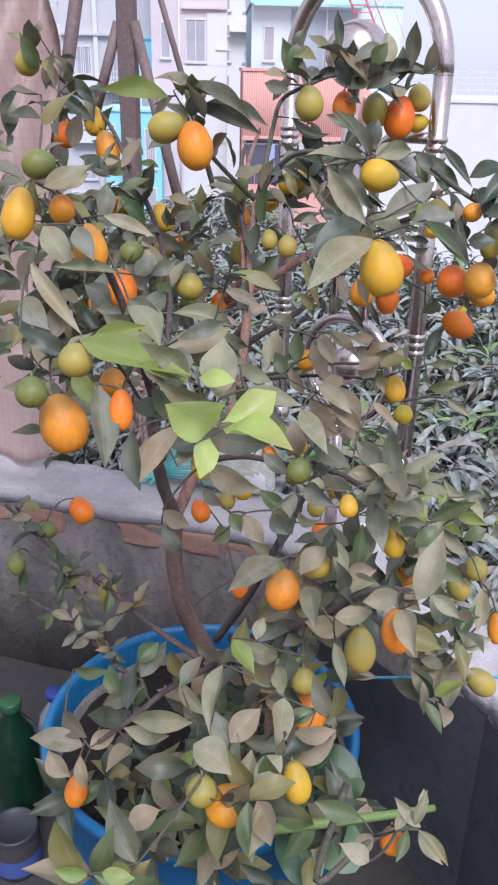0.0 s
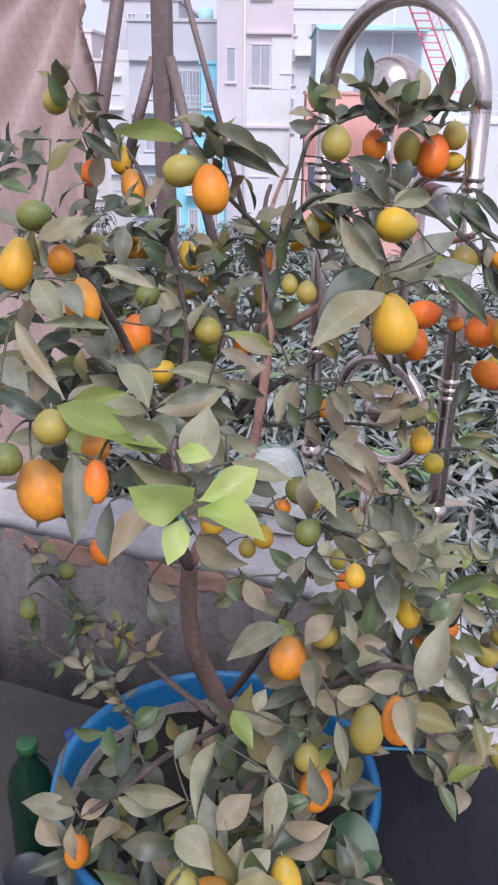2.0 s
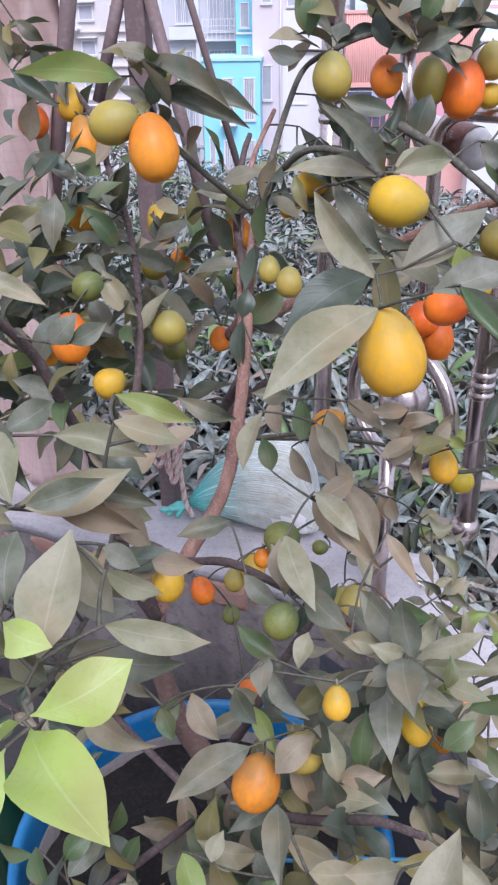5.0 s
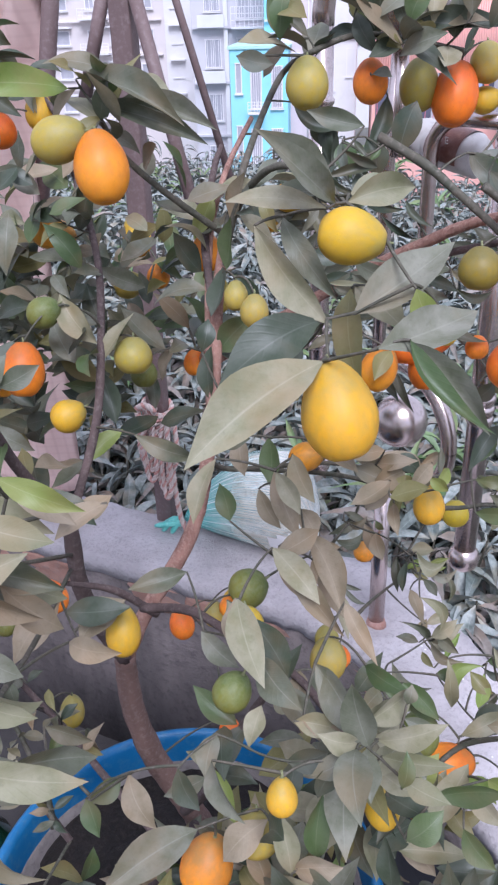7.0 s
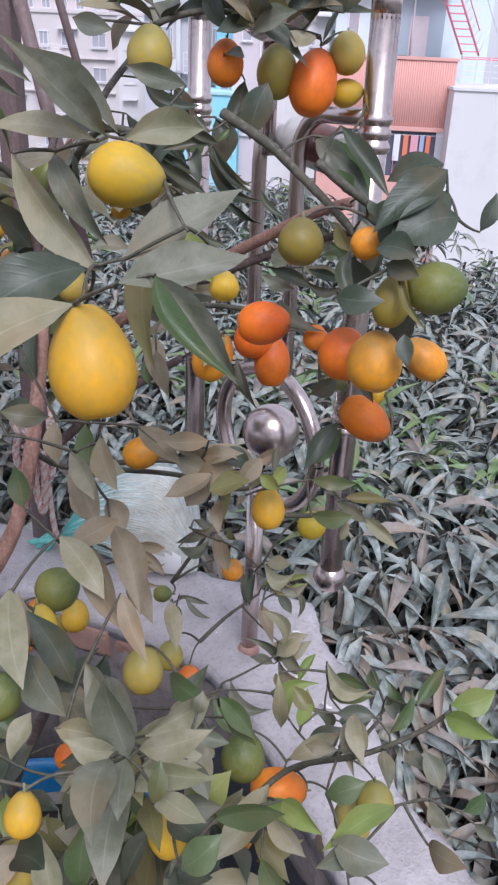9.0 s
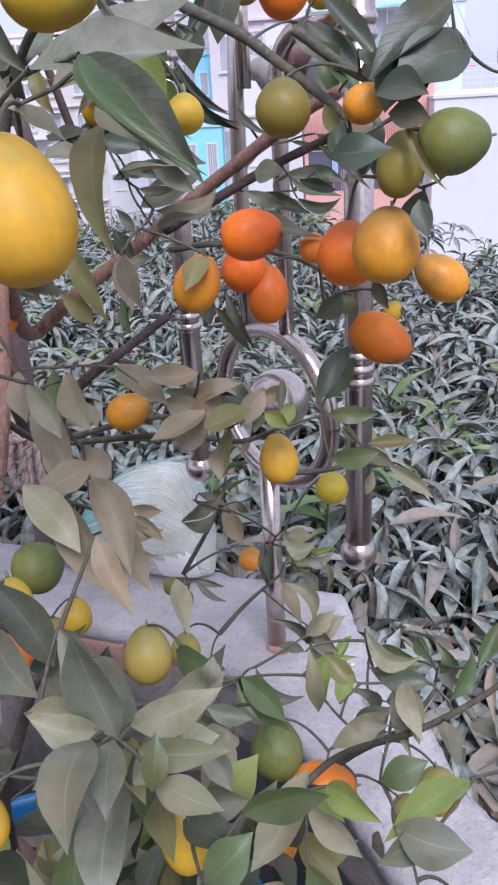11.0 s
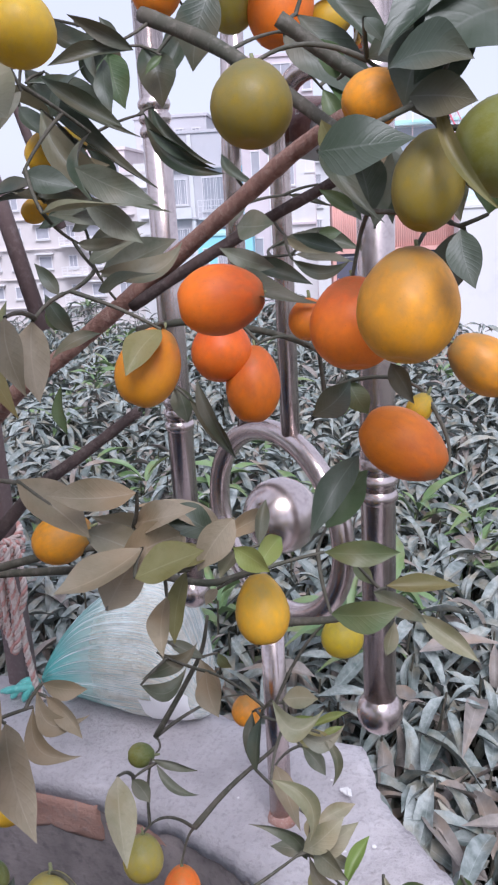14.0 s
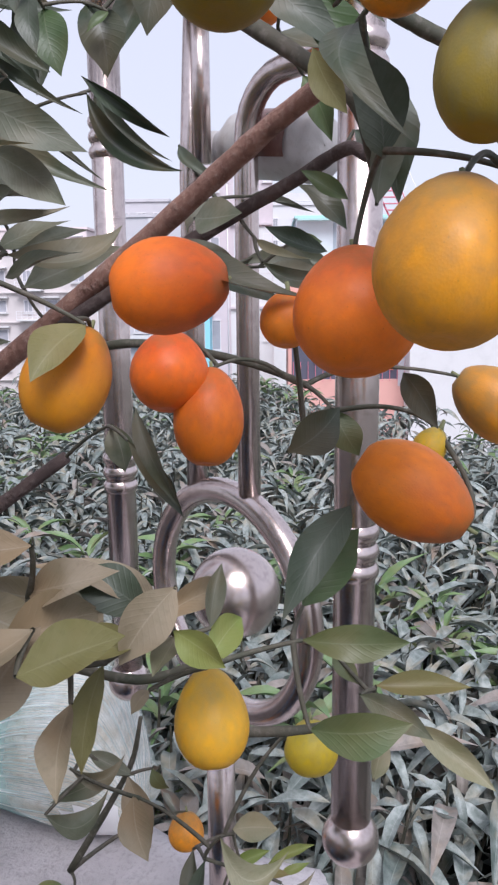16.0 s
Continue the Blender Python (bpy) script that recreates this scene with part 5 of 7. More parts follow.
leaf("dark", (-0.256, 0.871, 1.458), (-0.227, 0.888, 1.433), 0.020)
leaf("green", (-0.074, 0.728, 1.275), (-0.037, 0.748, 1.291), 0.021)
leaf("dust", (-0.053, 0.479, 1.412), (-0.062, 0.426, 1.419), 0.018)
leaf("tan", (0.322, 0.664, 1.087), (0.364, 0.655, 1.103), 0.017)
leaf("olive", (0.350, 0.618, 1.082), (0.383, 0.624, 1.097), 0.019)
leaf("dark", (0.361, 0.680, 1.077), (0.333, 0.673, 1.092), 0.018)
leaf("tan", (0.371, 0.681, 1.089), (0.357, 0.664, 1.065), 0.018)
leaf("tan", (0.345, 0.652, 1.055), (0.359, 0.621, 1.041), 0.012)
leaf("dark", (0.375, 0.701, 1.066), (0.370, 0.725, 1.083), 0.008)
leaf("lime", (0.369, 0.682, 1.072), (0.388, 0.684, 1.060), 0.014)
leaf("tan", (0.351, 0.696, 1.039), (0.346, 0.690, 1.031), 0.007)
leaf("green", (0.398, 0.744, 1.061), (0.414, 0.776, 1.087), 0.021)
leaf("dark", (0.386, 0.761, 1.122), (0.406, 0.771, 1.141), 0.018)
leaf("green", (0.395, 0.801, 1.135), (0.408, 0.800, 1.114), 0.015)
leaf("green", (0.394, 0.811, 1.010), (0.409, 0.808, 0.996), 0.010)
leaf("olive", (0.416, 0.810, 0.996), (0.461, 0.820, 0.998), 0.013)
leaf("dust", (0.412, 0.793, 0.999), (0.449, 0.778, 0.991), 0.013)
leaf("pale", (0.432, 0.827, 0.969), (0.475, 0.821, 0.944), 0.014)
leaf("pale", (0.417, 0.803, 0.948), (0.420, 0.815, 0.968), 0.011)
leaf("tan", (0.280, 0.657, 1.191), (0.293, 0.639, 1.155), 0.018)
leaf("pale", (0.329, 0.563, 1.289), (0.374, 0.540, 1.269), 0.026)
leaf("olive", (0.319, 0.586, 1.279), (0.350, 0.530, 1.214), 0.024)
leaf("lime", (0.377, 0.537, 1.300), (0.386, 0.545, 1.287), 0.011)
leaf("dust", (0.198, 0.795, 1.304), (0.283, 0.803, 1.237), 0.020, UP_CURVED)
leaf("dark", (0.169, 0.821, 1.325), (0.211, 0.852, 1.302), 0.015)
leaf("dark", (0.164, 0.908, 1.365), (0.167, 0.916, 1.327), 0.017)
leaf("dark", (0.213, 0.899, 1.307), (0.264, 0.927, 1.262), 0.014, UP_CURVED)
leaf("dust", (0.175, 0.877, 1.191), (0.227, 0.909, 1.216), 0.028)
leaf("dust", (0.147, 0.908, 1.216), (0.189, 0.934, 1.229), 0.017)
leaf("dark", (0.143, 0.903, 1.301), (0.167, 0.922, 1.247), 0.014)
leaf("dust", (0.144, 0.859, 1.248), (0.195, 0.892, 1.242), 0.011)
leaf("dark", (0.136, 0.852, 1.267), (0.166, 0.874, 1.252), 0.025)
leaf("olive", (0.314, 0.724, 1.176), (0.307, 0.697, 1.155), 0.018)
leaf("dust", (0.225, 0.892, 1.104), (0.235, 0.889, 1.074), 0.019)
leaf("dark", (0.254, 0.860, 1.101), (0.288, 0.863, 1.056), 0.012)
leaf("dust", (0.295, 0.896, 1.240), (0.282, 0.891, 1.221), 0.015)
leaf("dark", (0.289, 0.893, 1.200), (0.337, 0.909, 1.180), 0.015)
leaf("dust", (0.325, 0.907, 1.202), (0.365, 0.919, 1.195), 0.012)
leaf("green", (0.341, 0.913, 1.217), (0.357, 0.918, 1.216), 0.010)
leaf("dark", (0.440, 0.687, 1.310), (0.449, 0.691, 1.298), 0.009)
leaf("dark", (0.472, 0.678, 1.305), (0.458, 0.679, 1.274), 0.021)
leaf("dark", (0.481, 0.681, 1.298), (0.475, 0.666, 1.276), 0.017)
leaf("pale", (0.465, 0.738, 1.264), (0.475, 0.715, 1.228), 0.018)
leaf("dark", (0.477, 0.716, 1.225), (0.463, 0.711, 1.194), 0.021)
leaf("dark", (0.417, 0.785, 1.224), (0.426, 0.787, 1.266), 0.014)
leaf("green", (0.400, 0.778, 1.300), (0.390, 0.772, 1.320), 0.014)
leaf("tan", (0.292, 0.564, 1.064), (0.344, 0.515, 1.026), 0.024)
leaf("tan", (0.305, 0.572, 1.026), (0.338, 0.545, 0.995), 0.020)
leaf("tan", (0.285, 0.569, 1.083), (0.301, 0.567, 1.057), 0.019)
leaf("tan", (0.278, 0.630, 1.005), (0.298, 0.641, 0.999), 0.011)
leaf("tan", (0.281, 0.628, 0.999), (0.310, 0.617, 0.988), 0.010)
leaf("pale", (0.284, 0.677, 0.913), (0.309, 0.642, 0.884), 0.019)
leaf("dust", (0.255, 0.732, 0.861), (0.270, 0.729, 0.848), 0.012)
leaf("dust", (0.246, 0.772, 0.846), (0.279, 0.783, 0.836), 0.007)
leaf("dust", (0.240, 0.821, 0.917), (0.268, 0.828, 0.903), 0.011)
leaf("dust", (0.256, 0.822, 0.904), (0.227, 0.798, 0.894), 0.013)
leaf("tan", (0.264, 0.826, 0.903), (0.285, 0.813, 0.869), 0.019)
leaf("green", (0.276, 0.834, 0.906), (0.288, 0.833, 0.896), 0.010)
leaf("dark", (0.308, 0.822, 0.868), (0.318, 0.800, 0.833), 0.013)
leaf("pale", (0.315, 0.866, 0.852), (0.342, 0.876, 0.852), 0.018)
leaf("dust", (0.336, 0.852, 0.822), (0.357, 0.846, 0.805), 0.013)
leaf("tan", (0.331, 0.808, 0.836), (0.357, 0.788, 0.801), 0.016)
leaf("pale", (0.372, 0.753, 0.819), (0.398, 0.765, 0.846), 0.017)
leaf("dust", (0.379, 0.756, 0.819), (0.408, 0.741, 0.817), 0.016)
leaf("green", (0.397, 0.672, 0.845), (0.419, 0.680, 0.845), 0.015)
leaf("green", (0.440, 0.728, 0.830), (0.482, 0.717, 0.845), 0.016)
leaf("green", (0.482, 0.717, 0.869), (0.494, 0.706, 0.855), 0.014)
leaf("lime", (0.392, 0.493, 1.314), (0.404, 0.502, 1.286), 0.017)
leaf("tan", (0.313, 0.599, 1.202), (0.331, 0.584, 1.173), 0.013)
leaf("tan", (0.287, 0.509, 1.074), (0.314, 0.539, 1.088), 0.020)
leaf("tan", (0.300, 0.515, 1.066), (0.358, 0.480, 1.037), 0.019)
leaf("dust", (0.354, 0.428, 1.053), (0.396, 0.401, 1.018), 0.019)
leaf("pale", (0.377, 0.443, 0.985), (0.398, 0.503, 0.967), 0.022)
leaf("pale", (0.386, 0.441, 0.977), (0.431, 0.441, 0.985), 0.018)
leaf("olive", (0.389, 0.425, 0.996), (0.411, 0.398, 0.985), 0.014)
leaf("pale", (0.403, 0.419, 0.983), (0.440, 0.409, 0.978), 0.014)
leaf("dust", (0.387, 0.407, 1.006), (0.399, 0.374, 0.997), 0.016)
leaf("tan", (0.354, 0.400, 1.026), (0.384, 0.408, 1.008), 0.014)
leaf("green", (0.376, 0.592, 0.887), (0.425, 0.559, 0.891), 0.014)
leaf("pale", (0.436, 0.616, 0.827), (0.474, 0.646, 0.848), 0.020)
leaf("pale", (0.485, 0.629, 0.886), (0.504, 0.582, 0.868), 0.015)
leaf("dust", (0.457, 0.628, 0.833), (0.476, 0.636, 0.837), 0.013)
leaf("dark", (0.507, 0.678, 0.877), (0.518, 0.667, 0.862), 0.013)
leaf("green", (0.457, 0.663, 0.870), (0.496, 0.675, 0.876), 0.013)
leaf("lime", (0.462, 0.486, 0.924), (0.488, 0.470, 0.924), 0.013)
leaf("lime", (0.567, 0.599, 0.958), (0.597, 0.612, 0.973), 0.022)
leaf("lime", (0.565, 0.593, 0.951), (0.605, 0.572, 0.963), 0.018)
leaf("lime", (0.550, 0.487, 0.959), (0.518, 0.428, 0.967), 0.016)
leaf("lime", (0.479, 0.465, 0.953), (0.514, 0.445, 0.960), 0.016)
leaf("dust", (0.522, 0.435, 0.971), (0.558, 0.436, 0.968), 0.022)
leaf("green", (0.385, 0.573, 0.916), (0.425, 0.553, 0.904), 0.018)
leaf("pale", (0.489, 0.605, 0.915), (0.509, 0.579, 0.886), 0.018)
leaf("dark", (0.491, 0.713, 1.319), (0.466, 0.660, 1.280), 0.034)
leaf("dark", (0.519, 0.713, 1.293), (0.526, 0.718, 1.321), 0.013)
leaf("tan", (0.414, 0.773, 1.281), (0.423, 0.769, 1.250), 0.020)
leaf("green", (0.365, 0.851, 1.335), (0.398, 0.852, 1.278), 0.028)
leaf("dark", (0.345, 0.845, 1.339), (0.390, 0.853, 1.297), 0.022)
leaf("dark", (0.510, 0.608, 0.915), (0.478, 0.600, 0.912), 0.015)
leaf("pale", (0.491, 0.605, 0.915), (0.513, 0.569, 0.898), 0.015)
leaf("green", (0.524, 0.603, 0.907), (0.533, 0.630, 0.936), 0.014)
leaf("dust", (0.541, 0.586, 0.911), (0.562, 0.568, 0.914), 0.014)
leaf("dust", (0.524, 0.582, 0.908), (0.537, 0.552, 0.901), 0.016)
leaf("olive", (0.462, 0.596, 0.912), (0.439, 0.602, 0.926), 0.015)
leaf("lime", (0.453, 0.583, 0.902), (0.451, 0.605, 0.925), 0.013)
leaf("dust", (0.490, 0.571, 0.904), (0.464, 0.565, 0.904), 0.013)
leaf("dust", (0.569, 0.522, 0.936), (0.587, 0.513, 0.927), 0.014)
leaf("green", (0.592, 0.523, 0.936), (0.603, 0.536, 0.949), 0.014)
leaf("dust", (0.601, 0.519, 0.933), (0.618, 0.515, 0.929), 0.011)
leaf("tan", (0.576, 0.476, 0.948), (0.602, 0.457, 0.963), 0.018)
leaf("dust", (0.538, 0.448, 0.959), (0.517, 0.420, 0.961), 0.017)
leaf("green", (0.537, 0.653, 0.900), (0.553, 0.678, 0.929), 0.013)
leaf("dust", (0.573, 0.557, 0.913), (0.555, 0.573, 0.930), 0.017)
leaf("pale", (0.405, 0.519, 0.915), (0.389, 0.475, 0.939), 0.018)
leaf("pale", (0.390, 0.500, 0.904), (0.366, 0.492, 0.941), 0.020)
leaf("pale", (0.371, 0.549, 0.922), (0.364, 0.513, 0.927), 0.017)
leaf("olive", (0.388, 0.468, 0.933), (0.414, 0.451, 0.930), 0.017)
leaf("tan", (0.319, 0.484, 0.984), (0.339, 0.442, 0.959), 0.019)
leaf("dust", (0.329, 0.490, 0.983), (0.379, 0.451, 0.968), 0.021)
leaf("tan", (0.267, 0.561, 1.043), (0.315, 0.532, 1.011), 0.020)
leaf("tan", (0.227, 0.607, 1.068), (0.252, 0.601, 1.033), 0.017)
leaf("dust", (0.214, 0.538, 1.155), (0.244, 0.558, 1.149), 0.018)
leaf("dust", (0.231, 0.209, 1.135), (0.303, 0.235, 1.122), 0.026)
leaf("pale", (0.184, 0.291, 1.223), (0.241, 0.310, 1.209), 0.020)
leaf("dust", (0.197, 0.277, 1.193), (0.254, 0.297, 1.183), 0.020)
leaf("dust", (0.227, 0.230, 1.152), (0.262, 0.250, 1.137), 0.017)
leaf("pale", (0.253, 0.199, 1.112), (0.306, 0.194, 1.097), 0.026)

leaf("pale", (0.195, 0.231, 1.208), (0.148, 0.263, 1.234), 0.030)
leaf("pale", (0.199, 0.232, 1.208), (0.248, 0.280, 1.218), 0.025)
leaf("tan", (0.204, 0.246, 1.207), (0.250, 0.281, 1.173), 0.018)
leaf("pale", (0.194, 0.229, 1.205), (0.161, 0.185, 1.214), 0.023)
leaf("dust", (0.245, 0.162, 1.201), (0.232, 0.193, 1.223), 0.021)
leaf("pale", (0.287, 0.133, 1.205), (0.272, 0.187, 1.238), 0.031)
leaf("pale", (0.255, 0.150, 1.215), (0.229, 0.112, 1.251), 0.020)
leaf("lime", (0.257, 0.144, 1.213), (0.229, 0.104, 1.237), 0.014)
leaf("bright", (0.269, 0.134, 1.220), (0.303, 0.125, 1.224), 0.017, ROUND_TIP)
leaf("pale", (0.283, 0.126, 1.195), (0.252, 0.086, 1.232), 0.021)
leaf("bright", (0.293, 0.110, 1.192), (0.275, 0.051, 1.229), 0.040, ROUND_TIP)
leaf("bright", (0.296, 0.112, 1.194), (0.331, 0.142, 1.213), 0.027, ROUND_TIP)
leaf("bright", (0.297, 0.110, 1.189), (0.364, 0.069, 1.199), 0.032, ROUND_TIP)
leaf("bright", (0.291, 0.100, 1.185), (0.296, 0.063, 1.168), 0.021, ROUND_TIP)
leaf("pale", (0.262, 0.213, 1.194), (0.280, 0.239, 1.163), 0.018)
leaf("dust", (0.301, 0.184, 1.179), (0.316, 0.232, 1.147), 0.017)
leaf("tan", (0.237, 0.311, 1.127), (0.279, 0.308, 1.136), 0.016)
leaf("tan", (0.230, 0.273, 1.196), (0.244, 0.301, 1.148), 0.018)
leaf("pale", (0.260, 0.201, 1.218), (0.277, 0.207, 1.172), 0.020)
leaf("dust", (0.150, 0.282, 1.223), (0.166, 0.317, 1.233), 0.020)
leaf("pale", (0.157, 0.244, 1.214), (0.146, 0.216, 1.237), 0.022)
leaf("dust", (0.269, 0.136, 1.202), (0.282, 0.142, 1.180), 0.014)
leaf("tan", (0.213, 0.185, 1.063), (0.236, 0.195, 1.045), 0.017)
leaf("dust", (0.211, 0.186, 1.046), (0.230, 0.189, 1.016), 0.016)
leaf("lime", (0.253, 0.263, 1.275), (0.298, 0.271, 1.262), 0.013)
leaf("tan", (0.241, 0.282, 1.254), (0.276, 0.289, 1.237), 0.013)
leaf("tan", (0.272, 0.321, 1.231), (0.261, 0.287, 1.225), 0.014)
leaf("pale", (0.281, 0.218, 1.284), (0.307, 0.237, 1.269), 0.015)
leaf("pale", (0.200, 0.288, 1.194), (0.238, 0.315, 1.158), 0.026)
leaf("dust", (0.210, 0.275, 1.185), (0.224, 0.297, 1.167), 0.014)
leaf("pale", (0.286, 0.191, 1.214), (0.310, 0.205, 1.197), 0.014)
leaf("pale", (0.300, 0.166, 1.203), (0.341, 0.196, 1.182), 0.016)
leaf("dust", (0.268, 0.217, 1.208), (0.283, 0.227, 1.191), 0.013)
leaf("dust", (0.408, 0.388, 1.034), (0.396, 0.383, 1.091), 0.023)
leaf("pale", (0.413, 0.392, 1.039), (0.456, 0.399, 1.066), 0.017)
leaf("pale", (0.417, 0.389, 1.029), (0.465, 0.384, 1.048), 0.014)
leaf("green", (0.437, 0.365, 1.035), (0.436, 0.375, 1.058), 0.011)
leaf("pale", (0.436, 0.375, 1.031), (0.468, 0.367, 1.034), 0.015)
leaf("pale", (0.402, 0.387, 1.038), (0.378, 0.370, 1.052), 0.016)
leaf("dust", (0.407, 0.387, 1.034), (0.421, 0.354, 1.025), 0.016)
leaf("dust", (0.401, 0.384, 1.032), (0.376, 0.365, 1.016), 0.016)
leaf("dark", (0.390, 0.375, 1.023), (0.382, 0.362, 1.001), 0.016)
leaf("tan", (0.366, 0.454, 1.093), (0.401, 0.424, 1.072), 0.013)
leaf("dust", (0.420, 0.442, 0.986), (0.440, 0.432, 0.969), 0.014)
leaf("dust", (0.413, 0.464, 0.989), (0.437, 0.471, 0.981), 0.011)
leaf("dust", (0.413, 0.469, 0.999), (0.414, 0.476, 1.014), 0.011)

leaf("dark", (0.489, 0.713, 1.334), (0.451, 0.666, 1.292), 0.031)
leaf("dark", (0.506, 0.695, 1.304), (0.466, 0.657, 1.285), 0.036)
leaf("green", (0.487, 0.714, 1.231), (0.492, 0.725, 1.252), 0.021)
leaf("dark", (0.434, 0.714, 1.232), (0.427, 0.703, 1.266), 0.021)

leaf("tan", (0.359, 0.694, 1.073), (0.323, 0.663, 1.097), 0.014)
leaf("olive", (0.357, 0.680, 1.067), (0.335, 0.636, 1.069), 0.016)
leaf("dust", (0.357, 0.703, 1.068), (0.324, 0.681, 1.080), 0.016)
leaf("olive", (0.346, 0.672, 1.060), (0.343, 0.659, 1.024), 0.012)
leaf("tan", (0.351, 0.700, 1.065), (0.364, 0.740, 1.066), 0.012)
leaf("pale", (0.364, 0.694, 1.064), (0.362, 0.678, 1.055), 0.011)
leaf("dust", (0.328, 0.682, 1.078), (0.304, 0.653, 1.093), 0.014)
leaf("lime", (0.375, 0.695, 1.052), (0.379, 0.723, 1.062), 0.013)
leaf("tan", (0.345, 0.634, 1.089), (0.321, 0.596, 1.080), 0.020)
leaf("tan", (0.333, 0.652, 1.109), (0.304, 0.621, 1.116), 0.017)
leaf("dust", (0.306, 0.643, 1.089), (0.343, 0.649, 1.075), 0.018)
leaf("pale", (0.273, 0.580, 1.129), (0.304, 0.554, 1.102), 0.020)

leaf("dark", (0.399, 0.813, 1.293), (0.424, 0.797, 1.225), 0.024)
leaf("dark", (0.134, 0.868, 1.343), (0.240, 0.869, 1.251), 0.020, UP_CURVED)
leaf("dark", (0.136, 0.861, 1.311), (0.196, 0.878, 1.271), 0.016, UP_CURVED)
leaf("dark", (0.185, 0.893, 1.358), (0.189, 0.882, 1.304), 0.019)
leaf("dust", (0.187, 0.952, 1.320), (0.239, 0.962, 1.270), 0.014, UP_CURVED)
leaf("dark", (0.147, 0.881, 1.376), (0.205, 0.901, 1.355), 0.018, UP_CURVED)
leaf("dust", (0.283, 0.966, 1.204), (0.337, 0.987, 1.197), 0.015)
leaf("dust", (0.306, 0.978, 1.215), (0.349, 0.992, 1.199), 0.015)
leaf("dark", (0.233, 0.940, 1.378), (0.224, 0.900, 1.315), 0.020)
leaf("dark", (0.339, 0.922, 1.250), (0.369, 0.928, 1.223), 0.015)
leaf("lime", (0.306, 0.880, 0.808), (0.330, 0.895, 0.820), 0.009)
leaf("olive", (0.315, 0.884, 0.810), (0.346, 0.897, 0.805), 0.008)
leaf("lime", (0.329, 0.892, 0.811), (0.357, 0.908, 0.822), 0.007)
leaf("olive", (0.317, 0.883, 0.802), (0.336, 0.889, 0.796), 0.008)
leaf("lime", (0.338, 0.894, 0.806), (0.355, 0.904, 0.811), 0.006)
leaf("pale", (0.340, 0.848, 0.736), (0.345, 0.857, 0.756), 0.013)
leaf("dust", (0.340, 0.844, 0.725), (0.311, 0.834, 0.733), 0.013)
leaf("dust", (0.347, 0.849, 0.731), (0.379, 0.858, 0.713), 0.012)
leaf("pale", (0.345, 0.855, 0.749), (0.368, 0.888, 0.748), 0.014)
leaf("lime", (0.380, 0.818, 0.729), (0.390, 0.853, 0.752), 0.011)
leaf("olive", (0.369, 0.810, 0.721), (0.349, 0.826, 0.728), 0.010)
leaf("pale", (0.487, 0.100, 0.839), (0.462, 0.103, 0.862), 0.011)
leaf("pale", (0.482, 0.099, 0.841), (0.488, 0.115, 0.870), 0.010)
leaf("pale", (0.485, 0.098, 0.838), (0.514, 0.079, 0.826), 0.010)
leaf("pale", (0.466, 0.092, 0.837), (0.476, 0.104, 0.855), 0.010)
leaf("pale", (0.453, 0.003, 0.899), (0.429, 0.002, 0.911), 0.015)
leaf("lime", (0.251, -0.064, 0.886), (0.226, -0.070, 0.889), 0.012)
leaf("lime", (0.261, -0.060, 0.888), (0.286, -0.054, 0.884), 0.013)
leaf("dark", (0.231, 0.727, 1.263), (0.259, 0.737, 1.254), 0.017)
leaf("pale", (0.256, 0.707, 1.241), (0.305, 0.707, 1.244), 0.007, UP_CURVED)
leaf("dust", (0.244, 0.753, 1.223), (0.285, 0.762, 1.227), 0.009, UP_CURVED)
leaf("dark", (0.251, 0.768, 1.285), (0.271, 0.738, 1.243), 0.007, UP_CURVED)
leaf("dust", (0.257, 0.752, 1.206), (0.296, 0.788, 1.220), 0.018, UP_CURVED)
leaf("dark", (0.223, 0.825, 1.346), (0.242, 0.798, 1.314), 0.010)
leaf("dark", (0.268, 0.912, 1.275), (0.303, 0.907, 1.250), 0.009, UP_CURVED)
leaf("dark", (0.315, 0.921, 1.244), (0.348, 0.933, 1.234), 0.007, UP_CURVED)
leaf("pale", (0.332, 0.872, 1.216), (0.364, 0.871, 1.205), 0.007, UP_CURVED)
leaf("dust", (0.344, 0.849, 1.203), (0.379, 0.865, 1.201), 0.010, UP_CURVED)
leaf("dust", (0.309, 0.842, 1.226), (0.339, 0.833, 1.227), 0.022)
leaf("dark", (0.350, 0.760, 1.206), (0.398, 0.752, 1.187), 0.015, UP_CURVED)
leaf("dark", (0.427, 0.704, 1.271), (0.451, 0.676, 1.230), 0.013, UP_CURVED)
leaf("olive", (0.476, 0.657, 1.273), (0.501, 0.653, 1.231), 0.006, UP_CURVED)
leaf("dark", (0.256, 0.802, 1.338), (0.243, 0.802, 1.353), 0.007)
leaf("dust", (0.239, 0.724, 1.305), (0.225, 0.708, 1.280), 0.008)
leaf("dark", (0.268, 0.697, 1.199), (0.254, 0.697, 1.216), 0.008)
leaf("green", (0.253, 0.859, 1.337), (0.244, 0.850, 1.325), 0.007)
leaf("dust", (0.367, 0.773, 0.792), (0.333, 0.750, 0.832), 0.010, UP_CURVED)
leaf("pale", (0.368, 0.775, 0.794), (0.403, 0.781, 0.829), 0.019)
leaf("dust", (0.368, 0.775, 0.794), (0.412, 0.768, 0.785), 0.012, UP_CURVED)
leaf("dust", (0.342, 0.701, 0.815), (0.391, 0.695, 0.801), 0.017, UP_CURVED)
leaf("dark", (0.433, 0.757, 0.793), (0.458, 0.769, 0.793), 0.010, UP_CURVED)
leaf("pale", (0.450, 0.668, 0.904), (0.494, 0.679, 0.881), 0.015, UP_CURVED)
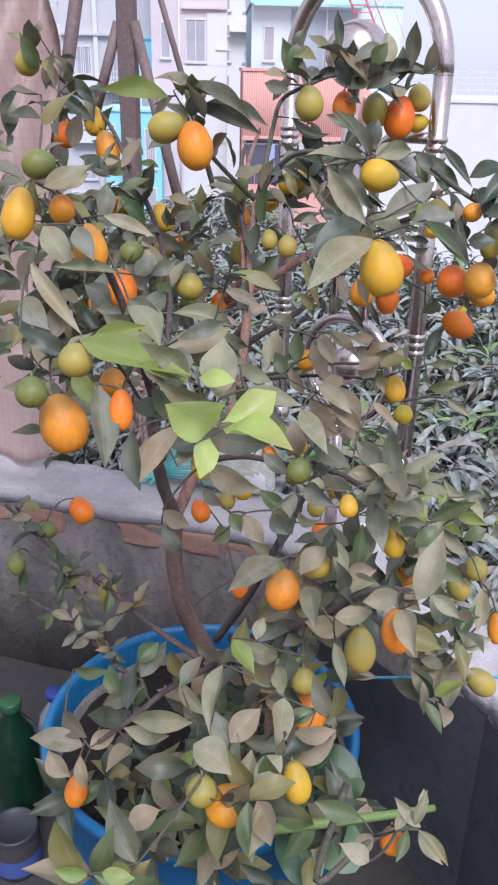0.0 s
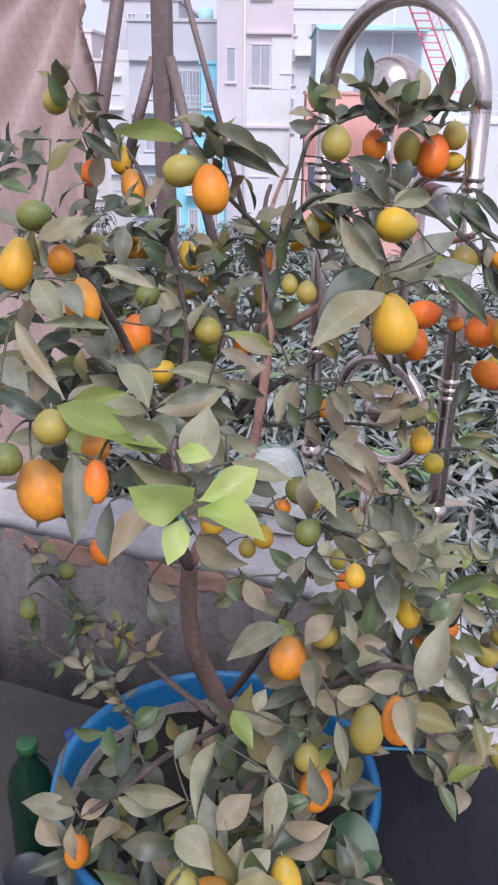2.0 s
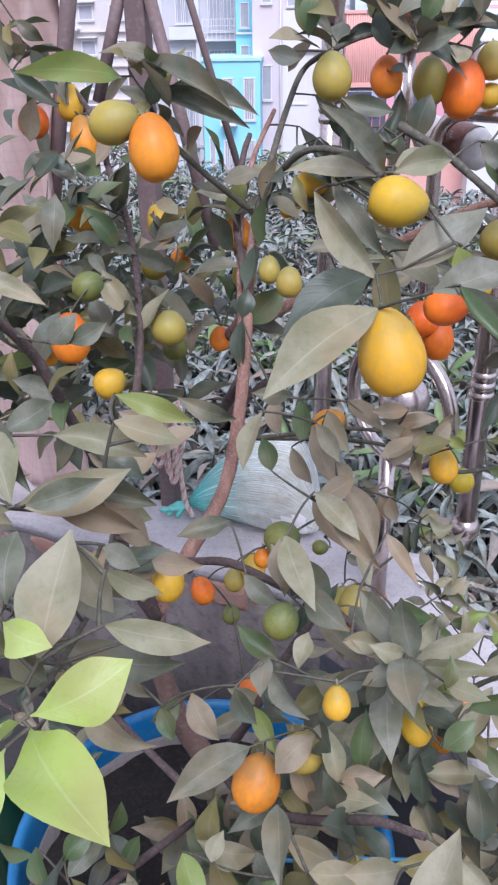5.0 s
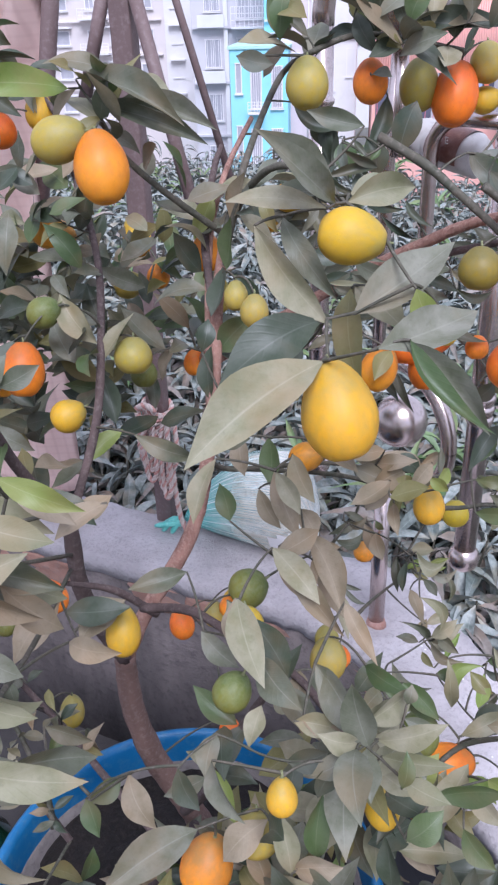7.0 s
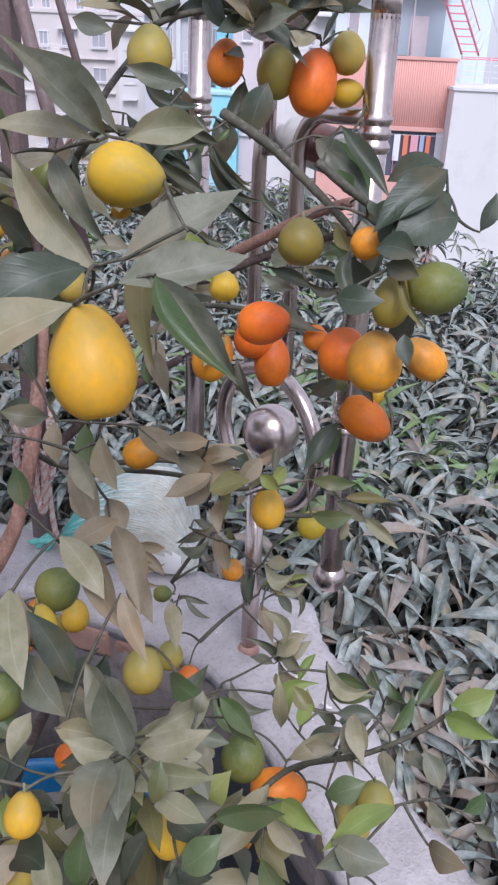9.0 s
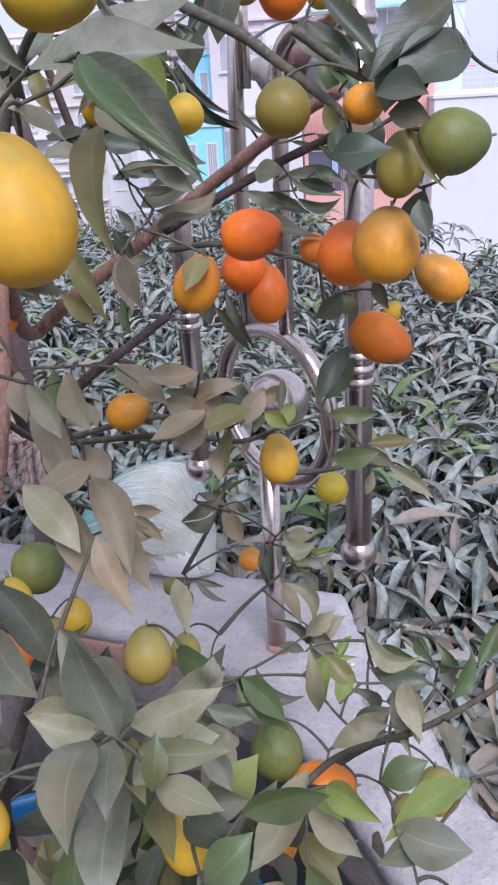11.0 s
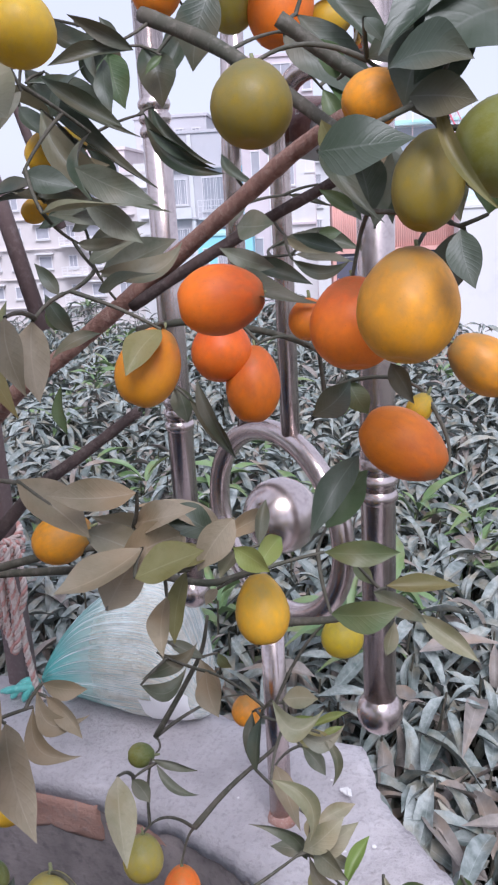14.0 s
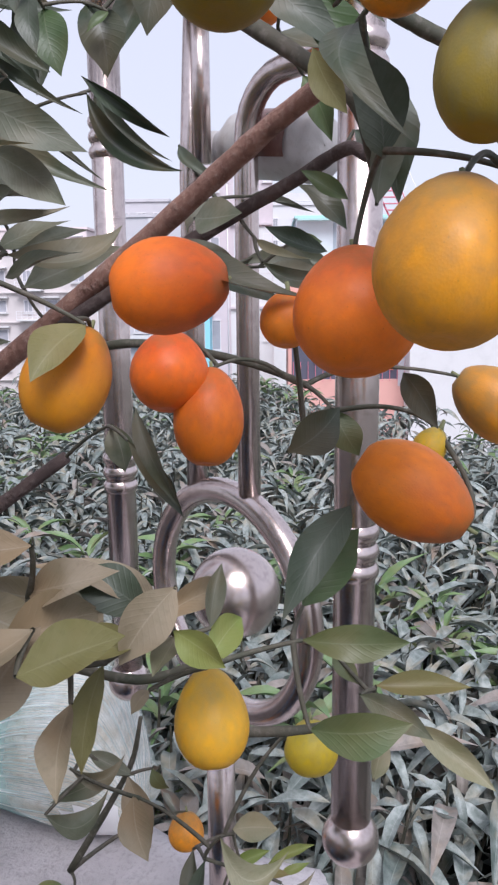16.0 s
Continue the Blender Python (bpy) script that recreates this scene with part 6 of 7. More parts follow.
leaf("pale", (0.359, 0.736, 0.886), (0.385, 0.733, 0.848), 0.013, DOWN_CURVED)
leaf("dark", (0.329, 0.792, 0.888), (0.329, 0.779, 0.852), 0.011)
leaf("pale", (0.339, 0.790, 0.906), (0.374, 0.800, 0.900), 0.017, UP_CURVED)
leaf("dust", (0.351, 0.800, 0.881), (0.384, 0.815, 0.880), 0.012, UP_CURVED)
leaf("dust", (0.368, 0.805, 0.875), (0.379, 0.797, 0.839), 0.007, DOWN_CURVED)
leaf("dust", (0.263, 0.752, 0.861), (0.293, 0.757, 0.839), 0.007, UP_CURVED)
leaf("tan", (0.290, 0.787, 0.921), (0.305, 0.773, 0.895), 0.019)
leaf("dust", (0.248, 0.765, 0.914), (0.277, 0.783, 0.925), 0.014, UP_CURVED)
leaf("dust", (0.247, 0.792, 0.925), (0.274, 0.807, 0.931), 0.010, UP_CURVED)
leaf("tan", (0.277, 0.626, 1.003), (0.304, 0.633, 0.990), 0.012, UP_CURVED)
leaf("tan", (0.276, 0.623, 0.995), (0.302, 0.625, 0.970), 0.012, UP_CURVED)
leaf("lime", (0.422, 0.653, 0.838), (0.444, 0.675, 0.870), 0.017, DOWN_CURVED)
leaf("pale", (0.411, 0.646, 0.893), (0.422, 0.632, 0.844), 0.014)
leaf("green", (0.341, 0.661, 0.833), (0.389, 0.659, 0.803), 0.015, UP_CURVED)
leaf("dark", (0.443, 0.654, 0.815), (0.470, 0.672, 0.829), 0.024)
leaf("pale", (0.479, 0.630, 0.893), (0.495, 0.625, 0.860), 0.014)
leaf("dust", (0.434, 0.689, 0.825), (0.450, 0.686, 0.799), 0.013, DOWN_CURVED)
leaf("green", (0.504, 0.676, 0.859), (0.499, 0.686, 0.892), 0.014, UP_CURVED)
leaf("dark", (0.461, 0.696, 0.812), (0.490, 0.710, 0.813), 0.023)
leaf("dust", (0.334, 0.598, 0.861), (0.352, 0.622, 0.901), 0.021)
leaf("dust", (0.310, 0.631, 0.822), (0.356, 0.647, 0.811), 0.015, UP_CURVED)
leaf("dark", (0.242, 0.602, 0.828), (0.245, 0.621, 0.876), 0.023)
leaf("pale", (0.257, 0.567, 0.871), (0.297, 0.560, 0.867), 0.015, UP_CURVED)
leaf("dark", (0.472, 0.795, 1.329), (0.427, 0.795, 1.311), 0.025)
leaf("dark", (0.175, 0.900, 1.368), (0.190, 0.884, 1.314), 0.016)
leaf("green", (0.336, 0.946, 1.316), (0.355, 0.945, 1.276), 0.017)
leaf("dark", (0.186, 0.844, 1.289), (0.229, 0.830, 1.236), 0.008, UP_CURVED)
leaf("dark", (0.392, 0.848, 1.265), (0.415, 0.841, 1.234), 0.018)
leaf("dark", (0.206, 0.924, 1.314), (0.257, 0.925, 1.268), 0.010, UP_CURVED)
leaf("dark", (0.167, 0.846, 1.335), (0.232, 0.863, 1.287), 0.012, UP_CURVED)

# twigs grow outwards from the limbs, the nearest stalks first
cloud = np.array([p[:] for line in BOUGHS for p in line])
twig_bm = bmesh.new()
TWIG_LINES = []
ends = np.array([at[:] for at, _ in STEMS])


def reach_of(points):
    d = points[None] - ends[:, None]
    return np.linalg.norm(d, axis=2) + 0.5 * np.maximum(0, d[:, :, 2])


cost = reach_of(cloud)
best, root_of = cost.min(1), cloud[cost.argmin(1)]
left = np.ones(len(STEMS), bool)
while left.any():
    k = int(np.where(left, best, 9).argmin())
    left[k] = False
    at, z = STEMS[k]
    root = Vector(root_of[k])
    far = (root - at).length
    if far < 0.004:
        continue
    bend = at.lerp(root, 0.45) + z * min(1.0, 14 * far) + Vector((rng.uniform(-1, 1), rng.uniform(-1, 1), rng.uniform(-0.6, 0.6))) * 0.04 * far
    line = [root.lerp(bend, q / 12).lerp(bend.lerp(at, q / 12), q / 12) for q in range(13)]
    n = len(line) - 1
    r = 0.0011 + 0.006 * min(0.25, far)
    if len(TWIG_LINES) % 2 == 0 and len(TWIG_LINES) < 560:
        one = bmesh.new()
        tube(one, line, [r + (0.0009 - r) * q / n for q in range(n + 1)], 5, False)
        bmesh.ops.transform(one, matrix=tree_origin.inverted(), verts=one.verts)
        part("twig", one, TWIG, tree)
    else:
        tube(twig_bm, line, [r + (0.0009 - r) * q / n for q in range(n + 1)], 5, False)
    TWIG_LINES.append(line)
    fresh = np.array([p[:] for p in line[2:-1]])
    cost = reach_of(fresh)
    nearer = cost.min(1) < best
    root_of[nearer] = fresh[cost.argmin(1)][nearer]
    best = np.minimum(best, cost.min(1))
bmesh.ops.transform(twig_bm, matrix=tree_origin.inverted(), verts=twig_bm.verts)
tagged(part("twig_growth", twig_bm, TWIG, tree, "thin green and brown twigs"), kind="stuff")


class Pile:
    """Many leaves in one mesh."""

    def __init__(self):
        self.co, self.faces, self.uv, self.mat = [], [], [], []

    def add(self, shape, m, slot):
        src = SHAPES[shape]
        base = len(self.co)
        self.co += [m @ v.co for v in src.vertices]
        layer = src.uv_layers[0].data
        for p in src.polygons:
            self.faces.append([base + i for i in p.vertices])
            self.uv += [layer[i].uv[:] for i in p.loop_indices]
            self.mat.append(slot)

    def build(self, name, kinds, parent=None, label=""):
        me = bpy.data.meshes.new(name)
        me.from_pydata(self.co, [], self.faces)
        for k in kinds:
            me.materials.append(LEAF[k])
        me.polygons.foreach_set("material_index", self.mat)
        me.polygons.foreach_set("use_smooth", [True] * len(self.faces))
        me.uv_layers.new(name="UVMap").data.foreach_set("uv", [c for t in self.uv for c in t])
        ob = new(name, me)
        if parent:
            ob.parent = parent
            ob.matrix_parent_inverse = Matrix.Translation(-parent.location)
        return tagged(ob, label, kind="stuff")


def clear_of_view(p):
    """Room kept free of filling leaves, where the tree is thin."""
    if p.y < 0.44 and p.x > 0.05 and p.z > 0.93 or p.x > 0.40 and p.z > 0.95 and p.y < 0.62:
        return False
    if p.y < 0.32 and p.x > 0.34 and p.z < 0.84:
        return False
    if p.x > 0.20 and p.y > 0.38 and p.z > 0.98 and p.z < 1.40:
        return False
    if p.x < 0.10 and 0.45 < p.z < 0.86 and p.y > 0.25:
        return False
    return not (p.x > 0.02 and 0.58 < p.z < 1.12 and p.y > 0.5)


FILL_KINDS = ["dust", "pale", "dark", "green", "tan", "lime", "olive"]
pile = Pile()


def sprig(at, way, count, size, weights):
    """A few leaves round the end of a twig."""
    way = Vector(way).normalized()
    turn = rng.uniform(0, 6.28)
    side = way.orthogonal().normalized()
    other = way.cross(side)
    for k in range(count):
        a = turn + 2.4 * k
        out = (side * math.cos(a) + other * math.sin(a))
        base = Vector(at) - way * 0.012 * k
        d = (out * rng.uniform(0.6, 1.1) + way * rng.uniform(0.15, 0.8) + Vector((0, 0, rng.uniform(-0.45, 0.15)))).normalized()
        length = size * rng.uniform(0.65, 1.15)
        face = Vector((rng.uniform(-0.5, 0.6), -0.55 + rng.uniform(-0.5, 0.5), 0.75))
        m = leaf_pose(base, base + d * length, length * rng.uniform(0.34, 0.46), face)
        if into_fruit(base + d * length * 0.5) or into_fruit(base + d * length * 0.85):
            continue
        pile.add(rng.randrange(5), m, rng.choices(range(7), weights)[0])


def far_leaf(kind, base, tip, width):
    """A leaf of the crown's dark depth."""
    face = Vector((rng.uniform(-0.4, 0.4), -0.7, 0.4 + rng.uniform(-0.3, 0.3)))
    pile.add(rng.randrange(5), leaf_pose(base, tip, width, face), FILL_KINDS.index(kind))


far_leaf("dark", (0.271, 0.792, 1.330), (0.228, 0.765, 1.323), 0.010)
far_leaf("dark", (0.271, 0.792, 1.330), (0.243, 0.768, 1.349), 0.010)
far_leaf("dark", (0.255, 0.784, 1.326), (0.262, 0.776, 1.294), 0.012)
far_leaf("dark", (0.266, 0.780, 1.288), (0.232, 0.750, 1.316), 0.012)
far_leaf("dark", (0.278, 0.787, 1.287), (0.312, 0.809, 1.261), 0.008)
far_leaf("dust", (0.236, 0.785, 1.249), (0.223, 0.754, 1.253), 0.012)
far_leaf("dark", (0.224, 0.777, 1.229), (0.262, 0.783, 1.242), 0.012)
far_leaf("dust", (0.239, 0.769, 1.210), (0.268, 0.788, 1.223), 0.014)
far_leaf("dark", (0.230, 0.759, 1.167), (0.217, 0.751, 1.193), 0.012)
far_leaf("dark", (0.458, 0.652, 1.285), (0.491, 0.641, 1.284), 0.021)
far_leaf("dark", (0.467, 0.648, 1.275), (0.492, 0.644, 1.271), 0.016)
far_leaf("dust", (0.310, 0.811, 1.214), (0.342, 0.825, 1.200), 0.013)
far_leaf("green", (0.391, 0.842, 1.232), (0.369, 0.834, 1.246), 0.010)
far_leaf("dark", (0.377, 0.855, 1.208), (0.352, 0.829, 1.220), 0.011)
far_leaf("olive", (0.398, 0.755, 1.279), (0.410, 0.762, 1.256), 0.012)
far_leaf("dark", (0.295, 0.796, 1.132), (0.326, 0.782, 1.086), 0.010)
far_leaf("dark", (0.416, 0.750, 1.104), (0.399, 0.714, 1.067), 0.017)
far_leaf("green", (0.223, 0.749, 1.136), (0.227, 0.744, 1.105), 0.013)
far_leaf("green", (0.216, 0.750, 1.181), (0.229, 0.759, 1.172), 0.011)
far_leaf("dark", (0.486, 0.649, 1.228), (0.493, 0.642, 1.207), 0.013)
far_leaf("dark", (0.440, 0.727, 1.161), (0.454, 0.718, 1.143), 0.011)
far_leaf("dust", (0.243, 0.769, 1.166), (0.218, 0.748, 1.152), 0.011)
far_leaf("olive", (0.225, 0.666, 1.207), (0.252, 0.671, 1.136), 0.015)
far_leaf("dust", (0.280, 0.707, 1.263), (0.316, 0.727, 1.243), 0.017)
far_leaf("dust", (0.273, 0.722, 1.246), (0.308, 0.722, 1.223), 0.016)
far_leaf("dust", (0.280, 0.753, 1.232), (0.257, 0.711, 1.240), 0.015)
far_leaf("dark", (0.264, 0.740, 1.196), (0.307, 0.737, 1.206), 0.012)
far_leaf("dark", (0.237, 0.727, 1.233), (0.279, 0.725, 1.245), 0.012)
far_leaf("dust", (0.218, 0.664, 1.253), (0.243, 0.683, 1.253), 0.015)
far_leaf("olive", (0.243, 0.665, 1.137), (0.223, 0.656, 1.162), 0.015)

# filling sprigs along the twigs and limbs
for line in TWIG_LINES:
    for k in (4, 8):
        if k < len(line) - 1 and rng.random() < 0.22 and clear_of_view(line[k]):
            low = line[k].z < 0.75
            sprig(line[k], line[k + 1] - line[k - 1], rng.choice((2, 3, 3)), 0.062, (3, 2, 3, 1.5, 3, 0.4, 3) if low else (4, 2, 4, 1.5, 1, 0.2, 1.5))
for line in BOUGHS[3:]:
    for k in range(5, len(line) - 1, 3):
        if rng.random() < 0.28 and clear_of_view(line[k]):
            off = Vector((rng.uniform(-1, 1), rng.uniform(-1, 1), rng.uniform(-0.2, 1))).normalized()
            sprig(line[k] + off * 0.02, off, 3, 0.06, (4, 2, 3, 1.5, 1.5, 0.2, 1.5))
# small leaves on the thin limbs by the wall
for line in BOUGHS:
    for k in range(2, len(line) - 1):
        q = line[k]
        if q.x < -0.02 and 0.49 < q.y < 0.70 and 0.54 < q.z < 0.75 and rng.random() < 0.42:
            off = Vector((rng.uniform(-1, 1), rng.uniform(-0.6, 0.2), rng.uniform(0.0, 1))).normalized()
            tip = q + off * rng.uniform(0.02, 0.05)
            side_twig = bmesh.new()
            tube(side_twig, [q, q.lerp(tip, 0.5) + Vector((0, 0, 0.004)), tip], [0.0016, 0.0013, 0.001], 5)
            bmesh.ops.transform(side_twig, matrix=tree_origin.inverted(), verts=side_twig.verts)
            part("side_twig", side_twig, TWIG, tree)
            sprig(tip, off, rng.choice((2, 3)), 0.042, (4, 1, 5, 1, 1.5, 0, 1))
# the low bushy growth in the tub
for k in range(110):
    a, r = rng.uniform(0, 6.28), 0.22 * math.sqrt(rng.random())
    p = Vector((0.17 + r * math.cos(a) * 1.0, 0.40 + r * math.sin(a) * 0.75, rng.uniform(0.44, 0.70)))
    if p.z > 0.66 - 0.5 * abs(p.x - 0.24) or p.y > 0.62 or p.x < 0.12 and p.z > 0.52 or p.x < 0.10 and p.y < 0.47 and p.z > 0.49:
        continue
    sprig(p, (rng.uniform(-0.6, 0.6), -0.3 + rng.uniform(-0.4, 0.4), 1), rng.choice((3, 4, 5)), 0.068, (2, 0.5, 9, 2.5, 2, 0.3, 3))
# foliage of the crown's back, thinner towards the top
for k in range(90):
    p = Vector((rng.uniform(-0.42, -0.01), rng.uniform(0.62, 1.0), rng.uniform(0.98, 1.30)))
    if p.z > 1.30 - 0.25 * abs(p.x + 0.12):
        continue
    sprig(p, (rng.uniform(-0.6, 0.6), rng.uniform(-0.7, 0.3), 0.8), rng.choice((2, 3, 4)), 0.066, (5, 1, 5, 2, 1, 0.2, 1.5))
for k in range(30):
    p = Vector((rng.uniform(0.24, 0.50), rng.uniform(0.36, 0.52), rng.uniform(0.70, 0.86)))
    if p.z > 1.02 - 0.35 * abs(p.x - 0.3) or p.x > 0.62 - 0.3 * (p.z - 0.6):
        continue
    sprig(p, (rng.uniform(-0.6, 0.6), rng.uniform(-0.7, 0.2), 0.8), rng.choice((2, 3, 4)), 0.062, (3, 3, 3, 1.5, 3, 0.4, 3))
for k in range(30):
    p = Vector((rng.uniform(-0.32, 0.10), rng.uniform(0.25, 0.5), rng.uniform(1.0, 1.27)))
    if p.x > 0.1 - 0.4 * (p.y - 0.25):
        continue
    sprig(p, (rng.uniform(-0.6, 0.6), rng.uniform(-0.7, 0.2), 0.8), rng.choice((3, 4)), 0.064, (3, 3, 3, 1.5, 3, 0.3, 2))
for k in range(46):
    p = Vector((rng.uniform(-0.44, -0.02), rng.uniform(0.60, 0.95), rng.uniform(1.12, 1.40)))
    if p.z > 1.40 - 0.35 * abs(p.x + 0.28):
        continue
    sprig(p, (rng.uniform(-0.7, 0.5), rng.uniform(-0.7, 0.3), 0.5), rng.choice((2, 3, 3)), 0.060, (4, 1.5, 6, 1.5, 1, 0.2, 2))
for k in range(24):
    p = Vector((rng.uniform(0.26, 0.50), rng.uniform(0.40, 0.54), rng.uniform(0.74, 0.90)))
    if p.z > 0.92 - 0.4 * abs(p.x - 0.36):
        continue
    sprig(p, (rng.uniform(-0.6, 0.6), rng.uniform(-0.7, 0.2), 0.5), rng.choice((2, 3)), 0.056, (3, 4, 2, 1, 3, 0.4, 2))
for k in range(22):
    p = Vector((rng.uniform(-0.28, 0.06), rng.uniform(0.58, 0.84), rng.uniform(1.02, 1.30)))
    sprig(p, (rng.uniform(-0.6, 0.6), rng.uniform(-0.7, 0.2), 0.5), rng.choice((2, 3)), 0.058, (4, 3, 5, 1, 1, 0.2, 2))
pile.build("foliage", FILL_KINDS, tree, "dense dusty grey-green leaves")

# ---- broad-leaved weed in the tub ----
weed = thing("weed_plant", "broad-leaved green weed growing at the tub's edge", "plant", at=(0.30, 0.48, 0.325))
wm = leaf_mesh("weed_blade", 0.5, 0.15, 0.30, 0.30, 15, 0.06, 0.04)
for i, v in enumerate(wm.vertices):
    c, along = abs(i % 5 - 2) / 2, min(0.985, max(0.03, v.co.y))
    v.co.x = math.copysign(c * 0.5 * (4 * along * (1 - along)) ** 0.45 * (1.10 - 0.35 * along), i % 5 - 2)
    v.co.y -= 0.12 * c * (1 - along) ** 5
wm.materials.append(LEAF["weed"])
for base, tip, w in (((0.314, 0.536, 0.417), (0.387, 0.529, 0.422), 0.100),
                     ((0.340, 0.430, 0.419), (0.410, 0.384, 0.423), 0.085),
                     ((0.312, 0.404, 0.431), (0.352, 0.338, 0.411), 0.075),
                     ((0.291, 0.505, 0.417), (0.299, 0.509, 0.466), 0.034),
                     ((0.317, 0.512, 0.414), (0.328, 0.509, 0.447), 0.034),
                     ((0.255, 0.493, 0.420), (0.273, 0.489, 0.445), 0.034),
                     ((0.371, 0.524, 0.401), (0.391, 0.523, 0.431), 0.034),
                     ((0.293, 0.498, 0.403), (0.321, 0.486, 0.405), 0.034)):
    ob = new("leaf", wm)
    ob.parent = weed
    ob.matrix_basis = Matrix.Translation(-weed.location) @ leaf_pose(base, tip, w, (0.2, -0.6, 0.8))
    bm = bmesh.new()
    b = Vector(base) - weed.location
    tube(bm, smooth_line([(0, 0, -0.03), (b.x * 0.35, b.y * 0.35, b.z * 0.6), b], 5), 0.0022, 6)
    part("stalk", bm, LEAF["weed"], weed)

# ---- loose things in and by the tub ----
bm = bmesh.new()
tube(bm, [(-0.005, 0.431, 0.335), (0.122, 0.364, 0.345)], 0.013, 12)
tagged(part("pipe_offcut", bm, two_scale("grey_pipe", (0.10, 0.11, 0.12), (0.15, 0.16, 0.17), (0.22, 0.22, 0.22), 30, 160, 0.6)), "short grey plastic pipe lying on the soil", "pipe")
bm = bmesh.new()
tube(bm, [(0.255, 0.46, 0.30), (0.262, 0.45, 0.70)], 0.012, 4)
tagged(part("wooden_stake", bm, BARK_RED, smooth=False), "split reddish wooden stake pushed into the soil", "stake")
bm = bmesh.new()
tube(bm, smooth_line([(0.262, 0.45, 0.68), (0.285, 0.432, 0.68), (0.355, 0.47, 0.671), (0.50, 0.54, 0.654), (0.60, 0.585, 0.645)], 8), 0.0020, 6)
tagged(part("blue_string", bm, STRING_BLUE), "frayed blue string tied from the stake to a branch", "string")
bm = bmesh.new()
for k in range(6):
    a = 1.05 * k
    tube(bm, [(0.262 + 0.016 * math.cos(a + 6.28 * q / 14), 0.45 + 0.016 * math.sin(a + 6.28 * q / 14), 0.66 + 0.004 * k + 0.003 * math.sin(3 * q)) for q in range(15)], 0.0015, 5, False)
tube(bm, smooth_line([(0.275, 0.44, 0.665), (0.285, 0.42, 0.63), (0.278, 0.425, 0.60), (0.283, 0.415, 0.56)], 5), 0.0012, 5)
tagged(part("white_thread", bm, ROPE), "white thread tied round the stake", "string")
bm = bmesh.new()
tube(bm, [(0.33, 0.20, 0.668), (0.398, 0.24, 0.661), (0.455, 0.274, 0.655), (0.50, 0.303, 0.650)], [0.006, 0.006, 0.005, 0.004], 10)
tagged(part("green_cane", bm, two_scale("green_cane", (0.13, 0.20, 0.05), (0.18, 0.26, 0.07), (0.3, 0.32, 0.2), 20, 120, 0.5)), "green cane stick leaning out over the tub's rim", "stick")


def bottle(name, at, h, r, body, cap_mat, label, tilt=0.0):
    ob = thing(name, label, "bottle", at=at)
    ob.rotation_euler = (tilt, 0, 0)
    bm = bmesh.new()
    lathe(bm, [(r * 0.8, 0.0), (r, 0.01), (r, h * 0.3), (r * 0.94, h * 0.36), (r, h * 0.42), (r, h * 0.62), (r * 0.8, h * 0.76), (r * 0.36, h * 0.88), (r * 0.34, h * 0.93)], 28, True)
    part("bottle_body", bm, body, ob)
    bm = bmesh.new()
    lathe(bm, [(r * 0.42, h * 0.93), (r * 0.44, h * 0.935), (r * 0.44, h * 0.995), (r * 0.40, h), (0.001, h)], 24, True)
    part("cap", bm, cap_mat, ob)
    return ob


# green much darkened: the shade where the bottle stands is in its colour
GREEN_PET = Mat("green_bottle", 0.15).color((0.007, 0.026, 0.014)).m
GREEN_CAP = Mat("green_cap", 0.4).color((0.02, 0.08, 0.03)).m
CLEAR_PET = Mat("clear_bottle", 0.12).color((0.25, 0.28, 0.32)).m
BLUE_CAP = Mat("blue_cap", 0.4).color((0.02, 0.05, 0.22)).m
bottle("green_bottle", (-0.320, 0.635, 0), 0.30, 0.048, GREEN_PET, GREEN_CAP, "dusty green plastic bottle standing beside the tub")
b2 = bottle("clear_bottle", (-0.283, 0.735, 0), 0.25, 0.042, CLEAR_PET, BLUE_CAP, "dull plastic bottle with a blue cap beside the tub")
jar = thing("paint_tin", "dark tin with a pale band and blue label", "tin", at=(-0.262, 0.52, 0))
bm = bmesh.new()
lathe(bm, [(0.044, 0.0), (0.046, 0.004), (0.046, 0.10), (0.043, 0.105), (0.041, 0.101), (0.001, 0.100)], 32, True)
part("tin_body", bm, Mat("tin_dark", 0.5).color((0.03, 0.032, 0.04)).m, jar)
bm = bmesh.new()
lathe(bm, [(0.0466, 0.055), (0.0468, 0.06), (0.0468, 0.085), (0.0466, 0.09)], 32)
part("band", bm, FLOOR, jar, "pale band")
bm = bmesh.new()
lathe(bm, [(0.0466, 0.012), (0.0468, 0.016), (0.0468, 0.05), (0.0466, 0.054)], 32)
part("label", bm, Mat("label_blue", 0.5).color((0.06, 0.09, 0.28)).m, jar, "blue label")

# ---- mango tree beyond the parapet ----
mango = thing("mango_tree", "broad mango tree crown with drooping dusty blue-green leaves", "tree", at=(-0.6, 3.6, -9.0))
m_origin = Matrix.Translation((-0.6, 3.6, -9.0))
MANGO_BARK = two_scale("mango_bark", (0.06, 0.05, 0.045), (0.10, 0.085, 0.075), (0.16, 0.14, 0.13), 6, 40, 0.9, 0, 0.7, 0.01)
bm = bmesh.new()
tube(bm, smooth_line([(0, 0, 0), (0.05, 0.02, 2.5), (-0.05, 0.1, 5.0), (0.0, 0.0, 7.2)], 5), [0.34 - 0.014 * k for k in range(16)], 14)
part("trunk", bm, MANGO_BARK, mango)
mrng = random.Random(21)
